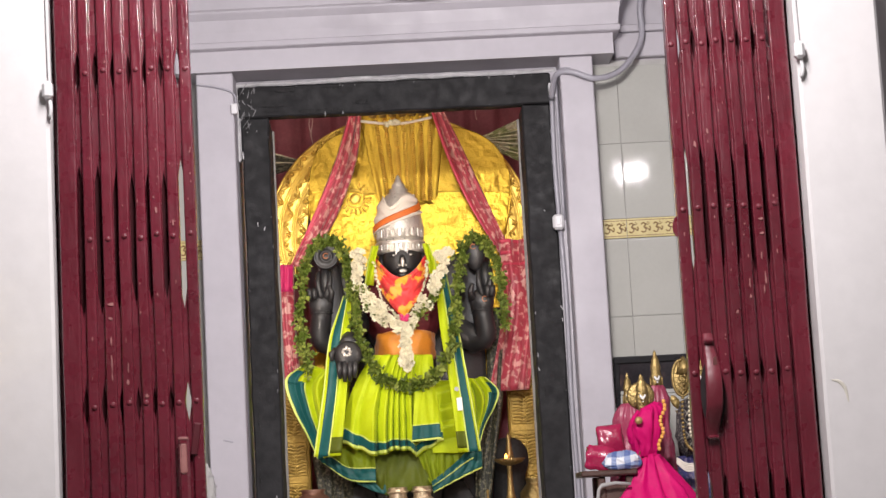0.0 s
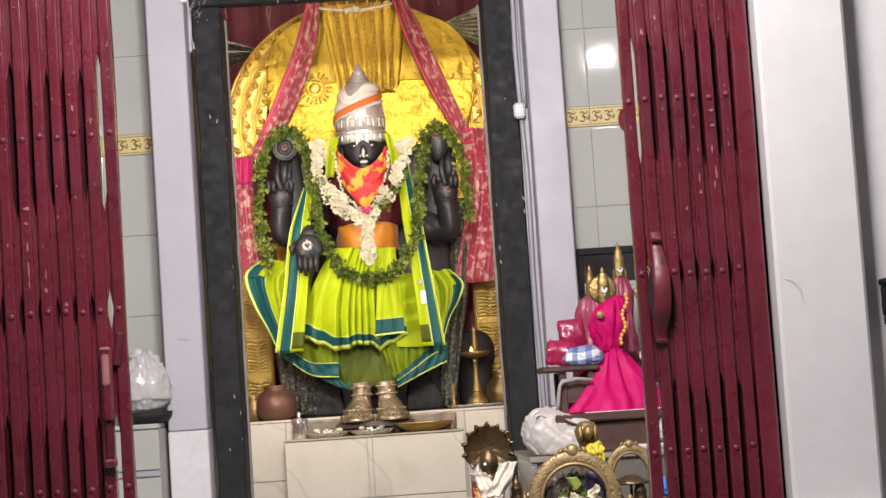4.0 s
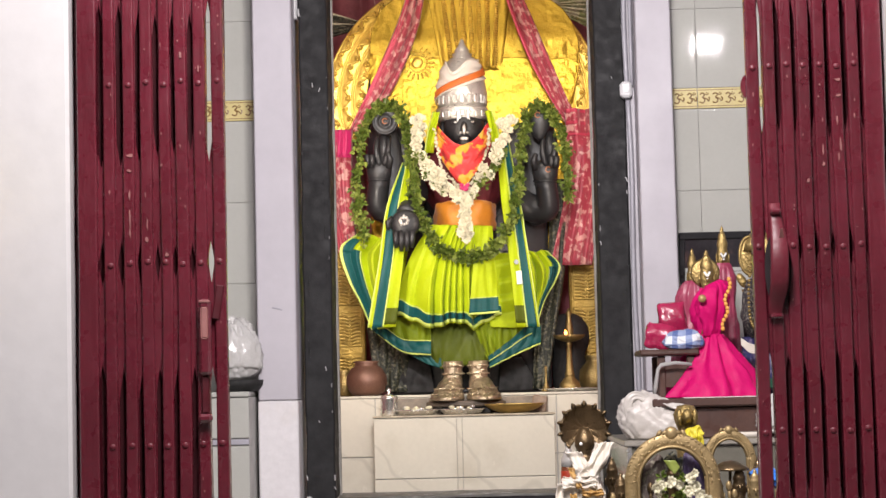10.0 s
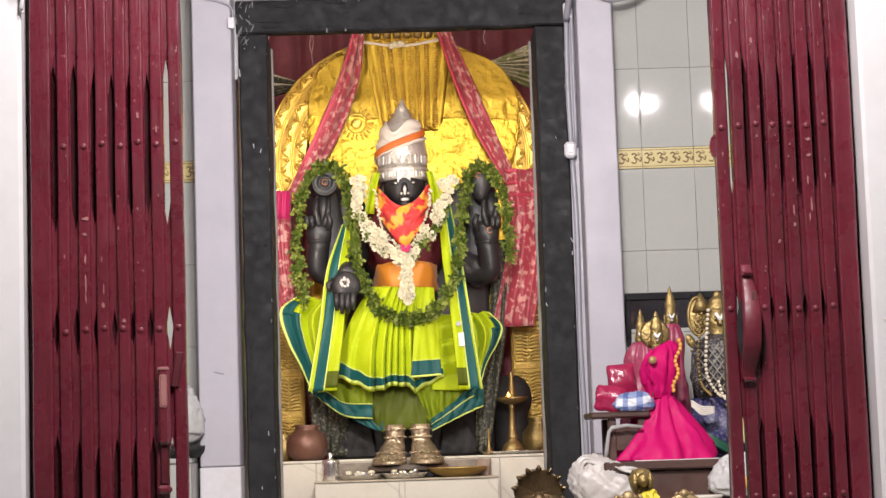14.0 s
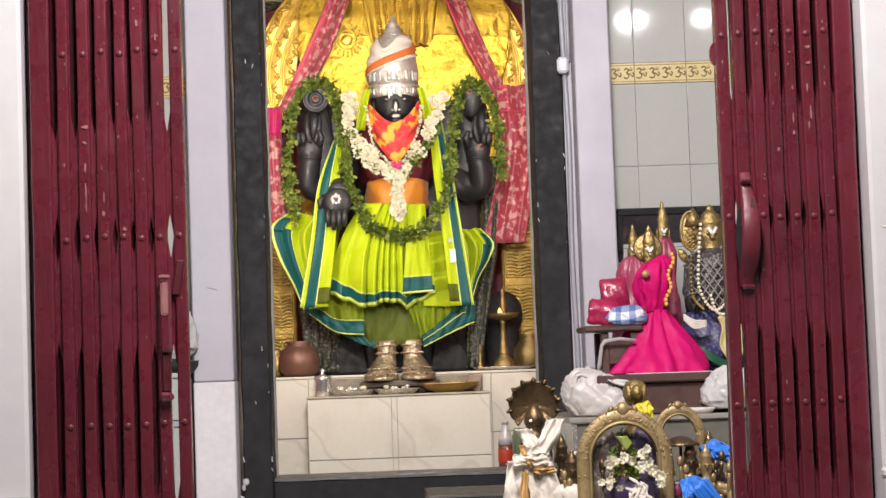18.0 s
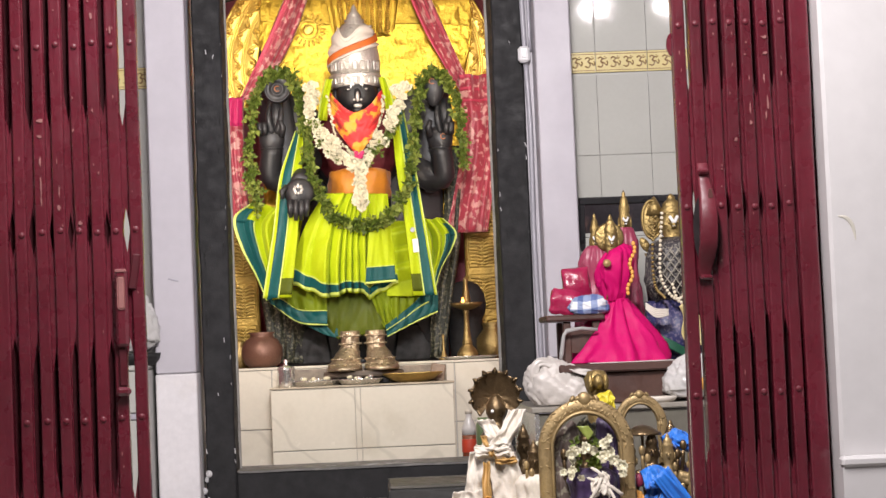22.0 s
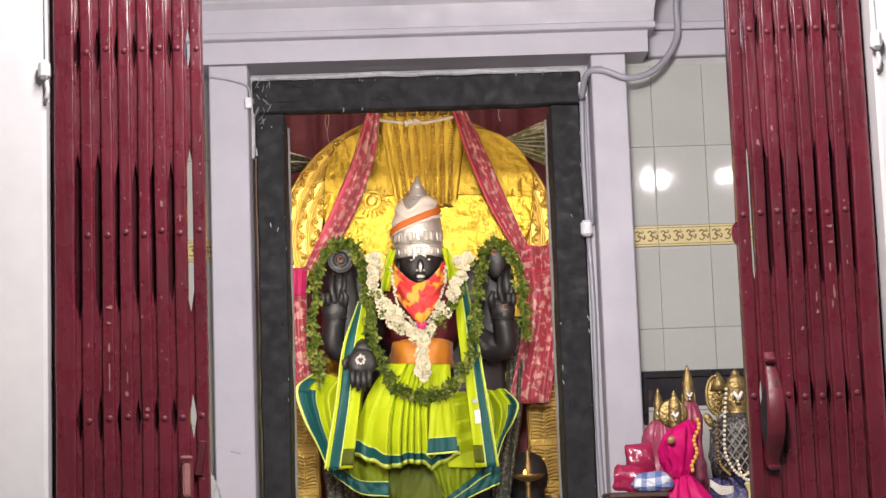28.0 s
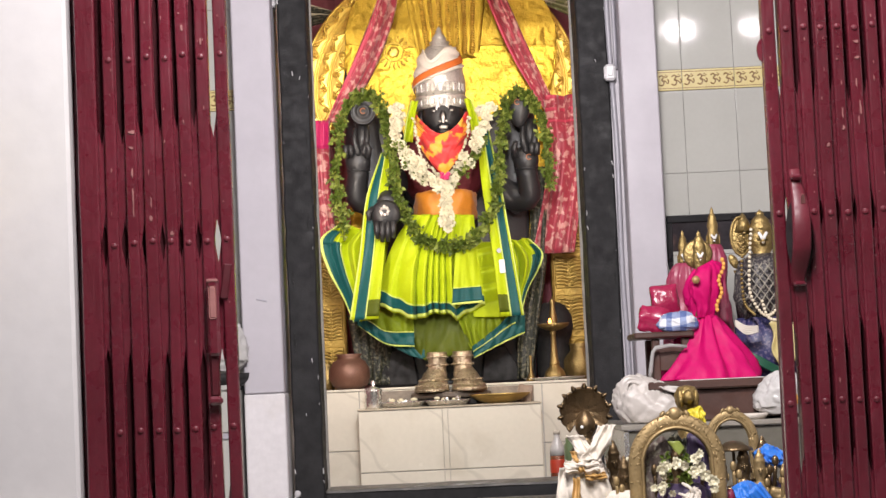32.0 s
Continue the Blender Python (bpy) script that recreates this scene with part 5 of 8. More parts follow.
tb = thing("turban_cloth", (0, 1.33, 1.7), "white cotton cloth wound round the crown with an orange border", "turban")
part("wrap", sheet(turban, 50, 22, 0.004), WHITE_CLOTH, tb, smooth=True)


def orange_edge(u, v):
    a = math.pi * (1.10 + 0.88 * u)
    z = lerp(1.655, 1.765, u) + lerp(-0.014, 0.014, v)
    r = 0.121 - 0.050 * max(0, (z - 1.66) / 0.17) ** 1.5
    return Vector((-0.004 + r * math.cos(a), 1.335 + r * math.sin(a), z))


part("border", sheet(orange_edge, 40, 4, 0.004), mat("orange_border_cloth", (0.60, 0.14, 0.02), 0.6, var=0.15, scale=20), tb, "orange border", smooth=True)

# clothes
blouse = tagged(part("blouse", lathe([(0.13, 1.17), (0.165, 1.22), (0.19, 1.30), (0.195, 1.38), (0.15, 1.44), (0.07, 1.47)], (-0.008, 1.36, 0), 40, sy=0.75, wave=lambda a, z: 1 + 0.012 * math.sin(a * 9 + z * 40)), MAROON_CLOTH, smooth=True), "dark red velvet blouse on the statue", "blouse")
sash = tagged(part("waist_sash", lathe([(0.120, 1.075), (0.128, 1.082), (0.131, 1.10), (0.128, 1.12), (0.130, 1.14), (0.126, 1.16), (0.127, 1.18), (0.120, 1.196), (0.108, 1.20)], (-0.004, 1.34, 0), 72, sy=0.92, wave=lambda a, z: 1 + 0.10 * abs(noise.noise(Vector((math.cos(a) * 3.5 + z * 8, math.sin(a) * 3.5, z * 16)))) + 0.022 * math.sin(a * 7 + z * 60)), ORANGE, smooth=True), "orange silk sash round the waist", "sash")


def scarf(u, v):
    s = 2 * u - 1
    top = 1.548 - 0.120 * (1 - abs(s) ** 1.7)
    low = 1.252 + 0.165 * abs(s) ** 1.35
    x = -0.006 + s * lerp(0.124, 0.116, v)
    q = Vector((x * 9 + abs(s) * 2, v * 5, 4))
    fold = 0.016 * (0.5 - abs(noise.noise(q))) + 0.006 * math.sin(v * 11 - abs(s) * 7)
    return Vector((x, 1.190 + 0.07 * s * s + 0.02 * (1 - v) - fold, lerp(top, low, v)))


tagged(part("neck_scarf", sheet(scarf, 40, 24, 0.006), SCARF, smooth=True), "red and orange printed silk scarf tied at the neck", "scarf")


def creased(rows, u):
    """The depth of sharp folds: rows (u, depth), straight between them."""
    for (u0, d0), (u1, d1) in zip(rows, rows[1:]):
        if u <= u1:
            return lerp(d0, d1, (u - u0) / (u1 - u0))
    return rows[-1][1]


HEM = [(0, 0.718), (0.177, 0.686), (0.326, 0.657), (0.45, 0.672), (0.56, 0.682), (0.679, 0.669), (0.716, 0.650), (0.874, 0.683), (1, 0.708)]
PLEATS = [(0, 0), (0.10, 0.020), (0.15, 0.010), (0.30, 0.034), (0.335, -0.004), (0.42, 0.026), (0.44, -0.004), (0.485, 0.022), (0.50, -0.002), (0.545, 0.022), (0.562, -0.004), (0.61, 0.020), (0.635, -0.004), (0.70, 0.026), (0.725, -0.008), (0.80, 0.016), (0.84, 0.004), (0.92, 0.016), (1, 0)]


def skirt_y(x):
    return 1.175 + 0.55 * (x + 0.06) ** 2


def front(u, v):
    """The pleated front fall of the lower garment."""
    s = 2 * u - 1
    x0, x1 = -0.144 - 0.147 * (1 - (1 - v) ** 2.2), 0.109 + 0.030 * v ** 1.3
    x = lerp(x0, x1, u)
    z = lerp(1.092 - 0.010 * u, creased(HEM, u) + 0.004 * math.sin(u * 41), v)
    w = u + 0.012 * noise.noise(Vector((u * 5, v * 2.2, 9)))
    pl = creased(PLEATS, min(1, max(0, w))) * 1.7 * (0.22 + 0.78 * v) + 0.040 * noise.noise(Vector((u * 4, v * 1.3, 2))) * v + 0.008 * noise.noise(Vector((u * 9 + v * 3, v * 5, 6)))
    return Vector((x, skirt_y(x) - 0.02 * math.sin(math.pi * v) - pl, z))


dh = thing("silk_skirt", (-0.05, 1.2, 0.65), "lime green pleated silk lower garment with teal borders", "skirt")


def bands(f, owner, rows, nu, nv):
    for nm, u0, u1, v0, v1, mt, off in rows:
        g = lambda u, v: Vector(f(lerp(u0, u1, u), lerp(v0, v1, v))) + Vector((0, -off, 0))
        part(nm, sheet(g, max(3, round(nu * abs(u1 - u0))), max(2, round(nv * abs(v1 - v0))), 0.003), mt, owner, smooth=True)


def teal_line(u):
    return 0.826 + 0.065 * min(1, u / 0.45)


part("front_fall", sheet(front, 170, 44, 0.003), LIME, dh, smooth=True)
for nm, lo, hi, mt, off in (("teal_border", 0.0, 0.955, TEAL, 0.004), ("zari_edge", -0.014, 0.0, LIME_EDGE, 0.005), ("zari_edge", 0.955, 0.985, LIME_EDGE, 0.005)):
    part(nm, sheet(lambda u, v: front(u, lerp(teal_line(u) + min(lo, 0) if lo <= 0 else lo, teal_line(u) if hi == 0.0 else hi, v)) + Vector((0, -off, 0)), 150, 8, 0.003), mt, dh, smooth=True)


def flap(u, v):
    """A shorter fold that hangs over the east end of the front fall."""
    x = lerp(0.004, 0.131, u) - 0.002 * v
    z = lerp(0.965, 0.709 + 0.008 * u, v)
    return Vector((lerp(x, lerp(0.03, 0.112, u), 1 - v), skirt_y(x) - 0.052 - 0.012 * v + 0.010 * noise.noise(Vector((u * 5, v * 1.5, 31))) + 0.02 * u, z))


bands(flap, dh, [("front_flap", 0, 1, 0, 1, LIME, 0), ("teal_border", 0, 1, 0.735, 0.965, TEAL, 0.004), ("zari_edge", 0, 1, 0.965, 1.0, LIME_EDGE, 0.005), ("zari_edge", 0, 1, 0.72, 0.735, LIME_EDGE, 0.005)], 40, 40)


def between(top, low, depth, ripple=0.006, seed=0.0, across=5.0):
    """A sheet between an upper and a lower edge, each a line of (x, z) points; depth: y at x = 0."""
    a, b = curve([(x, 0, z) for x, z in top], 40), curve([(x, 0, z) for x, z in low], 40)

    def f(u, v):
        k = min(int(u * 40), 39)
        p = a[k].lerp(a[k + 1], u * 40 - k).lerp(b[k].lerp(b[k + 1], u * 40 - k), v)
        return Vector((p.x, depth + 0.45 * p.x * p.x + ripple * (ridge(Vector((u * across, v * 1.5, seed))) + noise.noise(Vector((u * across * 2, v * 2, seed + 4)))), p.z))

    return f


def ridge(q):
    return 0.5 - abs(noise.noise(q))


# under-layers: shade below the front fall is painted in with darker lime
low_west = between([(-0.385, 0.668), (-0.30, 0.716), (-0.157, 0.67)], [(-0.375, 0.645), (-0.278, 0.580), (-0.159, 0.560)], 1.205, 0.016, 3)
bands(low_west, dh, [("under_fall", 0, 1, 0, 0.75, LIME_SHADED, 0)], 50, 20)
rim_west = between([(-0.398, 0.664), (-0.345, 0.668), (-0.275, 0.622), (-0.158, 0.612)], [(-0.398, 0.656), (-0.352, 0.618), (-0.270, 0.563), (-0.159, 0.549)], 1.190, 0.010, 5)
bands(rim_west, dh, [("under_teal", 0, 1, 0, 0.9, TEAL, 0), ("zari_edge", 0, 1, 0.9, 1.0, LIME_EDGE, 0.001), ("zari_edge", 0.2, 1, -0.0, 0.06, LIME_EDGE, 0.003)], 50, 12)
tuck = between([(-0.27, 0.575), (-0.19, 0.56), (-0.10, 0.53)], [(-0.24, 0.548), (-0.17, 0.512), (-0.098, 0.488)], 1.225, 0.006, 9)
bands(tuck, dh, [("under_teal", 0, 1, 0, 1, TEAL, 0)], 24, 8)
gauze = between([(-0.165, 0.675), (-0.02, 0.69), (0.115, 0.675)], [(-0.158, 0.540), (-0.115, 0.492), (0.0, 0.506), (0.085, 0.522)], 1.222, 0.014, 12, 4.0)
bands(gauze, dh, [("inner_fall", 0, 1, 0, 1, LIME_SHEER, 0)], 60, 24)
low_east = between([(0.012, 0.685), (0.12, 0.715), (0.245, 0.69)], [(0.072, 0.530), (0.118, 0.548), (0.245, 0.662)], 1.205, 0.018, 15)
bands(low_east, dh, [("under_fall", 0, 1, 0, 1, LIME_SHADED, 0)], 50, 24)
rim_east = between([(0.078, 0.540), (0.165, 0.600), (0.255, 0.672), (0.302, 0.664)], [(0.084, 0.490), (0.16, 0.527), (0.24, 0.562), (0.300, 0.588)], 1.197, 0.012, 19)
bands(rim_east, dh, [("under_teal", 0, 1, 0, 0.93, TEAL, 0), ("zari_edge", 0, 1, 0.93, 1.0, LIME_EDGE, 0.001), ("zari_edge", 0.0, 0.75, 0.40, 0.45, LIME_EDGE, 0.004)], 50, 14)
side_folds = between([(0.085, 0.972), (0.20, 0.968), (0.27, 0.962)], [(0.09, 0.66), (0.20, 0.655), (0.26, 0.66)], 1.185, 0.0, 23)
part("side_folds", sheet(lambda u, v: side_folds(u, v) + Vector((0, 0.020 * creased([(0, 0), (0.12, 1), (0.2, 0), (0.38, 1), (0.44, 0), (0.6, 1), (0.68, 0.1), (0.85, 1), (1, 0.2)], min(1, max(0, v + 0.16 * u))), 0)), 30, 60, 0.003), LIME, dh, smooth=True)

WING_FOLDS = [(0, 0), (0.22, 0.034), (0.30, 0.0), (0.50, 0.036), (0.58, 0.004), (0.74, 0.022), (0.84, 0.004), (1, 0.020)]


def wing(inner, outer, seed):
    a, c = curve([(x, 1.262, z) for x, z in inner], 30), curve([(x, 1.240, z) for x, z in outer], 30)

    def f(u, v):
        k = min(int(v * 30), 29)
        p = a[k].lerp(a[k + 1], v * 30 - k).lerp(c[k].lerp(c[k + 1], v * 30 - k), u)
        return p + Vector((0, -creased(WING_FOLDS, u) * 1.6 * (0.3 + 0.7 * math.sin(math.pi * min(1, v + 0.15))) + 0.022 * noise.noise(Vector((u * 4, v * 2.4, seed))), 0.006 * math.sin(u * 9) * (1 - v)))

    return f


for f, tip in ((wing([(-0.24, 1.035), (-0.262, 0.93), (-0.285, 0.80), (-0.325, 0.672)], [(-0.452, 1.068), (-0.531, 1.004), (-0.502, 0.878), (-0.448, 0.765), (-0.408, 0.662)], 3), 0.24), (wing([(0.215, 0.985), (0.245, 0.88), (0.262, 0.78), (0.262, 0.665)], [(0.338, 0.972), (0.389, 0.912), (0.370, 0.846), (0.322, 0.765), (0.287, 0.662)], 13), 0.26)):
    bands(f, dh, [("side_fall", 0, 1, 0, 1, LIME, 0), ("side_teal", 0.70, 0.955, tip, 1, TEAL, 0.004), ("zari_edge", 0.955, 1.0, 0.0, 1, LIME_EDGE, 0.005), ("zari_edge", 0.68, 0.70, tip, 1, LIME_EDGE, 0.005), ("turned_corner", 0.80, 0.955, 0.10, tip + 0.04, TEAL, 0.010)], 60, 40)

shawl = thing("silk_shawl", (-0.05, 1.18, 1.3), "lime and teal silk shawl hanging from both shoulders", "shawl")


def strip(rows, phase):
    L, R = curve([(r[0], r[2], r[3]) for r in rows], 30), curve([(r[1], r[2], r[3]) for r in rows], 30)

    def f(u, v):
        k = min(int(v * 30), 29)
        p = L[k].lerp(L[k + 1], v * 30 - k).lerp(R[k].lerp(R[k + 1], v * 30 - k), u)
        return p + Vector((0, 0.007 * math.sin(u * 8 + v * 4 + phase) + 0.004 * math.sin(v * 14), 0))

    return f


fw = strip([(-0.262, -0.226, 1.205, 1.36), (-0.330, -0.240, 1.160, 1.17), (-0.366, -0.264, 1.125, 0.93), (-0.416, -0.300, 1.110, 0.668)], 0)
fe = strip([(0.136, 0.184, 1.225, 1.48), (0.150, 0.228, 1.180, 1.20), (0.176, 0.258, 1.140, 0.95), (0.197, 0.294, 1.110, 0.655)], 1)
bands(fw, shawl, [("west_fall", 0, 1, 0, 1, LIME, 0), ("teal_stripe", 0.16, 0.52, 0, 1, TEAL, 0.004), ("zari_edge", 0, 0.05, 0, 1, LIME_EDGE, 0.004), ("zari_edge", 0.52, 0.57, 0, 1, LIME_EDGE, 0.005), ("olive_hem", 0.57, 1, 0.9, 0.985, LIME_SHEER, 0.004)], 24, 50)
bands(fe, shawl, [("east_fall", 0, 1, 0, 1, LIME, 0), ("teal_stripe", 0.50, 0.88, 0.02, 1, TEAL, 0.004), ("zari_edge", 0.44, 0.50, 0, 1, LIME_EDGE, 0.005), ("zari_edge", 0.95, 1.0, 0, 1, LIME_EDGE, 0.005), ("olive_hem", 0.0, 0.44, 0.9, 0.98, LIME_SHEER, 0.004)], 24, 50)
bands(strip([(-0.128, -0.098, 1.235, 1.575), (-0.152, -0.118, 1.225, 1.49), (-0.170, -0.130, 1.215, 1.40)], 2), shawl, [("neck_fold", 0, 1, 0, 1, LIME, 0), ("zari_edge", 0, 0.12, 0, 1, LIME_EDGE, 0.003)], 10, 16)
bands(strip([(0.094, 0.122, 1.235, 1.575), (0.112, 0.146, 1.225, 1.49), (0.122, 0.165, 1.205, 1.36)], 2), shawl, [("neck_fold", 0, 1, 0, 1, LIME, 0), ("zari_edge", 0.88, 1, 0, 1, LIME_EDGE, 0.003)], 10, 16)
tagged(part("shawl_tag", turned(box(-0.012, 0.012, -0.002, 0.002, -0.028, 0.028, bev=0.002), Matrix.Translation((0.215, 1.118, 0.86)) @ Matrix.Rotation(-0.06, 4, "Y")), WHITE_PAINT), "small white paper label stuck on the shawl", "label")
tagged(part("shawl_seal", turned(lathe([(0, 0), (0.010, 0), (0.010, 0.003), (0, 0.003)], seg=14), Matrix.Translation((0.205, 1.119, 0.925)) @ Matrix.Rotation(math.pi / 2, 4, "X")), mat("grey_seal", (0.35, 0.36, 0.4), 0.4)), "small round grey seal stuck on the shawl", "label")

# ---------------------------------------------------------------- garlands


def flower_mesh(name, seed, r):
    rr = random.Random(seed)
    bm = ball((0, 0, 0), r * 0.4, r * 0.35, r * 0.4, 8, 5)
    for k in range(11):
        a, e = 2 * math.pi * k / 11 + rr.uniform(-0.2, 0.2), rr.uniform(-0.5, 0.7)
        d = Vector((math.cos(a) * math.cos(e), -abs(math.sin(e)) - 0.25, math.sin(a) * math.cos(e))).normalized()
        s = d.cross(Vector((0.2, 1, 0.1))).normalized() * r * 0.26
        n = d.cross(s).normalized() * r * 0.1
        b = [bm.verts.new(d * r * q + s * w + n * h) for q, w, h in ((0.25, -0.4, 0), (0.25, 0.4, 0), (0.72, 1, 0.6), (1.0, 0, -0.8), (0.72, -1, 0.6))]
        bm.faces.new(b)
    me = bpy.data.meshes.new(name)
    bmesh.ops.solidify(bm, geom=bm.faces[:], thickness=0.0006)
    bm.to_mesh(me)
    bm.free()
    me.materials.append(PETAL)
    return me


def piece(name, me, parent, m):
    ob = new(name, me)
    ob.parent = parent
    ob.matrix_parent_inverse = parent.matrix_basis.inverted()
    ob.matrix_basis = m
    return ob


flowers = [flower_mesh("flower", k, 0.026) for k in range(4)]


def sprig_mesh(name, seed):
    rr = random.Random(seed)
    bm = bmesh.new()
    for k in range(7):
        a, e = rr.uniform(0, 2 * math.pi), rr.uniform(-0.9, 0.9)
        d = Vector((math.cos(a) * math.cos(e), -abs(math.sin(e)) - 0.2, math.sin(a) * math.cos(e))).normalized()
        s = d.cross(Vector((rr.uniform(-1, 1), 1, rr.uniform(-1, 1)))).normalized()
        n = d.cross(s)
        ln, w = rr.uniform(0.015, 0.025), rr.uniform(0.005, 0.0085)
        o = d * 0.003
        p = [bm.verts.new(o + d * ln * q + s * w * t + n * h * 0.003) for q, t, h in ((0, 0, 0), (0.4, 1, 1), (0.75, 0.7, 0.6), (1, 0, -0.5), (0.75, -0.7, 0.6), (0.4, -1, 1))]
        c = bm.verts.new(o + d * ln * 0.5 - n * 0.001)
        for i in range(6):
            bm.faces.new((p[i], p[(i + 1) % 6], c))
    me = bpy.data.meshes.new(name)
    bm.to_mesh(me)
    bm.free()
    me.materials.append(LEAF if seed % 3 else LEAF_LIGHT)
    return me


sprigs = [sprig_mesh("sprig", k) for k in range(6)]


def garland(name, pts, n, meshes, spread, label, piece_name, group=""):
    line = curve(pts, n)
    g = thing(name, pts[len(pts) // 2], label, "garland", group)
    part("string", tube(curve(pts, 60), spread * (0.55 if meshes is sprigs else 0.28), 7), LEAF, g, smooth=True)
    for k, p in enumerate(line):
        if meshes is flowers and noise.noise(p * 16) < -0.36:
            continue
        clump = 0.95 + 0.4 * noise.noise(p * 22) if meshes is flowers else 1.0
        q = p + Vector((rng.gauss(0, spread * 0.55), -abs(rng.gauss(0, spread * 0.5)) - spread * 0.3, rng.gauss(0, spread * 0.55)))
        s = rng.uniform(0.8, 1.25) * clump
        piece(piece_name, rng.choice(meshes), g, Matrix.LocRotScale(q, Euler((rng.uniform(-0.6, 0.6), rng.uniform(0, 6.28), rng.uniform(-0.6, 0.6))), (s, s, s)))
    return g


garland("leaf_garland", [(-0.421, 1.20, 1.04), (-0.449, 1.21, 1.22), (-0.432, 1.22, 1.45), (-0.385, 1.235, 1.575), (-0.325, 1.245, 1.612), (-0.262, 1.23, 1.57), (-0.230, 1.21, 1.46), (-0.218, 1.18, 1.29), (-0.180, 1.15, 1.10), (-0.105, 1.135, 0.985), (-0.010, 1.13, 0.945), (0.100, 1.135, 0.975), (0.182, 1.15, 1.09), (0.222, 1.17, 1.27), (0.244, 1.21, 1.44), (0.272, 1.235, 1.54), (0.322, 1.245, 1.585), (0.378, 1.235, 1.54), (0.418, 1.22, 1.42), (0.428, 1.21, 1.19)], 520, sprigs, 0.020, "thick green tulsi leaf garland looped over both raised arms", "sprig")
garland("flower_garland", [(-0.187, 1.20, 1.549), (-0.196, 1.18, 1.45), (-0.168, 1.16, 1.345), (-0.102, 1.145, 1.262), (-0.012, 1.14, 1.206), (0.068, 1.145, 1.265), (0.130, 1.16, 1.37), (0.165, 1.18, 1.47), (0.192, 1.20, 1.528)], 150, flowers, 0.020, "thick ivory flower garland round the neck", "flower")
garland("flower_tassel", [(0.0, 1.135, 1.22), (0.0, 1.13, 1.13), (-0.006, 1.13, 1.035)], 30, flowers, 0.014, "ivory flower tassel hanging from the garland", "flower")
garland("thin_flower_string", [(-0.122, 1.205, 1.50), (-0.112, 1.185, 1.417), (-0.093, 1.165, 1.33), (-0.044, 1.155, 1.265), (-0.005, 1.15, 1.245), (0.050, 1.155, 1.295), (0.098, 1.18, 1.409), (0.108, 1.205, 1.49)], 70, [flower_mesh("bud", 9, 0.0075)], 0.004, "thin string of pale pink buds over the scarf", "bud")
bm = bmesh.new()
for k in range(7):
    ball((0.0 + rng.uniform(-0.016, 0.016), 1.115, 1.24 + rng.uniform(-0.012, 0.012)), 0.010, 0.008, 0.008, 8, 6, bm)
tagged(part("red_flower", bm, MAGENTA, smooth=True), "crimson flowers at the middle of the garland", "flower")
garland("leaf_sprig_bunch", [(-0.20, 1.17, 1.40), (-0.15, 1.15, 1.30), (-0.08, 1.15, 1.24)], 34, sprigs, 0.012, "green leaves tucked among the ivory flowers", "sprig", "tucked leaves")
garland("leaf_sprig_bunch", [(0.16, 1.17, 1.40), (0.12, 1.15, 1.31), (0.02, 1.14, 1.20)], 34, sprigs, 0.012, "green leaves tucked among the ivory flowers", "sprig", "tucked leaves")
palm = bmesh.new()
for k in range(8):
    a = 2 * math.pi * k / 8
    ball((-0.255 + 0.016 * math.cos(a), 1.0865, 1.105 + 0.015 * math.sin(a)), 0.008, 0.003, 0.006 + 0.003 * (k % 3), 6, 4, palm)
tagged(part("palm_mark", palm, SILVER, smooth=True), "silver lotus mark on the open palm", "ornament")

# whitewash flecks and rubbed patches on the black door frame
WASH = mat("thin_grey_whitewash", (0.26, 0.255, 0.26), 0.8, var=0.35, scale=60, bump=0.3, bscale=120)
RUBBED = mat("rubbed_grey_stone", (0.030, 0.029, 0.030), 0.7, spec=0.2, var=0.5, scale=70, bump=0.2, bscale=120)
for k in range(16):
    x = rng.choice((rng.uniform(-0.52, -0.12), rng.uniform(-0.57, 0.57)))
    part("rubbed_patch", chip(x, 0.0078 - 0.00012 * k, rng.choice((1.945, 1.955, 1.93, 2.015)) + rng.gauss(0, 0.006), rng.uniform(0.012, 0.06), rng.uniform(0.003, 0.010)), RUBBED, door)
for k in range(18):
    x = rng.choice((-0.563, -0.487, 0.49, 0.572)) + rng.gauss(0, 0.006)
    part("rubbed_patch", chip(x, 0.0098 - 0.00015 * k, rng.uniform(0.05, 1.9), rng.uniform(0.002, 0.005), rng.uniform(0.012, 0.06)), RUBBED, door)
for k in range(16):
    x, z = rng.uniform(-0.585, -0.52), rng.uniform(1.87, 2.028)
    part("whitewash_smear", turned(chip(0, 0, 0, rng.uniform(0.0012, 0.0032), rng.uniform(0.010, 0.035)), Matrix.Translation((x, 0.0065, z)) @ Matrix.Rotation(rng.uniform(-0.9, 0.9), 4, "Y")), WASH, door)
for k in range(34):
    x, z = rng.choice(((rng.uniform(-0.585, -0.50), rng.uniform(1.84, 2.03)), (rng.choice((-0.574, -0.48, 0.484, 0.58)) + rng.uniform(-0.004, 0.004), rng.uniform(0.0, 1.9)), (rng.uniform(-0.58, 0.58), rng.choice((2.022, 1.918)) + rng.uniform(-0.005, 0.005))))
    part("paint_fleck", chip(x, 0.0075, z, rng.uniform(0.001, 0.003), rng.uniform(0.003, 0.012)), WASH, door)
for k in range(16):
    part("paint_fleck", turned(chip(0, 0, 0, rng.uniform(0.006, 0.03), rng.uniform(0.002, 0.006)), Matrix.Translation((0.05 + rng.gauss(0, 0.09), rng.uniform(0.02, 0.10), 0.0375)) @ Matrix.Rotation(-math.pi / 2, 4, "X")), MORTAR, door)
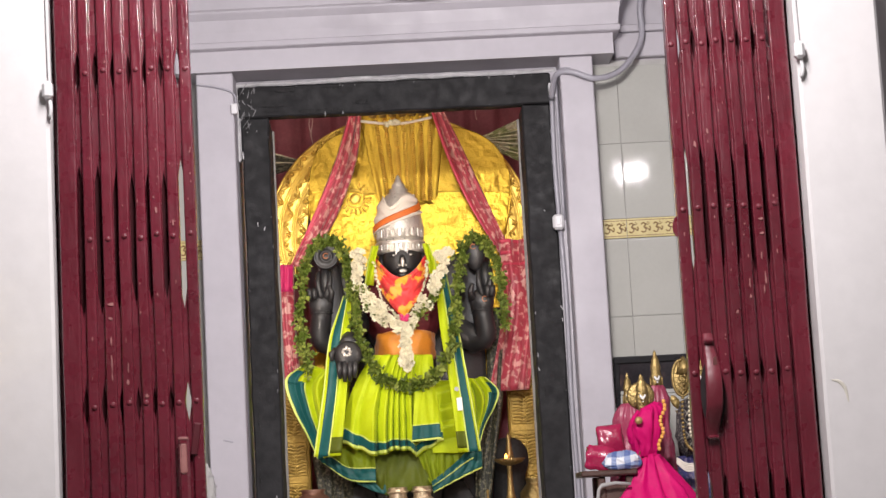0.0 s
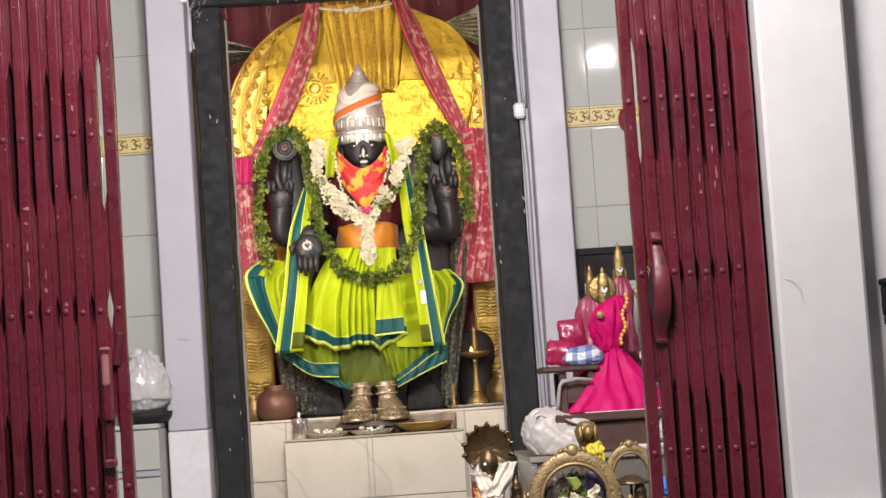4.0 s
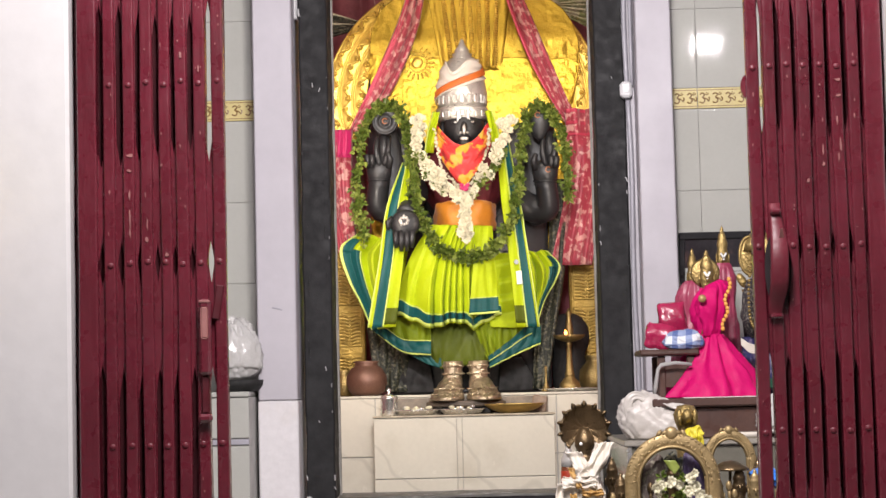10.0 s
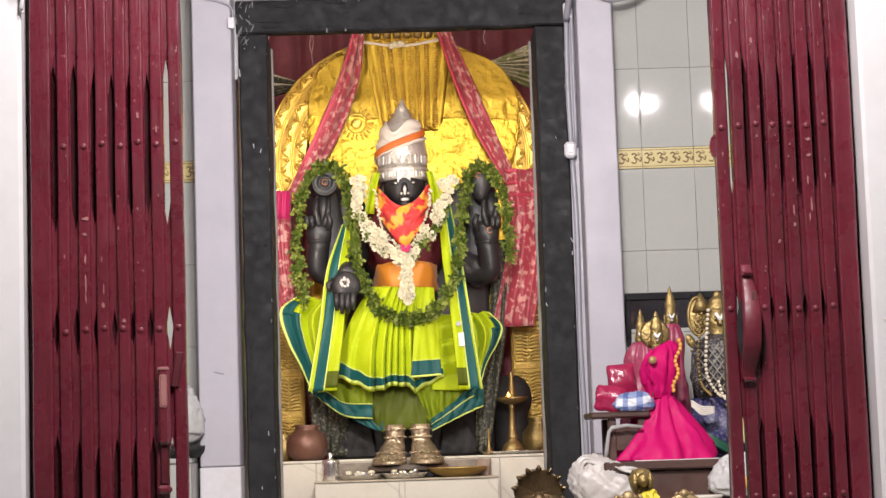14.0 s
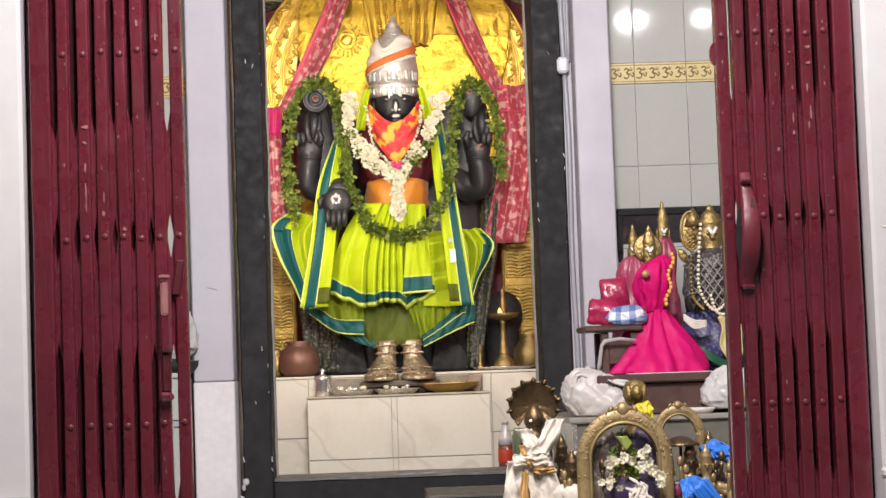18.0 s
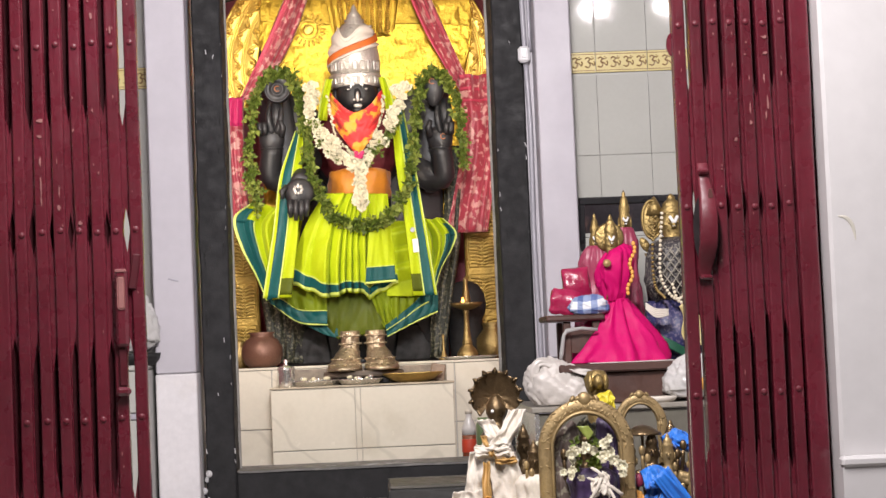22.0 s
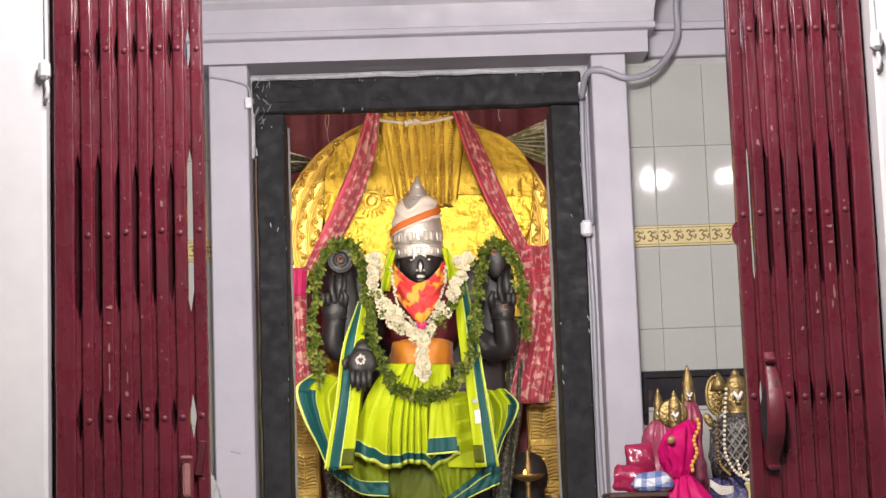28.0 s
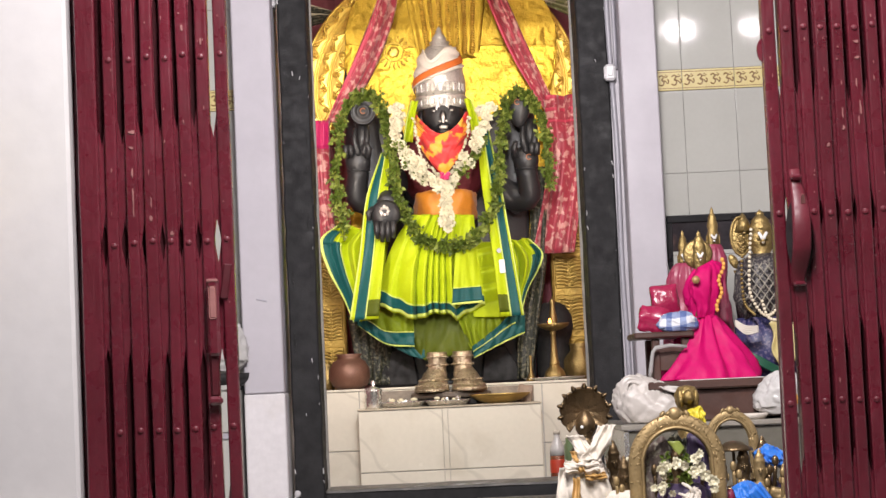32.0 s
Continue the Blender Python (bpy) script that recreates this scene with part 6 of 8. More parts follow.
# ---------------------------------------------------------------- porch: fan, cables, shelf
fan = thing("ceiling_fan", (-0.065, -1.12, 2.2), "dark brown three-bladed ceiling fan hanging in the porch", "fan")
part("rod", tube([(-0.065, -1.12, 2.28), (-0.065, -1.12, 2.46)], 0.012, 10), FAN_DARK, fan)
part("motor", lathe([(0, 2.165), (0.05, 2.167), (0.10, 2.185), (0.11, 2.21), (0.10, 2.245), (0.05, 2.27), (0.03, 2.30), (0, 2.30)], (-0.065, -1.12, 0), 32), FAN_DARK, fan, smooth=True)
part("canopy", lathe([(0.02, 2.40), (0.05, 2.44), (0.055, 2.459), (0, 2.459)], (-0.065, -1.12, 0), 20), FAN_DARK, fan, smooth=True)
for k in range(3):
    a = math.radians(69) + k * 2 * math.pi / 3
    b = box(0.13, 0.475, -0.075, 0.075, -0.002, 0.002, bev=0.0015)
    bmesh.ops.subdivide_edges(b, edges=[e for e in b.edges if e.calc_length() > 0.25], cuts=6)
    for v in b.verts:
        v.co.y *= 0.82 + 0.18 * (v.co.x - 0.13) / 0.3
        v.co.z += v.co.y * 0.15
    part("blade", turned(b, Matrix.Translation((-0.065, -1.12, 2.205)) @ Matrix.Rotation(a, 4, "Z")), FAN_DARK, fan)
    part("blade_arm", turned(box(0.09, 0.24, -0.016, 0.016, -0.003, 0.003, bev=0.001), Matrix.Translation((-0.065, -1.12, 2.212)) @ Matrix.Rotation(a, 4, "Z")), FAN_DARK, fan)
hook = thing("ceiling_hook", (0.90, -0.5, CEIL_Z), "bent wire hook under the porch ceiling", "hook")
part("wire", tube(curve([(0.93, -0.5, 2.459), (0.955, -0.5, 2.33), (0.94, -0.5, 2.28), (0.91, -0.5, 2.275), (0.885, -0.5, 2.30), (0.89, -0.5, 2.36)], 20), 0.004, 6), GREY_PVC, hook, smooth=True)

cable = thing("cable_conduit", (0.6, -0.03, 1.45), "grey flexible conduit looped past the cornice to a white switch box", "cable")
part("upper_run", tube(curve([(1.74, -0.02, 2.385), (1.155, -0.03, 2.375), (0.995, -0.03, 2.36), (0.945, -0.03, 2.27), (0.94, -0.03, 2.13), (0.854, -0.085, 2.008), (0.750, -0.128, 1.967), (0.658, -0.125, 1.998), (0.605, -0.095, 1.992), (0.590, -0.012, 1.925)], 60), 0.0115, 10), GREY_PVC, cable, smooth=True)
part("second_wire", tube(curve([(0.6575, -0.119, 2.011), (0.613, -0.10, 2.006), (0.610, -0.01, 1.95), (0.610, 0.0, 1.47)], 30), 0.006, 8), GREY_PVC, cable, smooth=True)
part("down_run", tube(curve([(0.592, 0.002, 1.93), (0.588, 0.0, 1.68), (0.592, 0.0, 1.47)], 20), 0.009, 8), GREY_PVC, cable, smooth=True)
part("lower_run", tube(curve([(0.594, 0.0, 1.42), (0.600, 0.0, 1.17), (0.596, 0.0, 0.77), (0.602, 0.0, 0.39), (0.60, 0.0, -0.38)], 30), 0.009, 8), GREY_PVC, cable, smooth=True)
sb = part("switch_box", box(0.566, 0.607, -0.035, 0.004, 1.425, 1.482, bev=0.009), PVC, cable, "white plastic switch box")
part("rocker", box(0.578, 0.595, -0.039, -0.034, 1.440, 1.467, bev=0.002), PVC, sb)
part("saddle_clip", box(0.582, 0.612, -0.014, 0.018, 1.93, 1.985, bev=0.003), PVC, cable)
wire = tagged(part("thin_wire", tube(curve([(-0.728, -0.116, 2.019), (-0.65, -0.1165, 2.004), (-0.592, -0.1165, 1.98), (-0.582, -0.115, 1.935)], 16), 0.0035, 6), GREY_PVC, smooth=True), "thin grey wire over the pilaster", "wire")
tagged(part("junction_box", box(-0.6016, -0.577, -0.130, -0.1125, 1.901, 1.940, bev=0.003), PVC), "small white junction box at the frame corner", "junction box")
b = turned(box(-0.018, 0.018, -0.0015, 0.0015, -0.003, 0.003, bev=0.001), Matrix.Translation((-0.658, -0.1125, 0.704)) @ Matrix.Rotation(0.25, 4, "Y"))
tagged(part("wall_nail_mark", b, GREY_PVC), "small grey chip in the pilaster paint", "mark")

# tiled ledge at the west side
ledge = thing("wall_ledge", (-1.1, -0.1, PORCH_Z), "white tiled ledge against the shrine wall", "ledge", kind="structure")
part("core", box(-1.42, -0.742, -0.272, 0.038, PORCH_Z, 0.40), GROUT, ledge)
part("top", box(-1.425, -0.740, -0.29, 0.04, 0.401, 0.418, bev=0.003), TILE, ledge)
for k in range(4):
    x1 = -0.742 - k * 0.2
    for z0, z1 in ((-0.39, -0.07), (-0.066, 0.235), (0.262, 0.398)):
        part("tile", box(x1 - 0.196, x1, -0.281, -0.271, z0, z1, bev=0.0015), TILE, ledge)
    part("band_tile", box(x1 - 0.196, x1, -0.283, -0.271, 0.239, 0.258, bev=0.002), GREY_PVC, ledge)


def crumpled(place, rx, ry, rz, seed, amount=0.25, seg=28):
    b = ball((0, 0, 0), 1, 1, 1, seg, seg // 2)
    for v in b.verts:
        q = v.co * 1.7 + Vector((seed, seed * 0.3, 0))
        n = 1 + amount * noise.noise(q) + amount * 0.7 * abs(noise.noise(q * 2.6)) - amount * 0.3 + 0.3 * amount * noise.noise(q * 6)
        v.co = Vector((v.co.x * rx * n, v.co.y * ry * n, max(v.co.z, -0.8) * rz * (n if v.co.z > -0.5 else 1)))
        v.co += Vector(place)
    return b


def wrapped(place, prof, seed, fold=0.16, sy=0.75, lean=(0.0, 0.0), shear=0.0, crease=0.010, freq=1.0):
    """A cloth wound round a body: rows (radius, height), folds that open downwards and fine creases; returns f(u, v), u = 0.5 to the front."""
    rows = curve([(r, 0, z) for r, z in prof], 40)

    def f(u, v):
        k = min(int(v * 40), 39)
        p = rows[k].lerp(rows[k + 1], v * 40 - k)
        r, z = p.x, p.z
        a = math.pi * (2 * u + 0.5)
        ca, sa = math.cos(a), math.sin(a)
        d = 1 + fold * noise.noise(Vector((ca * 2.6 * freq + seed, sa * 2.6 * freq, z * 2.5))) + fold * 0.9 * ridge(Vector((ca * 3.4 * freq + seed, sa * 3.4 * freq + z * 6, z * 4)))
        r = r * d + crease * ridge(Vector((ca * 2.2 + z * 16, sa * 2.2 - seed, z * 22)))
        return Vector(place) + Vector((r * ca + lean[0] * z, r * sa * sy + lean[1] * z, z + shear * r * ca * min(1, z * 10)))

    return f


def over(f, u0, v0, u1, v1, width, off=0.008):
    """A rolled fold lying aslant on the cloth f."""
    def g(s, w):
        p = f(lerp(u0, u1, s), max(0, min(1, lerp(v0, v1, s) + (w - 0.5) * width)))
        return p + Vector((0, -off - 0.006 * math.sin(math.pi * w) + 0.006 * ridge(Vector((s * 3, w * 4, u0 * 30))), 0))

    return g


def rag(place, w, h, seed, depth=0.03, freq=1.0):
    """A small crumpled cloth hanging over something; w wide, h high."""
    def f(u, v):
        q = Vector((u * 2.4 * freq, v * 1.6 * freq, seed))
        x = (u - 0.5) * w * (1 - 0.25 * v) + 0.12 * w * noise.noise(q * 1.4)
        z = -h * v - 0.35 * h * (2 * u - 1) ** 2 + 0.18 * h * noise.noise(q * 1.7 + Vector((9, 0, 0)))
        return Vector(place) + Vector((x, -depth * math.sin(v * 2.2) + depth * 0.9 * ridge(q * 1.6) + depth * 0.5 * noise.noise(q * 3), z))

    return sheet(f, 26, 20, 0.003)


def soft_bag(place, rx, ry, rz, seed):
    """A thin plastic bag: broad folds that run up to its mouth, flat under."""
    b = ball((0, 0, 0), 1, 1, 1, 80, 44)
    for v in b.verts:
        q = v.co.copy()
        a = math.atan2(q.y, q.x)
        n = 1 + 0.22 * noise.noise(q * 1.1 + Vector((seed, 0, 0))) + 0.16 * ridge(Vector((math.cos(a) * 2.0 + seed, math.sin(a) * 2.0, q.z * 0.9))) + 0.14 * ridge(Vector((q.x * 2.6, q.y * 2.6 + seed, q.z * 1.6 + q.x))) + 0.16 * ridge(Vector((q.x * 4 + q.z * 3, q.y * 4, q.z * 2.5 + seed))) + 0.13 * ridge(Vector((q.x * 7 - q.z * 5, q.y * 7, q.z * 6))) + 0.05 * ridge(Vector((q.x * 16 + q.z * 9, q.y * 16, q.z * 13)))
        z = max(q.z, -0.75)
        v.co = Vector((q.x * rx * n, q.y * ry * n, z * rz * (n if z > -0.4 else 1))) + Vector(place)
    return b


bagl = thing("plastic_bag", (-0.80, -0.12, 0.418), "crumpled clear plastic bag on the tiled ledge", "bag", "plastic bags")
part("bag", soft_bag((-0.80, -0.12, 0.545), 0.075, 0.07, 0.105, 3), CLEAR_BAG, bagl, smooth=True)
part("bag_neck", crumpled((-0.82, -0.12, 0.65), 0.03, 0.03, 0.03, 9, 0.35, 40), CLEAR_BAG, bagl, smooth=True)
vessel("iron_pan", [(0, 0), (0.06, 0), (0.078, 0.02), (0.082, 0.04), (0.075, 0.04), (0, 0.03)], (-0.79, -0.12, 0.4185), DARK, "black iron pan under the plastic bag", "pan")

# ---------------------------------------------------------------- side statue by the west pier
tagged(part("pedestal", box(-1.16, -0.80, -3.66, -3.405, FLOOR_Z, 0.10, bev=0.01), GREY_STONE), "grey stone pedestal beside the gate pier", "pedestal")
bm = lathe([(0.0, 0.10), (0.135, 0.10), (0.15, 0.20), (0.155, 0.36), (0.15, 0.44), (0.115, 0.50), (0.12, 0.56), (0.08, 0.62), (0.0, 0.66)], (-0.955, -3.52, 0), 28, sy=0.6)
ball((-0.83, -3.52, 0.50), 0.03, 0.05, 0.07, 12, 8, bm)
tagged(part("small_statue", bm, IDOL, smooth=True), "black stone statue with a gold plated hood on a pedestal", "statue")
hood = thing("gold_hood", (-0.955, -3.49, 0.62), "embossed gold plate hood behind the black statue", "hood")
part("plate", turned(lathe([(0, -0.01), (0.10, -0.008), (0.135, 0.0), (0.148, 0.012), (0.14, 0.02), (0.0, 0.02)], seg=36, sy=1.3), Matrix.Translation((-0.955, -3.49, 0.735)) @ Matrix.Rotation(math.pi / 2, 4, "X")), GOLD, hood, smooth=True)
for k in range(7):
    a = math.radians(-50 + k * 46)
    part("lobe", ball((-0.955 + 0.105 * math.cos(a), -3.52, 0.735 + 0.14 * math.sin(a)), 0.036, 0.018, 0.034, 12, 8), GOLD, hood, smooth=True)
part("tail", tube(curve([(-0.845, -3.515, 0.66), (-0.838, -3.52, 0.61), (-0.822, -3.52, 0.55)], 10), [0.02, 0.018, 0.016, 0.014, 0.012, 0.011, 0.010, 0.009, 0.008, 0.007, 0.006], 8), GOLD, hood, smooth=True)

# ---------------------------------------------------------------- east side: tables and offerings
table = thing("display_table", (0.9, -0.75, PORCH_Z), "grey glass-sided display table beside the shrine door", "table")
GLASS_GREY = mat("grey_green_glass_panel", (0.17, 0.16, 0.13), 0.15, var=0.25, scale=5)
part("top", box(0.465, 1.45, -1.06, -0.30, 0.228, 0.244, bev=0.003), mat("grey_steel_table_top", (0.39, 0.36, 0.31), 0.35, metal=0.4, var=0.2, scale=9), table)
part("front_panel", box(0.48, 1.44, -1.045, -1.035, PORCH_Z + 0.02, 0.226), GLASS_GREY, table)
part("side_panel", box(0.475, 0.485, -1.03, -0.32, PORCH_Z + 0.02, 0.226), GLASS_GREY, table)
for x in (0.474, 1.43):
    for y in (-1.052, -0.33):
        part("leg", box(x, x + 0.014, y, y + 0.014, PORCH_Z, 0.227), STEEL, table)
pedw = thing("wooden_pedestal", (0.9, -0.7, 0.245), "dark brown wooden pedestal table under the dressed statues", "pedestal")
part("board", box(0.560, 1.40, -0.98, -0.40, 0.340, 0.366, bev=0.005), WOOD, pedw)
part("apron", box(0.590, 1.38, -0.955, -0.42, 0.246, 0.338, bev=0.003), WOOD, pedw)
stool = thing("wooden_stool", (0.62, -0.62, 0.366), "small dark wooden stool with a pale cloth edge", "stool")
part("seat", box(0.535, 0.715, -0.90, -0.66, 0.497, 0.516, bev=0.005), WOOD, stool)
for x in (0.60, 0.69):
    for y in (-0.87, -0.69):
        part("leg", box(x - 0.012, x + 0.012, y - 0.012, y + 0.012, 0.366, 0.496, bev=0.003), WOOD, stool)
part("rail", box(0.612, 0.678, -0.876, -0.864, 0.40, 0.47), WOOD, stool)
STRAP = mat("grey_white_strap", (0.33, 0.32, 0.31), 0.6, var=0.2, scale=30)
tagged(part("pale_strap", tube([(0.572, -0.91, 0.372), (0.577, -0.91, 0.40), (0.586, -0.91, 0.455), (0.596, -0.91, 0.468), (0.64, -0.91, 0.474), (0.69, -0.91, 0.468)], [0.004, 0.007, 0.0055, 0.007, 0.0055, 0.005], 8, 0.5), STRAP, smooth=True), "grey-white strap hung round the stool", "strap")
FOIL = mat("glossy_magenta_foil", (0.36, 0.016, 0.07), 0.22, var=0.3, scale=14, bump=0.5, bscale=30)
for place, dx, dz, rot in (((0.607, -0.80, 0.557), 0.045, 0.038, 0.15), ((0.655, -0.72, 0.61), 0.042, 0.055, -0.1)):
    pk = thing("foil_packet", (place[0], place[1], 0.517), "glossy magenta foil packet on the wooden stool", "packet", "foil packets")
    b = box(-dx, dx, -0.018, 0.018, -dz, dz, bev=0.006)
    bmesh.ops.subdivide_edges(b, edges=b.edges[:], cuts=5, use_grid_fill=True)
    for v in b.verts:
        q = v.co * 40 + Vector((place[0] * 90, 0, 0))
        v.co += Vector((noise.noise(q), noise.noise(q + Vector((5, 0, 0))), noise.noise(q + Vector((0, 5, 0))))) * 0.007
        v.co.y *= 1.35 - 0.9 * abs(v.co.z) / dz
    part("wrapper", turned(b, Matrix.Translation(place) @ Matrix.Rotation(rot, 4, "Y")), FOIL, pk, smooth=True)
CHECK = mat("blue_white_check_cloth", (0.62, 0.63, 0.66), 0.6, var=0.1, scale=12)
nt = CHECK.node_tree
old = nt.nodes["Principled BSDF"].inputs["Base Color"].links[0].from_socket
for axis in ("X", "Z"):
    wave, mx, tc = nt.nodes.new("ShaderNodeTexWave"), nt.nodes.new("ShaderNodeMix"), nt.nodes.new("ShaderNodeTexCoord")
    wave.bands_direction, mx.data_type, mx.blend_type = axis, "RGBA", "MULTIPLY"
    wave.inputs["Scale"].default_value, wave.inputs["Distortion"].default_value = 8, 3.5
    gt = nt.nodes.new("ShaderNodeMath")
    gt.operation = "GREATER_THAN"
    gt.inputs[1].default_value = 0.6
    nt.links.new(tc.outputs["Object"], wave.inputs["Vector"])
    nt.links.new(wave.outputs["Fac"], gt.inputs[0])
    nt.links.new(gt.outputs[0], mx.inputs[0])
    nt.links.new(old, mx.inputs[6])
    mx.inputs[7].default_value = (0.36, 0.44, 0.66, 1)
    old = mx.outputs[2]
nt.links.new(old, nt.nodes["Principled BSDF"].inputs["Base Color"])
tagged(part("folded_cloth", soft_bag((0.670, -0.88, 0.539), 0.052, 0.026, 0.030, 5), CHECK, smooth=True), "folded blue and white checked cloth on the stool", "cloth")


def dressed(place, prof, material, waves=9, amp=0.06, lean=0.0, seg=64):
    b = lathe(prof, (0, 0, 0), seg, sy=0.7, wave=lambda a, z: 1 + amp * math.sin(a * waves + 2.2 * math.sin(z * 30)) + 0.4 * amp * math.sin(a * 17 + z * 20))
    for v in b.verts:
        q = v.co * 22 + Vector(place) * 7
        d = 0.010 * noise.noise(q) + 0.005 * noise.noise(q * 2.2)
        v.co += Vector((v.co.x, v.co.y, 0)).normalized() * d if abs(v.co.z) > 0.003 else Vector()
        v.co.x += lean * v.co.z
    return turned(b, Matrix.Translation(place))


def statuette(name, place, h, label, material, group="", slim=0.5, arms=0):
    """A plain small figure: base, body, head and crown, h metres high."""
    b = lathe([(0, 0), (0.26, 0), (0.26, 0.06), (0.17, 0.12), (0.19, 0.35), (0.13, 0.52), (0.20, 0.64), (0.10, 0.71), (0.075, 0.73), (0.115, 0.78), (0.12, 0.83), (0.098, 0.865), (0.112, 0.88), (0.108, 0.90), (0.082, 0.92), (0.085, 0.932), (0.052, 0.955), (0.035, 0.962), (0.04, 0.975), (0.015, 0.99), (0, 1.0)], (0, 0, 0), 20, sy=0.7)
    ball((0, -0.085, 0.805), 0.03, 0.03, 0.03, 8, 6, b)
    for s in (-1, 1):
        ball((s * 0.04, -0.082, 0.822), 0.016, 0.014, 0.012, 6, 5, b)
        ball((s * 0.125, 0.0, 0.80), 0.02, 0.03, 0.035, 6, 5, b)
        for k in range(arms):
            up = 0.30 + 0.14 * k
            tube(curve([(s * 0.17, -0.02, 0.63), (s * (0.36 + 0.08 * k), -0.06, 0.58 + 0.05 * k), (s * (0.40 + 0.10 * k), -0.12, 0.60 + up * 0.5)], 8), [0.05, 0.05, 0.045, 0.042, 0.04, 0.038, 0.036, 0.034, 0.03], 7, bm=b)
            ball((s * (0.40 + 0.10 * k), -0.12, 0.64 + up * 0.5), 0.06, 0.04, 0.045, 8, 6, b)
    bmesh.ops.scale(b, vec=(h * slim, h * slim, h), verts=b.verts)
    return tagged(part(name, turned(b, Matrix.Translation(place)), material, smooth=True), label, "statue", group)


def paste_strokes(x, y, z, s):
    """Two slanting strokes of white paste and a bar below them."""
    b = tube([(x - 0.9 * s, y, z + s), (x - 0.35 * s, y - 0.002, z + 0.1 * s), (x - 0.15 * s, y - 0.003, z - 0.5 * s)], [0.30 * s, 0.36 * s, 0.28 * s], 8, 0.5)
    tube([(x + 0.9 * s, y, z + s), (x + 0.35 * s, y - 0.002, z + 0.1 * s), (x + 0.15 * s, y - 0.003, z - 0.5 * s)], [0.30 * s, 0.36 * s, 0.28 * s], 8, 0.5, bm=b)
    ball((x, y - 0.001, z - 1.1 * s), 0.4 * s, 0.003, 0.3 * s, 8, 6, b)
    return b


# pink draped statue
statuette("small_statue", (0.752, -0.84, 0.367), 0.455, "small brass statue draped in hot pink silk", BRASS, "small dressed statues", 0.40)
pd = thing("pink_drape", (0.752, -0.84, 0.37), "hot pink silk tied round a small statue", "drape")
fs = wrapped((0.752, -0.84, 0.3685), [(0.116, 0), (0.110, 0.02), (0.086, 0.07), (0.058, 0.125), (0.036, 0.17), (0.023, 0.192)], 4, 0.75, 0.75, (0.045, 0), 0.0, 0.008, 0.75)
part("skirt", sheet(fs, 96, 30, 0.003), HOT_PINK, pd, smooth=True)
fb = wrapped((0.755, -0.838, 0.552), [(0.024, 0), (0.034, 0.03), (0.046, 0.08), (0.050, 0.115), (0.042, 0.145), (0.022, 0.165)], 9, 0.40, 0.85, (0.045, 0), 0.45, 0.014, 0.7)
part("bodice", sheet(fb, 72, 26, 0.003), HOT_PINK, pd, smooth=True)
part("waist_tie", turned(lathe([(0.024, -0.008), (0.032, 0), (0.024, 0.008)], seg=24, sy=0.8), Matrix.Translation((0.760, -0.84, 0.556))), HOT_PINK, pd, smooth=True)
halo = tagged(part("brass_halo", turned(lathe([(0.0, 0), (0.040, 0), (0.046, 0.004), (0.040, 0.008), (0, 0.008)], seg=28), Matrix.Translation((0.752, -0.80, 0.752)) @ Matrix.Rotation(math.pi / 2, 4, "X")), BRASS, smooth=True), "round brass halo behind the small statue's head", "halo")
tagged(part("white_face_mark", paste_strokes(0.752, -0.857, 0.742, 0.010), WHITE_PAINT, smooth=True), "white sandal paste mark on the small statue", "mark", "face marks")
tagged(part("pendant", turned(lathe([(0, 0), (0.012, 0), (0.012, 0.003), (0, 0.003)], seg=16), Matrix.Translation((0.728, -0.906, 0.668)) @ Matrix.Rotation(math.pi / 2, 4, "X")), mat("dull_gilt_coin", (0.42, 0.26, 0.11), 0.45, metal=0.3, var=0.3, scale=60), smooth=True), "round copper pendant on the pink drape", "pendant")
mg = thing("marigold_string", (0.80, -0.89, 0.65), "orange marigold string hanging down the pink drape", "garland")
for k in range(13):
    v = k / 12
    part("marigold", ball((0.812 - 0.02 * v + 0.006 * math.sin(k), -0.90, 0.725 - 0.15 * v), 0.0062, 0.006, 0.0075, 8, 6), SAFFRON, mg, smooth=True)
# two rose pink statues behind
for x, y, z0, h, w in ((0.747, -0.50, 0.367, 0.485, 0.062), (0.852, -0.46, 0.367, 0.56, 0.048)):
    statuette("small_statue", (x, y, z0), h, "small brass statue in a rose pink dress", BRASS, "small dressed statues", 0.29)
    pr = tagged(part("rose_dress", sheet(wrapped((x, y - 0.005, z0 + 0.001), [(w * 1.0, 0), (w * 0.9, h * 0.25), (w * 0.70, h * 0.45), (w * 0.66, h * 0.56), (w * 0.72, h * 0.66), (w * 0.55, h * 0.74), (w * 0.32, h * 0.775)], x * 30, 0.45, 0.7), 64, 30, 0.003), DUSTY_PINK, smooth=True), "rose pink patterned dress on a small statue", "dress", "rose dresses")
    tagged(part("white_face_mark", paste_strokes(x, y - 0.043 * h - 0.001, z0 + h * 0.815, 0.010), WHITE_PAINT, smooth=True), "white sandal paste mark on the small statue", "mark", "face marks")
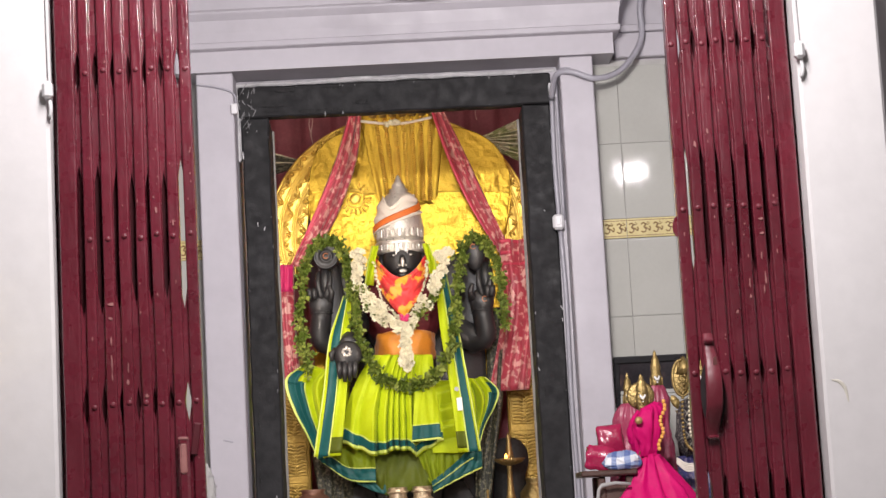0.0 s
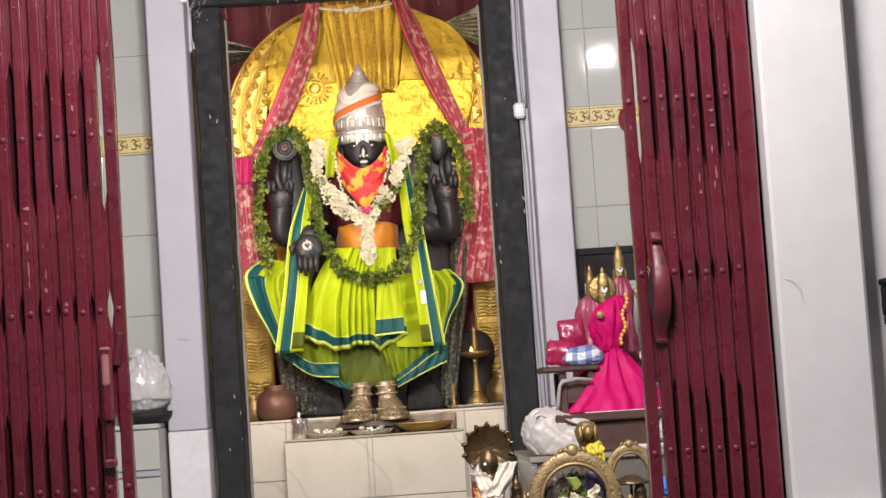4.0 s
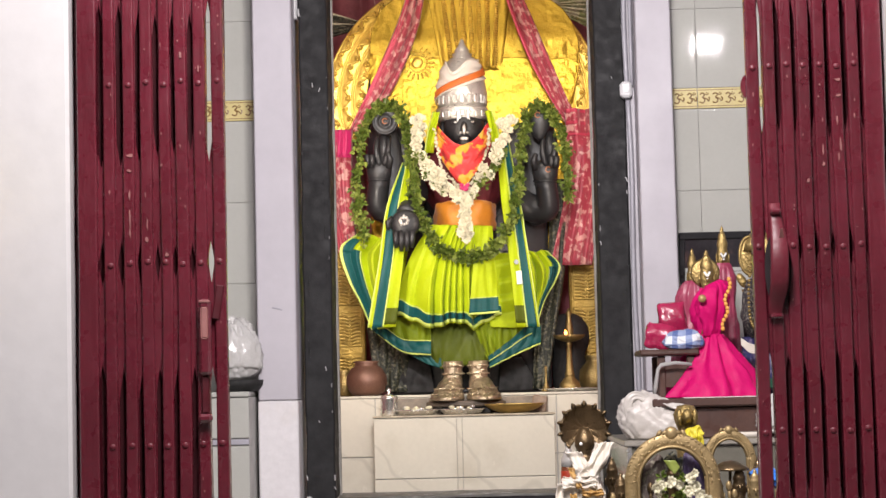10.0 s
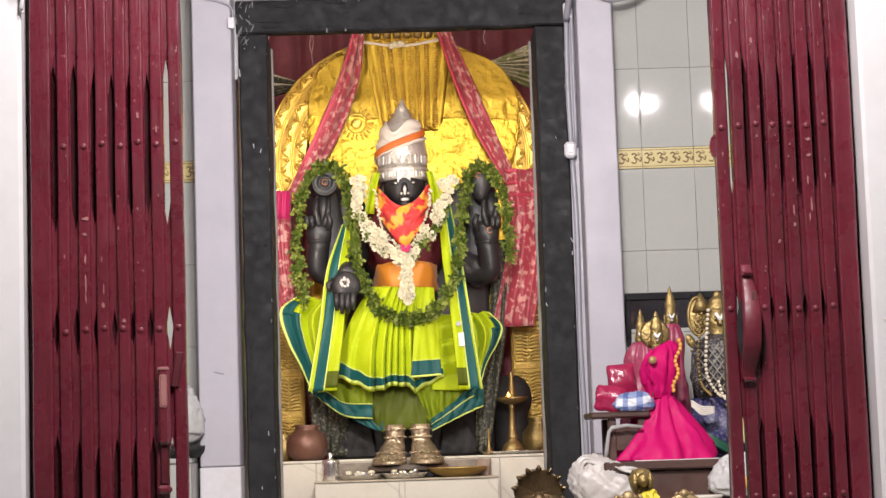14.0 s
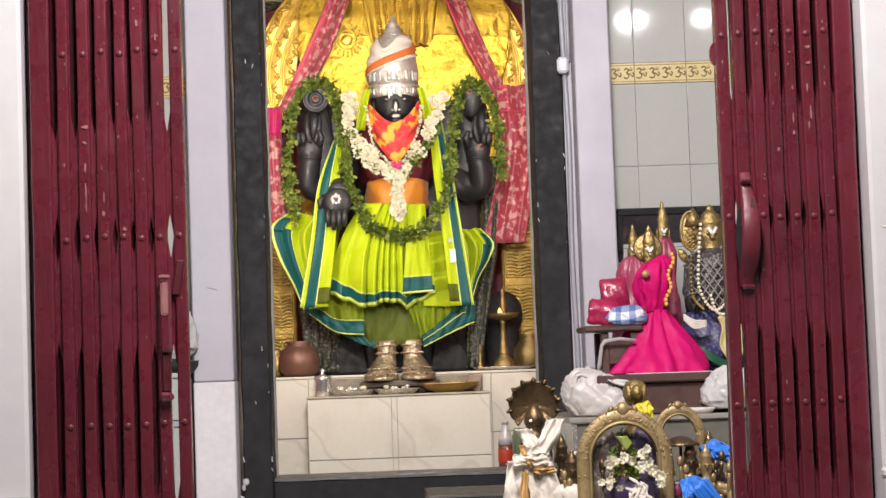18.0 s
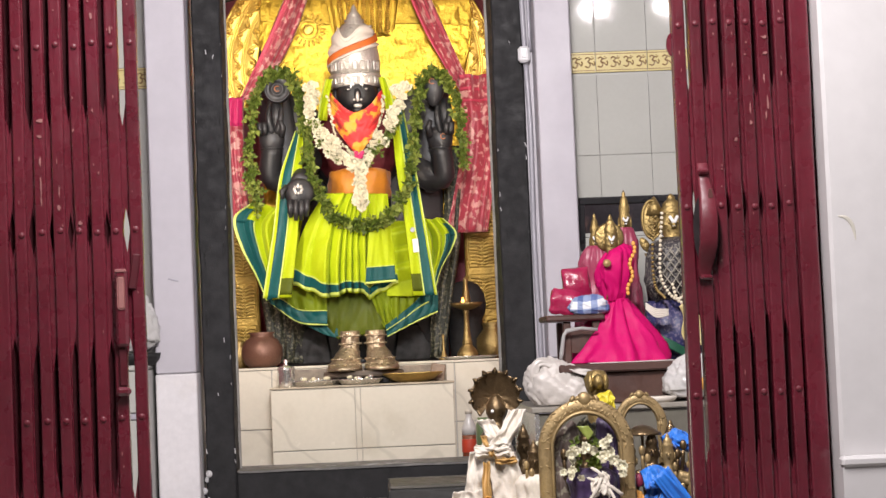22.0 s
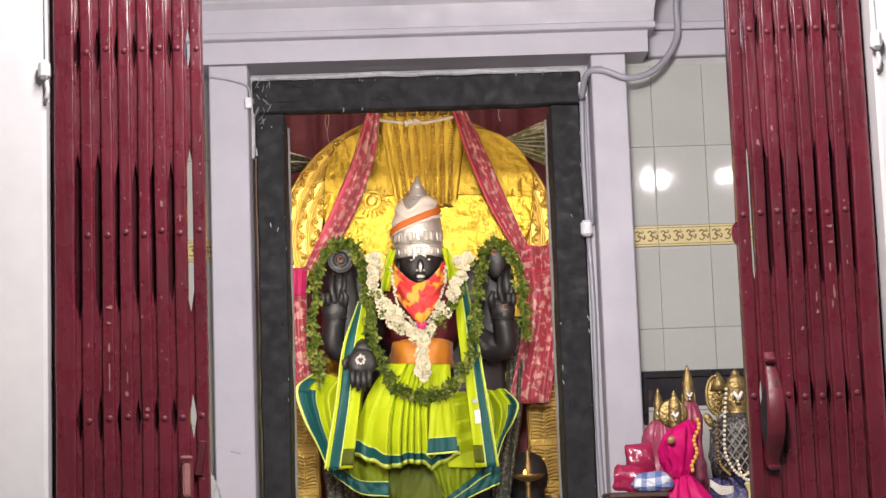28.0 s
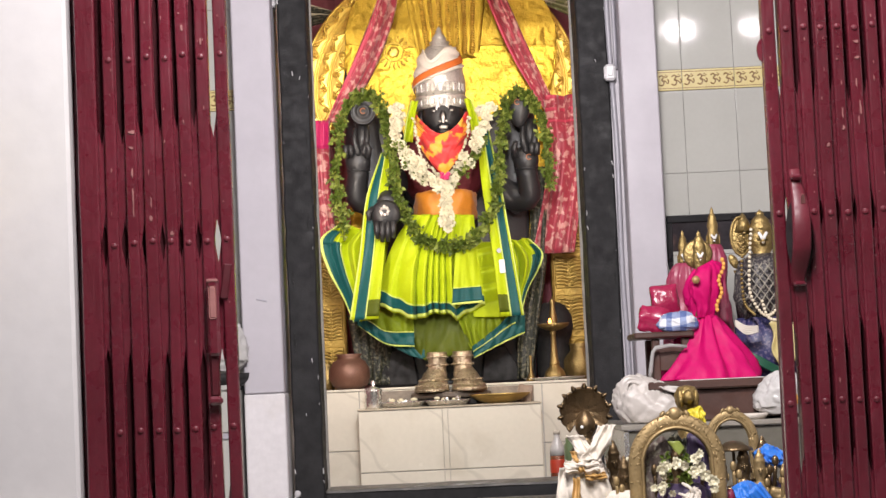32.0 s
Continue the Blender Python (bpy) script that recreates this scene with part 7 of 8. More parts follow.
# necklaced statue by the gate
statuette("small_statue", (0.981, -0.62, 0.367), 0.53, "brass statue hung with pearl strings and dark printed cloth", BRASS, "small dressed statues", 0.66)
PRINT_ROBE = mat("dark_block_print_silk", (0.035, 0.028, 0.035), 0.5, var=0.4, scale=150, second=(0.22, 0.20, 0.17), mix=(0.53, 0.57))
PRINT_BLUE = mat("blue_violet_print_silk", (0.03, 0.03, 0.12), 0.5, var=0.3, scale=110, second=(0.15, 0.12, 0.20), mix=(0.52, 0.57))
rb = thing("printed_robe", (0.976, -0.62, 0.37), "dark block printed silk robe with a blue hem on a statue", "robe")
part("body", dressed((0.981, -0.63, 0.55), [(0.085, 0), (0.098, 0.07), (0.090, 0.14), (0.070, 0.185), (0.03, 0.205)], PRINT_ROBE, 7, 0.06), PRINT_ROBE, rb, smooth=True)
part("hem", dressed((0.971, -0.63, 0.368), [(0.105, 0), (0.09, 0.09), (0.085, 0.185)], PRINT_BLUE, 8, 0.08), PRINT_BLUE, rb, smooth=True)
part("green_fold", sheet(lambda u, v: Vector((lerp(0.901, 1.011, u), -0.735 - 0.01 * math.sin(u * 5), 0.40 + 0.05 * (1 - u) - 0.03 * v - 0.012 * u)), 14, 6, 0.003), mat("dark_green_silk", (0.015, 0.09, 0.05), 0.45, var=0.2, scale=16), rb, smooth=True)
part("yellow_fold", sheet(lambda u, v: Vector((lerp(0.968, 1.046, u) + 0.02 * v + 0.008 * math.sin(v * 7), -0.745 - 0.022 * ridge(Vector((u * 2.2, v * 1.6, 4))), 0.53 - 0.13 * v + 0.03 * u + 0.008 * math.sin(u * 9))), 20, 20, 0.003), mat("pale_yellow_silk", (0.60, 0.50, 0.22), 0.5, var=0.2, scale=20), rb, smooth=True)
part("pink_fold", sheet(lambda u, v: Vector((lerp(1.000, 1.028, u) + 0.006 * math.sin(v * 5), -0.742 - 0.012 * ridge(Vector((u * 2, v * 3, 8))), 0.775 - 0.16 * v)), 8, 20, 0.003), HOT_PINK, rb, "pink silk fold", smooth=True)
NET = mat("pale_bead_netting", (0.34, 0.31, 0.25), 0.5, var=0.4, scale=90)
bm = bmesh.new()
for k in range(-4, 9):
    for sd in (-1, 1):
        line = []
        for j in range(11):
            z = 0.565 + 0.155 * j / 10
            x = 0.981 + sd * (0.026 * k - 0.052 + (z - 0.565) * 0.72)
            if abs(x - 0.981) < 0.085:
                line.append((x, -0.638 - 0.72 * math.sqrt(0.108 ** 2 - (x - 0.981) ** 2), z))
        if len(line) > 2:
            tube(line, [0.0016 + 0.0010 * (j % 2) for j in range(len(line))], 5, bm=bm)
part("bead_netting", bm, NET, rb, "pale bead netting in diamonds", smooth=True)["kind"] = "stuff"
tagged(part("white_face_mark", paste_strokes(0.981, -0.655, 0.806, 0.015), WHITE_PAINT, smooth=True), "white sandal paste mark on the statue's face", "mark", "face marks")
bead = bmesh.new()
bmesh.ops.create_uvsphere(bead, u_segments=8, v_segments=6, radius=0.0056)
bead_me = bpy.data.meshes.new("pearl")
bead.to_mesh(bead_me)
bead.free()
bead_me.materials.append(PEARL)
for q in bead_me.polygons:
    q.use_smooth = True
gold_bead = bead_me.copy()
gold_bead.materials.clear()
gold_bead.materials.append(BRASS)
for pts, n, me, lab in (([(0.931, -0.735, 0.825), (0.919, -0.745, 0.72), (0.918, -0.745, 0.62), (0.961, -0.75, 0.555), (1.011, -0.745, 0.60), (1.021, -0.74, 0.70), (1.011, -0.735, 0.81)], 44, bead_me, "long pearl bead necklace over the printed robe"), ([(0.911, -0.73, 0.815), (0.894, -0.74, 0.70), (0.898, -0.74, 0.60), (0.926, -0.745, 0.56)], 24, gold_bead, "gold bead string over the printed robe"), ([(0.951, -0.75, 0.60), (0.966, -0.755, 0.55), (1.001, -0.755, 0.545), (1.026, -0.75, 0.60)], 14, bead_me, "short pearl string over the printed robe")):
    nk = thing("bead_necklace", pts[0], lab, "necklace", "bead necklaces")
    for p in curve(pts, n):
        piece("pearl" if me is bead_me else "bead", me, nk, Matrix.Translation(p))
th = thing("thread_bundle", (0.896, -0.76, 0.53), "bundle of white threads draped before the statue", "thread bundle")
for k in range(5):
    part("thread", tube(curve([(0.861, -0.765, 0.545 - 0.004 * k), (0.891, -0.775, 0.525 - 0.006 * k), (0.931, -0.77, 0.522 - 0.004 * k)], 10), 0.003, 6), WHITE_CLOTH, th, smooth=True)
# brass openwork ornament between the statues
orn = thing("brass_ornament", (0.910, -0.60, 0.367), "aged brass openwork ornament standing behind the pink statue", "ornament")
part("stem", lathe([(0, 0), (0.05, 0), (0.04, 0.02), (0.012, 0.05), (0.012, 0.32), (0.02, 0.34), (0, 0.34)], (0.910, -0.60, 0.367), 16), BRASS, orn, smooth=True)
part("plate", ball((0.918, -0.606, 0.815), 0.030, 0.006, 0.060, 20, 12), BRASS, orn, smooth=True)
part("rim", tube([(0.918 + 0.031 * math.cos(2 * math.pi * k / 24), -0.612, 0.815 + 0.061 * math.sin(2 * math.pi * k / 24)) for k in range(25)], 0.005, 7), BRASS, orn, smooth=True)
for k in range(5):
    part("scroll_ring", tube([(0.918 + 0.011 * math.cos(a), -0.615, 0.775 + 0.020 * k + 0.008 * math.sin(a)) for a in [0.7 * q for q in range(10)]], 0.003, 6), BRASS, orn, smooth=True)
for sd in (-1, 1):
    part("side_leaf", ball((0.918 + sd * 0.026, -0.610, 0.735), 0.014, 0.006, 0.026, 12, 8, None, Matrix.Rotation(sd * 0.5, 4, "Y")), BRASS, orn, smooth=True)
part("tip", lathe([(0.03, 0), (0.02, 0.03), (0.006, 0.055), (0, 0.06)], (0.928, -0.605, 0.83), 12), BRASS, orn, smooth=True)
# framed picture on the wall
pic = thing("framed_picture", (0.96, 0.02, 0.74), "black framed glossy picture leaning on the tiled wall", "picture")
lean_back = Matrix.Translation((0.96, 0.036, 0.945)) @ Matrix.Rotation(math.radians(9.2), 4, "X") @ Matrix.Translation((-0.96, -0.036, -0.945))
PICTURE_FRAME = mat("black_frame", (0.02, 0.02, 0.022), 0.3)
for x0, x1, z0, z1 in ((0.762, 1.157, 0.921, 0.945), (0.762, 1.157, 0.53, 0.55), (0.762, 0.782, 0.55, 0.921), (1.137, 1.157, 0.55, 0.921)):
    part("frame", turned(box(x0, x1, 0.012, 0.036, z0, z1, bev=0.003), lean_back), PICTURE_FRAME, pic)
part("glass", turned(box(0.782, 1.137, 0.022, 0.030, 0.55, 0.921), lean_back), mat("dark_glossy_print", (0.05, 0.045, 0.05), 0.06, var=0.5, scale=9, second=(0.16, 0.10, 0.09), mix=(0.5, 0.6)), pic)
# carrier bags and plate on the table
bag = thing("carrier_bag", (0.565, -0.93, 0.245), "crumpled white plastic carrier bag on the table edge", "bag", "plastic bags")
b = ball((0, 0, 0), 1, 1, 1, 84, 48)
for v in b.verts:
    q = v.co.copy()
    n = 1 + 0.12 * noise.noise(q * 1.3) + 0.20 * ridge(Vector((q.x * 1.8 + q.z * 1.6, q.y * 1.4, 3))) + 0.20 * ridge(Vector((q.x * 3.4 - q.z * 2.4, q.y * 2.5, 8))) + 0.12 * ridge(Vector((q.x * 6 + q.z * 5, q.y * 5, 5))) + 0.06 * ridge(Vector((q.x * 13 - q.z * 9, q.y * 9, 1))) - 0.06
    high = 0.070 - 0.020 * q.x
    v.co = Vector((0.573 + q.x * 0.098 * n, -0.92 + q.y * 0.065 * n, 0.2465 + (max(q.z, -0.62) + 0.62) * high * (n if q.z > -0.4 else 1)))
part("bag", b, PLASTIC_BAG, bag, smooth=True)


def loop_strip(points, width, seed):
    """A thin strap of film bent along points, creased lengthwise."""
    line = curve(points, 24)

    def f(u, v):
        k = min(int(u * 24), 23)
        p, d = line[k].lerp(line[k + 1], u * 24 - k), (line[k + 1] - line[k]).normalized()
        side = Vector((-d.z, 0, d.x))
        return p + side * (v - 0.5) * width * (0.8 + 0.3 * noise.noise(Vector((u * 3, 0, seed)))) + Vector((0, 0.010 * ridge(Vector((u * 2, v * 2.5, seed))), 0))

    return sheet(f, 30, 8, 0.002)


part("handle", loop_strip([(0.494, -0.955, 0.30), (0.488, -0.965, 0.355), (0.508, -0.962, 0.377), (0.544, -0.962, 0.366), (0.570, -0.972, 0.33)], 0.034, 2), PLASTIC_BAG, bag, smooth=True)
part("handle", loop_strip([(0.570, -0.975, 0.33), (0.590, -0.98, 0.358), (0.620, -0.985, 0.345), (0.655, -0.985, 0.335), (0.667, -0.98, 0.30)], 0.028, 6), PLASTIC_BAG, bag, smooth=True)
bag = thing("plastic_bag", (0.95, -0.98, 0.245), "knotted clear plastic bag with orange fruit on the table", "bag", "plastic bags")
part("bag", soft_bag((0.955, -0.985, 0.304), 0.070, 0.05, 0.064, 15), CLEAR_BAG, bag, smooth=True)
part("fruit", ball((0.966, -1.035, 0.298), 0.03, 0.012, 0.024, 12, 8), SAFFRON, bag, smooth=True)
vessel("white_plate", [(0, 0), (0.05, 0), (0.062, 0.014), (0.058, 0.018), (0, 0.014)], (0.846, -1.0, 0.2445), WHITE_CLOTH, "stack of white paper plates on the table", "plate")
tagged(part("idol_base_board", box(0.655, 0.905, -0.975, -0.90, 0.3665, 0.3685), mat("white_paper_strip", (0.7, 0.69, 0.66), 0.6)), "white paper strip on the pedestal edge", "paper")

# ---------------------------------------------------------------- bench of bronzes at the front
bench = thing("low_bench", (0.55, -1.8, PORCH_Z), "low dark wooden bench under the bronze statues", "bench")
part("top", box(0.14, 1.1, -2.12, -1.40, -0.135, -0.11, bev=0.004), WOOD, bench)
for x in (0.17, 1.05):
    for y in (-2.09, -1.43):
        part("leg", box(x, x + 0.03, y, y + 0.03, PORCH_Z, -0.1355), WOOD, bench)
BZ = -0.1095
BRONZE = mat("dark_bronze", (0.17, 0.115, 0.06), 0.35, metal=0.85, var=0.4, scale=25, bump=0.2, bscale=140)
# serpent hood statue
bm = lathe([(0, 0), (0.055, 0), (0.055, 0.02), (0.03, 0.05), (0.042, 0.2), (0.034, 0.27), (0.042, 0.31), (0.024, 0.335), (0.016, 0.345), (0.026, 0.365), (0.026, 0.385), (0.012, 0.41), (0.0, 0.415)], (0.313, -1.72, BZ), 18)
def serpent_fan(u, v):
    a = math.radians(lerp(-52, 232, u))
    r = lerp(0.001, 0.060 + 0.004 * abs(math.cos(u * 9 * math.pi)), v)
    return Vector((0.313 + r * math.cos(a), -1.703 - 0.020 * v * v - 0.003 * v * abs(math.cos(u * 9 * math.pi)), 0.300 + r * math.sin(a)))


fanb = sheet(serpent_fan, 90, 12, 0.004)
add_mesh(bm, fanb)
for k in range(9):
    a = math.radians(-15 + k * 26)
    p = Vector((0.313 + 0.062 * math.cos(a), -1.726, 0.302 + 0.062 * math.sin(a)))
    ball(p, 0.0065, 0.008, 0.0065, 8, 6, bm)
    tube([p, p + Vector((0.010 * math.cos(a), -0.006, 0.009 * math.sin(a)))], [0.008, 0.003], 6, bm=bm)
tagged(part("small_statue", bm, BRONZE, smooth=True), "bronze statue under a spiked serpent hood", "statue", "bronze statues")
GOLD_BORDER = mat("dull_gold_woven_border", (0.50, 0.29, 0.09), 0.5, var=0.25, scale=40)
BENCH_CLOTH = mat("washed_cream_cotton", (0.60, 0.545, 0.47), 0.7, var=0.10, scale=12, bump=0.12, bscale=200)
wc = thing("white_cloth_wrap", (0.295, -1.74, BZ), "white cotton cloth with gold edges wrapped round a bronze", "cloth")
fw2 = wrapped((0.300, -1.735, BZ + 0.001), [(0.080, 0), (0.074, 0.08), (0.060, 0.15), (0.050, 0.20), (0.050, 0.235), (0.040, 0.27), (0.024, 0.305), (0.016, 0.318)], 3, 0.34, 0.8, (0.03, 0), 0.0, 0.008, 0.6)
part("body", sheet(fw2, 96, 40, 0.003), BENCH_CLOTH, wc, smooth=True)
# scarf ends crossed at the neck, the front fall and the loose ends at the side


def crumple(rows, seed, depth=0.010):
    f0 = strip(rows, seed)
    return lambda u, v: f0(u, v) + Vector((0.004 * noise.noise(Vector((u * 3, v * 6, seed))), -depth * 2 * ridge(Vector((u * 2.2 + v * 1.3, v * 3.0, seed * 3.0))) - depth * ridge(Vector((u * 5 - v * 3, v * 5, seed))), 0.006 * noise.noise(Vector((u * 4, v * 3, seed + 9)))))


for k, rows in enumerate((
    [(0.258, 0.300, -1.792, 0.243), (0.276, 0.322, -1.806, 0.205), (0.296, 0.342, -1.812, 0.165), (0.310, 0.360, -1.815, 0.135)],
    [(0.340, 0.384, -1.792, 0.266), (0.318, 0.366, -1.812, 0.222), (0.284, 0.338, -1.824, 0.178), (0.256, 0.305, -1.830, 0.146)],
    [(0.268, 0.345, -1.822, 0.160), (0.284, 0.364, -1.838, 0.100), (0.288, 0.368, -1.845, 0.030), (0.284, 0.374, -1.848, -0.085)],
    [(0.236, 0.280, -1.815, 0.165), (0.226, 0.282, -1.830, 0.105), (0.214, 0.280, -1.838, 0.040), (0.205, 0.282, -1.842, -0.085)],
    [(0.190, 0.262, -1.842, 0.068), (0.182, 0.268, -1.856, 0.020), (0.188, 0.272, -1.860, -0.04), (0.196, 0.270, -1.858, -0.095)],
    [(0.250, 0.330, -1.836, 0.182), (0.246, 0.334, -1.846, 0.164), (0.250, 0.330, -1.840, 0.146)],
)):
    part("fold", sheet(crumple(rows, 2.0 + k), 26, 30, 0.0025), BENCH_CLOTH, wc, smooth=True)
for k, rows in enumerate((
    [(0.266, 0.284, -1.850, 0.140), (0.262, 0.284, -1.858, 0.07), (0.258, 0.280, -1.862, 0.0), (0.252, 0.276, -1.862, -0.09)],
    [(0.262, 0.276, -1.836, 0.205), (0.272, 0.288, -1.848, 0.175), (0.286, 0.300, -1.850, 0.150)],
    [(0.296, 0.348, -1.856, 0.148), (0.296, 0.350, -1.857, 0.140), (0.298, 0.350, -1.856, 0.132)],
)):
    part("gold_edge", sheet(crumple(rows, 11.0 + k, 0.004), 10, 24, 0.0015), GOLD_BORDER, wc, "dull gold border", smooth=True)
tagged(part("white_face_mark", ball((0.302, -1.747, 0.262), 0.0045, 0.003, 0.0045, 10, 6), WHITE_PAINT, smooth=True), "white mark on the serpent statue", "mark", "face marks")
# small white dressed bronze
statuette("small_statue", (0.395, -1.850, BZ), 0.30, "small bronze statue in a white cloth", BRONZE, "bronze statues")
statuette("small_statue", (0.385, -1.68, BZ), 0.335, "slim bronze statue with raised arms behind the white cloth", BRONZE, "bronze statues", 0.42, 2)
tagged(part("white_dress", sheet(wrapped((0.395, -1.850, BZ + 0.001), [(0.056, 0), (0.050, 0.08), (0.040, 0.16), (0.040, 0.195), (0.022, 0.212)], 8, 0.34, 0.75, (0, 0), 0.0, 0.010), 64, 26, 0.003), BENCH_CLOTH, smooth=True), "white cotton dress on a small bronze", "dress")
for x, z in ((0.398, 0.135), (0.408, 0.175)):
    tagged(part("flower_ring", tube([(x + 0.006 * math.cos(q), -1.842, z + 0.007 * math.sin(q)) for q in [0.7 * k for k in range(10)]], [0.003 + 0.001 * (k % 2) for k in range(10)], 6), PETAL, smooth=True), "small ring of white flowers on a bronze", "flower ring", "flower rings")
tagged(part("purple_shawl", rag((0.352, -1.80, 0.120), 0.040, 0.10, 43, 0.02), PURPLE, smooth=True), "dark purple silk over a bronze's shoulder", "shawl")
tagged(part("saffron_cloth", sheet(lambda u, v: Vector((0.268 + 0.095 * v - 0.02 * u * (1 - v), -1.895 + 0.02 * math.sin(v * 4) - 0.014 * ridge(Vector((u * 3, v * 4, 5))), 0.055 - 0.075 * v - 0.075 * u * (0.25 + 0.75 * v) + 0.012 * noise.noise(Vector((v * 5, 1, u))))), 16, 20, 0.003), SAFFRON, smooth=True), "pointed saffron cloth before the bronzes", "cloth")
jar = thing("plastic_jar", (0.371, -1.96, BZ), "small clear jar with a bright yellow lid", "jar")
YELLOW = mat("bright_yellow_plastic", (0.75, 0.62, 0.01), 0.3, var=0.08, scale=20)
part("body", lathe([(0, 0), (0.033, 0), (0.035, 0.006), (0.035, 0.114), (0.032, 0.124), (0, 0.124)], (0.371, -1.96, BZ), 24), mat("yellow_powder_jar", (0.70, 0.55, 0.04), 0.25, var=0.15, scale=20), jar, smooth=True)
part("lid", lathe([(0, 0.124), (0.035, 0.124), (0.036, 0.127), (0.036, 0.150), (0.033, 0.153), (0, 0.153)], (0.371, -1.96, BZ), 36, wave=lambda a, z: 1 + 0.01 * math.sin(a * 18)), YELLOW, jar, "bright yellow lid")


DULL_BRASS = mat("dull_gold_brass", (0.37, 0.265, 0.125), 0.5, metal=0.6, var=0.35, scale=30, bump=0.15, bscale=110)


def brass_arch(name, cx, y, cz, w, h, thick, label):
    """A standing arch with a beaded rim and two legs."""
    t = thing(name, (cx, y, BZ), label, "arch", "brass arches")
    pts = [(cx - w, y, BZ + 0.002), (cx - w, y, cz * 0.5 + BZ * 0.5), (cx - w, y, cz)] + [(cx - w * math.cos(a), y, cz + h * math.sin(a)) for a in [math.pi * k / 14 for k in range(1, 14)]] + [(cx + w, y, cz), (cx + w, y, cz * 0.5 + BZ * 0.5), (cx + w, y, BZ + 0.002)]
    line = curve(pts, 70)
    part("band", tube(line, thick, 12, 0.4), DULL_BRASS, t, smooth=True)
    part("inner_rim", tube([p.lerp(Vector((cx, y, min(p.z, cz))), 0.14) + Vector((0, -thick * 0.4, 0)) for p in line], thick * 0.22, 8), DULL_BRASS, t, smooth=True)
    bm = bmesh.new()
    for p in curve(pts, 44):
        d = Vector((p.x - cx, 0, max(0, p.z - cz)))
        ball(p + d * rng.uniform(0.10, 0.17) + Vector((0, -thick * 0.3, 0)), thick * rng.uniform(0.16, 0.34), thick * 0.05, thick * rng.uniform(0.06, 0.12), 6, 4, bm, Matrix.Rotation(rng.uniform(0, 3), 4, "Y"))
        ball(p + d * rng.uniform(-0.08, 0.06) + Vector((0, -thick * 0.39, 0)), thick * 0.42, thick * 0.05, thick * 0.10, 6, 4, bm, Matrix.Rotation(rng.uniform(0, 3), 4, "Y"))
    part("leaf_border", bm, DULL_BRASS, t, smooth=True)["kind"] = "stuff"
    bm = ball((cx, y, cz + h + thick * 0.9), thick * 0.9, thick * 0.6, thick * 0.9, 12, 8)
    for k in (-2, -1, 1, 2):
        ball((cx + k * thick * 0.75, y, cz + h + thick * (1.15 - 0.12 * abs(k))), thick * 0.55, thick * 0.35, thick * 0.3, 8, 6, bm, Matrix.Rotation(0.5 * k, 4, "Y"))
    part("finial", bm, DULL_BRASS, t, smooth=True)
    return t


brass_arch("brass_arch", 0.522, -1.90, 0.165, 0.100, 0.104, 0.0205, "aged brass arch with a beaded rim round a bronze")
brass_arch("brass_arch", 0.705, -1.60, 0.20, 0.058, 0.072, 0.014, "smaller brass arch with leaf relief behind the bronzes")
statuette("small_statue", (0.527, -1.86, BZ), 0.33, "bronze statue under the brass arch in purple silk", BRONZE, "bronze statues", 0.45, 1)
pu = thing("purple_robe", (0.53, -1.88, BZ), "dark purple silk robe with white lace edges", "robe")
part("robe", sheet(wrapped((0.535, -1.885, BZ + 0.001), [(0.085, 0), (0.072, 0.07), (0.05, 0.15), (0.055, 0.20), (0.03, 0.225)], 6, 0.2, 0.72), 72, 30, 0.003), PURPLE, pu, smooth=True)
part("bow", rag((0.548, -1.952, 0.105), 0.05, 0.05, 91, 0.02), BENCH_CLOTH, pu, "white lace bow", smooth=True)
for a, c in (((0.555, -1.955, 0.11), (0.51, -1.965, 0.03)), ((0.515, -1.95, 0.095), (0.60, -1.96, 0.05)), ((0.555, -1.955, 0.085), (0.585, -1.965, 0.0)), ((0.525, -1.95, 0.12), (0.552, -1.958, 0.085))):
    part("white_ribbon", tube(curve([a, (Vector(a) + Vector(c)) / 2 + Vector((0.006, -0.012, 0.004)), c], 8), [0.0025, 0.004, 0.0045, 0.0035, 0.004, 0.0045, 0.004, 0.0045, 0.005], 8, 0.35), BENCH_CLOTH, pu, smooth=True)
part("lace_hem", sheet(lambda u, v: Vector((0.49 + 0.115 * u, -1.972 + 0.012 * ridge(Vector((u * 5, v, 3))) + 0.01 * math.sin(u * 9), 0.012 - 0.03 * v + 0.02 * (u - 0.5) + 0.004 * math.sin(u * 40) * v)), 30, 4, 0.003), BENCH_CLOTH, pu, "white lace hem", smooth=True)
petals = [flower_mesh("white_flower", 20 + k, 0.026) for k in range(3)]
fl = thing("flower_cluster", (0.545, -1.94, 0.16), "clusters of white flowers and leaves on the bronze", "flowers")
for cx, cz, n, s in ((0.495, 0.158, 5, 0.016), (0.520, 0.160, 2, 0.010), (0.570, 0.180, 3, 0.010), (0.578, 0.140, 5, 0.015), (0.492, 0.100, 4, 0.013), (0.590, 0.112, 3, 0.010)):
    for k in range(n):
        piece("white_flower", rng.choice(petals), fl, Matrix.LocRotScale((cx + rng.gauss(0, s), -1.935 - rng.uniform(0, 0.02), cz + rng.gauss(0, s * 0.6)), Euler((rng.uniform(-0.5, 0.5), rng.uniform(0, 6), rng.uniform(-0.5, 0.5))), [rng.uniform(0.45, 0.72)] * 3))
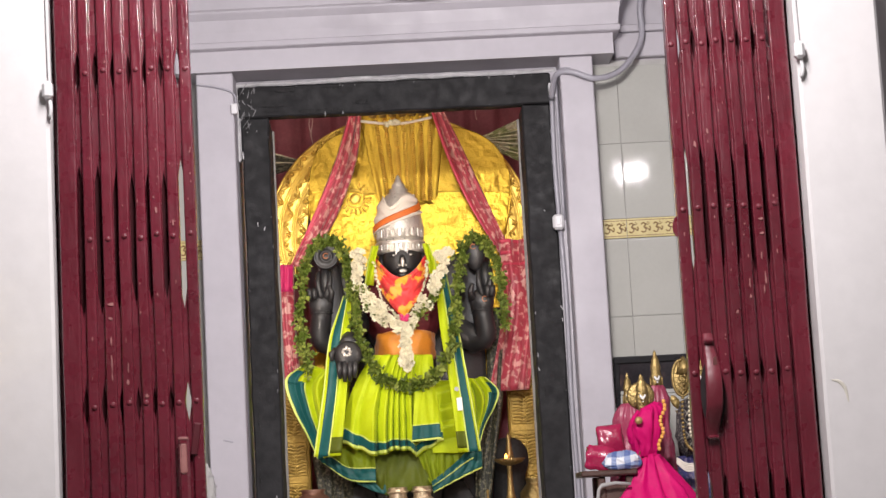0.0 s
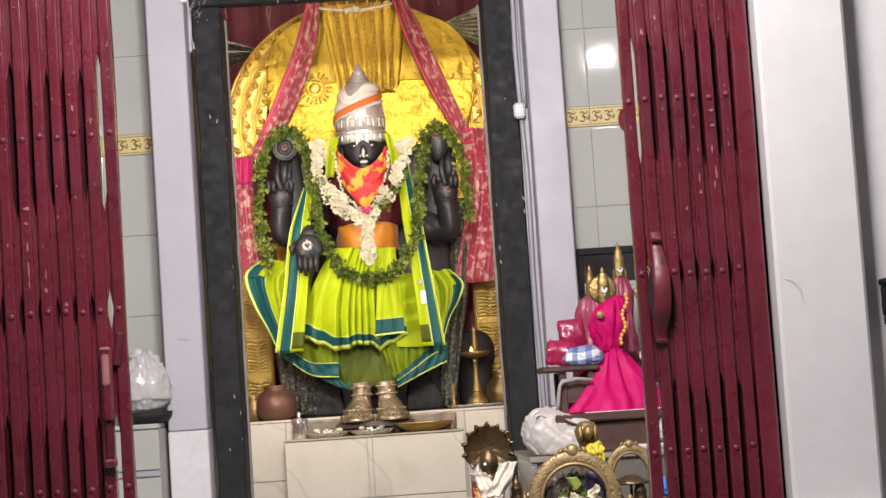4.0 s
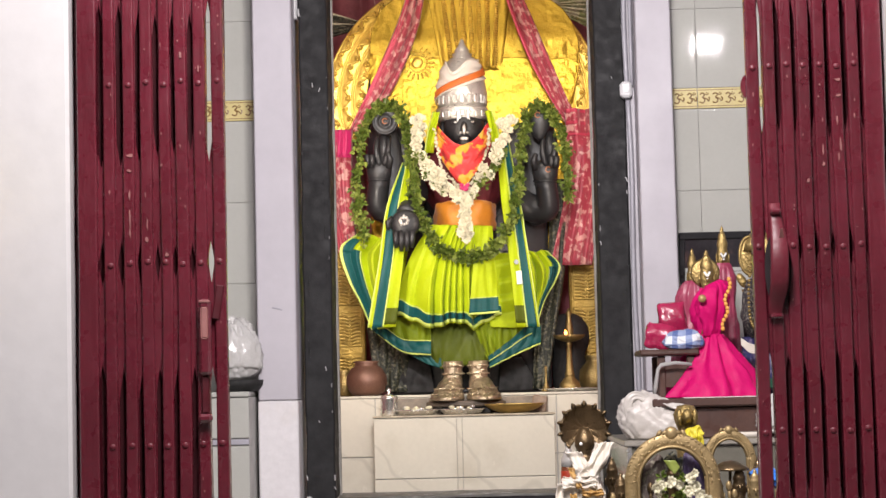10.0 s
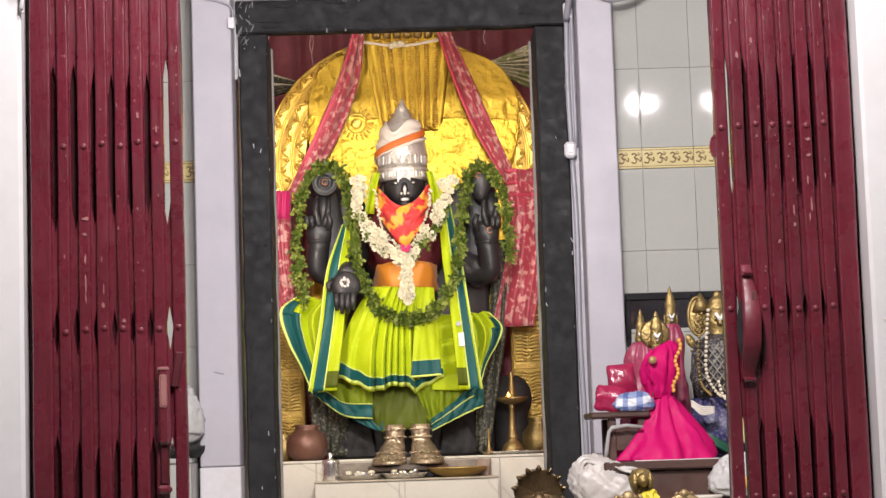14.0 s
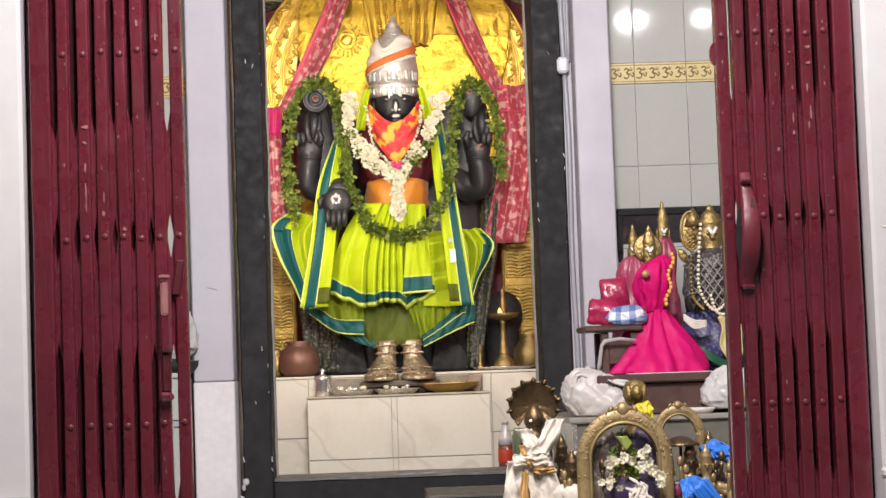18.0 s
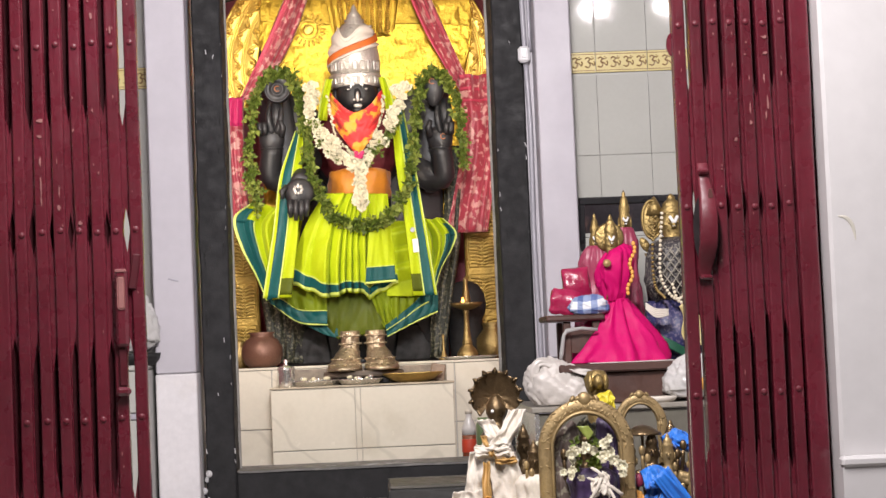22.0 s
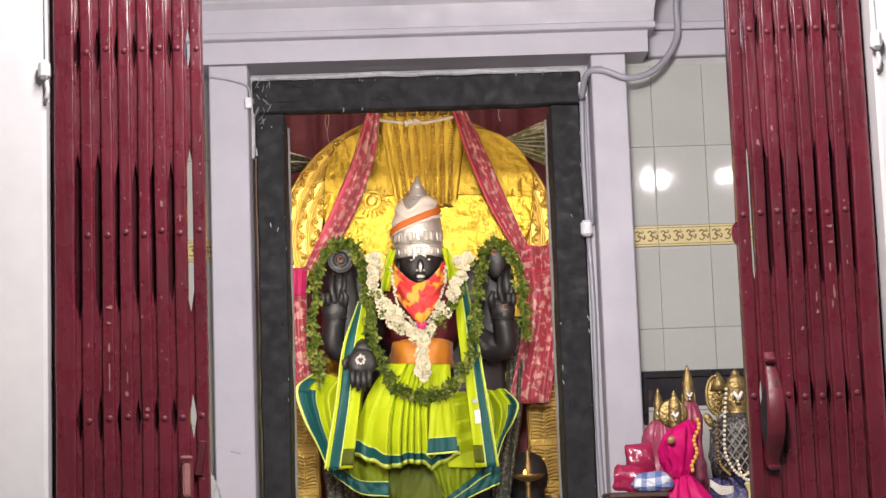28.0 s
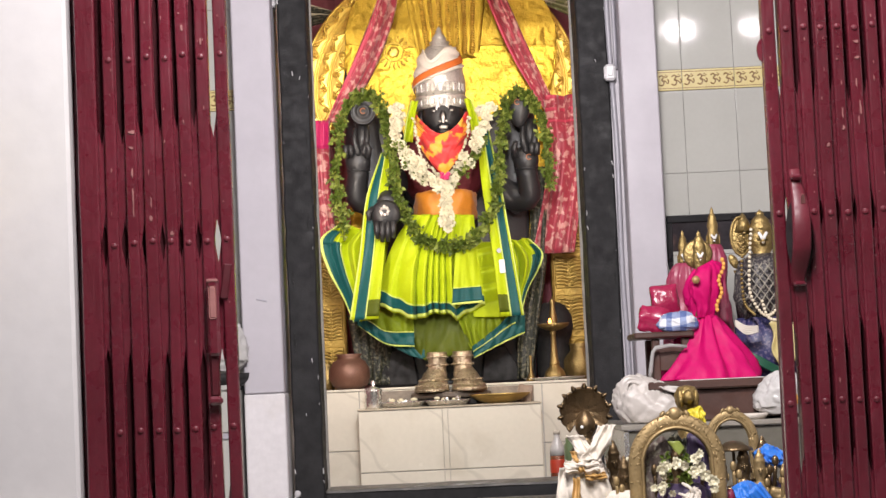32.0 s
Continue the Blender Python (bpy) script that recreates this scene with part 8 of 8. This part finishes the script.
for k in range(16):
    piece("sprig", rng.choice(sprigs), fl, Matrix.LocRotScale((0.53 + rng.uniform(-0.05, 0.05), -1.915, 0.155 + rng.gauss(0, 0.035)), Euler((0, rng.uniform(0, 6), 0)), [rng.uniform(0.6, 0.9)] * 3))
part("yellow_leaf", sheet(lambda u, v: Vector((0.497 + 0.030 * u + 0.012 * v, -1.93 - 0.006 * math.sin(3 * u), 0.222 - 0.036 * v * (1 - 0.5 * abs(2 * u - 1)))), 8, 8, 0.001), LEAF_LIGHT, fl, "pale yellow-green leaf", smooth=True)
BROWN_PRINT = mat("brown_print_cloth", (0.12, 0.085, 0.07), 0.6, var=0.4, scale=60, second=(0.30, 0.27, 0.20), mix=(0.52, 0.58))
for x, y, z, w, h, mt, lab in ((0.475, -1.855, 0.225, 0.11, 0.22, BROWN_PRINT, "dark printed cloth hung behind the flowers"), (0.575, -1.850, 0.23, 0.11, 0.24, PURPLE, "dark purple cloth hung behind the flowers"), (0.530, -1.842, 0.235, 0.07, 0.10, DARK_PRINT, "dark printed cloth tied inside the brass arch")):
    tagged(part("cloth_hanging", rag((x, y, z), w, h, x * 200, 0.02), mt, smooth=True), lab, "cloth", "dark cloths")
for x, y, h, n, lab in ((0.436, -1.855, 0.275, 2, "tiny brass statue with many arms beside the arch"), (0.652, -1.755, 0.285, 2, "tiny brass statue with many arms by the parasol"), (0.742, -1.80, 0.30, 2, "tiny brass statue with raised arms by the blue silk"), (0.806, -1.80, 0.27, 1, "tiny brass statue beside the purple silk")):
    statuette("small_statue", (x, y, BZ), h, lab, DULL_BRASS, "bronze statues", 0.46, n)
# lion-like finial figure and yellow cloth behind the arch
bm = lathe([(0, 0), (0.035, 0), (0.03, 0.06), (0.022, 0.30), (0.03, 0.36), (0.022, 0.40), (0.03, 0.42), (0.034, 0.44), (0.022, 0.462), (0, 0.466)], (0.59, -1.62, BZ), 18)
for s in (-1, 1):
    ball((0.59 + s * 0.020, -1.65, 0.322), 0.009, 0.012, 0.024, 10, 6, bm)
ball((0.59, -1.655, 0.325), 0.016, 0.02, 0.02, 10, 6, bm)
tagged(part("small_statue", bm, BRASS, smooth=True), "worn brass guardian figure behind the arch", "statue", "bronze statues")
tagged(part("yellow_cloth", rag((0.606, -1.67, 0.300), 0.052, 0.045, 51, 0.02, 0.7), mat("mustard_yellow_cloth", (0.58, 0.48, 0.03), 0.55, var=0.15, scale=20), smooth=True), "mustard yellow cloth tied to the brass figure", "cloth")
# dark bronze with blue silk
statuette("small_statue", (0.705, -1.78, BZ), 0.31, "dark bronze statue dressed in bright blue silk", BRONZE, "bronze statues", 0.5, 2)
statuette("small_statue", (0.765, -1.72, BZ), 0.33, "dark bronze statue behind the blue silk", BRONZE, "bronze statues", 0.45, 1)
tagged(part("bronze_parasol", lathe([(0.05, 0.0), (0.048, 0.006), (0.02, 0.022), (0, 0.026)], (0.685, -1.76, 0.185), 24), BRONZE, smooth=True), "small dark bronze parasol over a statue", "parasol")
tagged(part("parasol_stick", tube([(0.685, -1.755, BZ), (0.685, -1.755, 0.19)], 0.004, 6), BRONZE), "thin bronze stick of the small parasol", "stick")
bl = thing("blue_silk", (0.72, -1.83, BZ), "bright blue silk wrapped and knotted on a bronze", "silk cloth")
fbl = wrapped((0.705, -1.80, BZ + 0.001), [(0.058, 0), (0.046, 0.07), (0.032, 0.125), (0.021, 0.155), (0.028, 0.180), (0.026, 0.192), (0.014, 0.200)], 17, 0.34, 0.75, (0.05, 0), 0.0, 0.012)
part("wrap", sheet(fbl, 96, 36, 0.003), BLUE, bl, smooth=True)
part("tail", sheet(lambda u, v: Vector((0.69 + 0.095 * v + 0.04 * u * (1 - 0.2 * v), -1.868 - 0.022 * ridge(Vector((u * 3.5, v * 0.8, 2))), 0.080 - 0.13 * v + 0.03 * u)), 24, 16, 0.003), BLUE, bl, smooth=True)
part("knot", soft_bag((0.703, -1.848, 0.066), 0.024, 0.016, 0.015, 61), BLUE, bl, smooth=True)
for k, (x, y, z, w, h) in enumerate(((0.700, -1.842, 0.112, 0.075, 0.045), (0.690, -1.850, 0.045, 0.055, 0.14), (0.722, -1.862, 0.045, 0.06, 0.12))):
    part("fold", rag((x, y, z), w, h, 300 + 7 * k, 0.028, 0.7), BLUE, bl, smooth=True)
tagged(part("blue_fold", rag((0.775, -1.745, 0.195), 0.085, 0.05, 71, 0.03), BLUE, smooth=True), "bright blue silk folded on a bronze's shoulder", "cloth")
tagged(part("purple_fold", rag((0.780, -1.775, 0.115), 0.075, 0.16, 73, 0.03), PURPLE, smooth=True), "dark purple silk hanging beside the blue silk", "cloth")
tagged(part("saffron_fold", rag((0.640, -1.865, 0.058), 0.062, 0.10, 75, 0.025), SAFFRON, smooth=True), "saffron cloth folded between the bronzes", "cloth")
tagged(part("pink_flower", ball((0.660, -1.83, 0.075), 0.014, 0.010, 0.018, 10, 6), DUSTY_PINK, smooth=True), "small pink flower tucked between the bronzes", "flower")
sa = thing("copper_tray", (0.72, -1.93, BZ), "small copper tray with an orange rim before the blue silk", "tray")
part("dish", lathe([(0, 0.06), (0.05, 0.062), (0.058, 0.085), (0.054, 0.088), (0.045, 0.07), (0, 0.068)], (0.715, -1.93, BZ), 24), COPPER, sa, smooth=True)
part("foot", lathe([(0.03, 0), (0.012, 0.02), (0.012, 0.06)], (0.715, -1.93, BZ), 16), COPPER, sa, smooth=True)
# bottle and green jar by the plinth
bo = thing("oil_bottle", (0.372, 0.62, -0.02), "plastic bottle of brown-red oil with a red label", "bottle")
part("liquid", lathe([(0, 0), (0.026, 0), (0.029, 0.008), (0.029, 0.12), (0, 0.12)], (0.374, 0.62, -0.0195), 20), mat("brown_red_oil", (0.17, 0.045, 0.02), 0.2, var=0.2, scale=10), bo, smooth=True)
part("shoulder", lathe([(0.029, 0.121), (0.028, 0.15), (0.012, 0.185), (0.011, 0.20)], (0.374, 0.62, -0.0195), 20), CLEAR_BAG, bo, smooth=True)
part("cap", lathe([(0, 0.20), (0.013, 0.20), (0.013, 0.214), (0, 0.216)], (0.374, 0.62, -0.0195), 16), mat("pale_cap", (0.55, 0.50, 0.42), 0.4), bo, smooth=True)
part("paper_label", lathe([(0.0296, 0.055), (0.0300, 0.057), (0.0300, 0.103), (0.0296, 0.105)], (0.374, 0.62, -0.0195), 20), mat("red_paper_label", (0.50, 0.05, 0.02), 0.5), bo, "red paper label", smooth=True)
vessel("green_glass_jar", [(0, 0), (0.034, 0), (0.036, 0.01), (0.036, 0.16), (0.03, 0.175), (0.03, 0.19), (0, 0.19)], (0.425, 0.45, -0.0195), mat("pale_green_glass", (0.14, 0.20, 0.10), 0.15, var=0.3, scale=14), "pale green glass jar by the door jamb", "jar")

# ---------------------------------------------------------------- wall tiles, last of all
om = bmesh.new()
tube(curve([(-0.010, 0, 0.010), (-0.004, 0, 0.014), (0.001, 0, 0.009), (-0.004, 0, 0.003), (0.002, 0, -0.003), (-0.003, 0, -0.011), (-0.011, 0, -0.008)], 18), 0.0019, 5, bm=om)
tube(curve([(-0.002, 0, 0.002), (0.006, 0, -0.001), (0.011, 0, -0.007), (0.014, 0, 0.000), (0.011, 0, 0.004)], 12), 0.0017, 5, bm=om)
tube(curve([(0.002, 0, 0.012), (0.007, 0, 0.009), (0.012, 0, 0.013)], 8), 0.0014, 5, bm=om)
ball((0.007, 0, 0.015), 0.002, 0.001, 0.002, 6, 4, om)
om_me = bpy.data.meshes.new("om_sign")
om.to_mesh(om_me)
om.free()
om_me.materials.append(OM_INK)


def cushioned(x0, x1, z0, z1, y, depth):
    """A wall tile whose face rounds off gently towards its edges."""
    b = bmesh.new()
    rings = []
    for inset, back in ((0.0055, 0.0), (0.0022, 0.00022), (0.0, 0.0008), (0.0, depth)):
        rings.append([b.verts.new(p) for p in ((x0 + inset, y + back, z0 + inset), (x1 - inset, y + back, z0 + inset), (x1 - inset, y + back, z1 - inset), (x0 + inset, y + back, z1 - inset))])
    b.faces.new(rings[0])
    for r0, r1 in zip(rings, rings[1:]):
        for k in range(4):
            b.faces.new((r0[k], r0[(k + 1) % 4], r1[(k + 1) % 4], r1[k]))
    b.faces.new(rings[-1][::-1])
    return b


def tiled_wall(name, xs, label):
    w = thing(name, ((xs[0] + xs[-1]) / 2, 0.05, PORCH_Z), label, "tiles", kind="structure")
    part("bed", box(min(xs), max(xs), 0.0505, 0.0545, PORCH_Z, 2.07), GROUT, w)
    for x0, x1 in zip(xs, xs[1:]):
        for z0, z1 in ((-0.36, -0.07), (-0.07, 0.22), (0.22, 0.51), (0.51, 0.803), (0.803, 1.094), (1.094, 1.386), (1.463, 1.750), (1.750, 2.05)):
            part("tile", cushioned(x0 + 0.0008, x1 - 0.0008, z0 + 0.0008, z1 - 0.0008, 0.0425, 0.009), TILE, w)
        b = part("band_tile", box(x0 + 0.0012, x1 - 0.0012, 0.0415, 0.0515, 1.3895, 1.4625, bev=0.0012), BAND, w, "yellow border tile printed with brown signs")
        n = max(1, round((x1 - x0) / 0.0488))
        for k in range(n):
            piece("om_sign", om_me, b, Matrix.LocRotScale((lerp(x0, x1, (k + 0.5) / n), 0.0408, 1.424), None, (1.42, 1, 1.42)))
        for z in (1.397, 1.455):
            part("printed_line", box(x0 + 0.002, x1 - 0.002, 0.0405, 0.0418, z - 0.0012, z + 0.0012), OM_INK, b)


tiled_wall("wall_tiles_east", [0.757, 0.847, 1.032, 1.217, 1.402, 1.587, 1.748], "glossy pale grey wall tiles with a printed border")
tiled_wall("wall_tiles_west", [-1.425, -1.32, -1.125, -0.93, -0.735], "glossy pale grey wall tiles with a printed border")
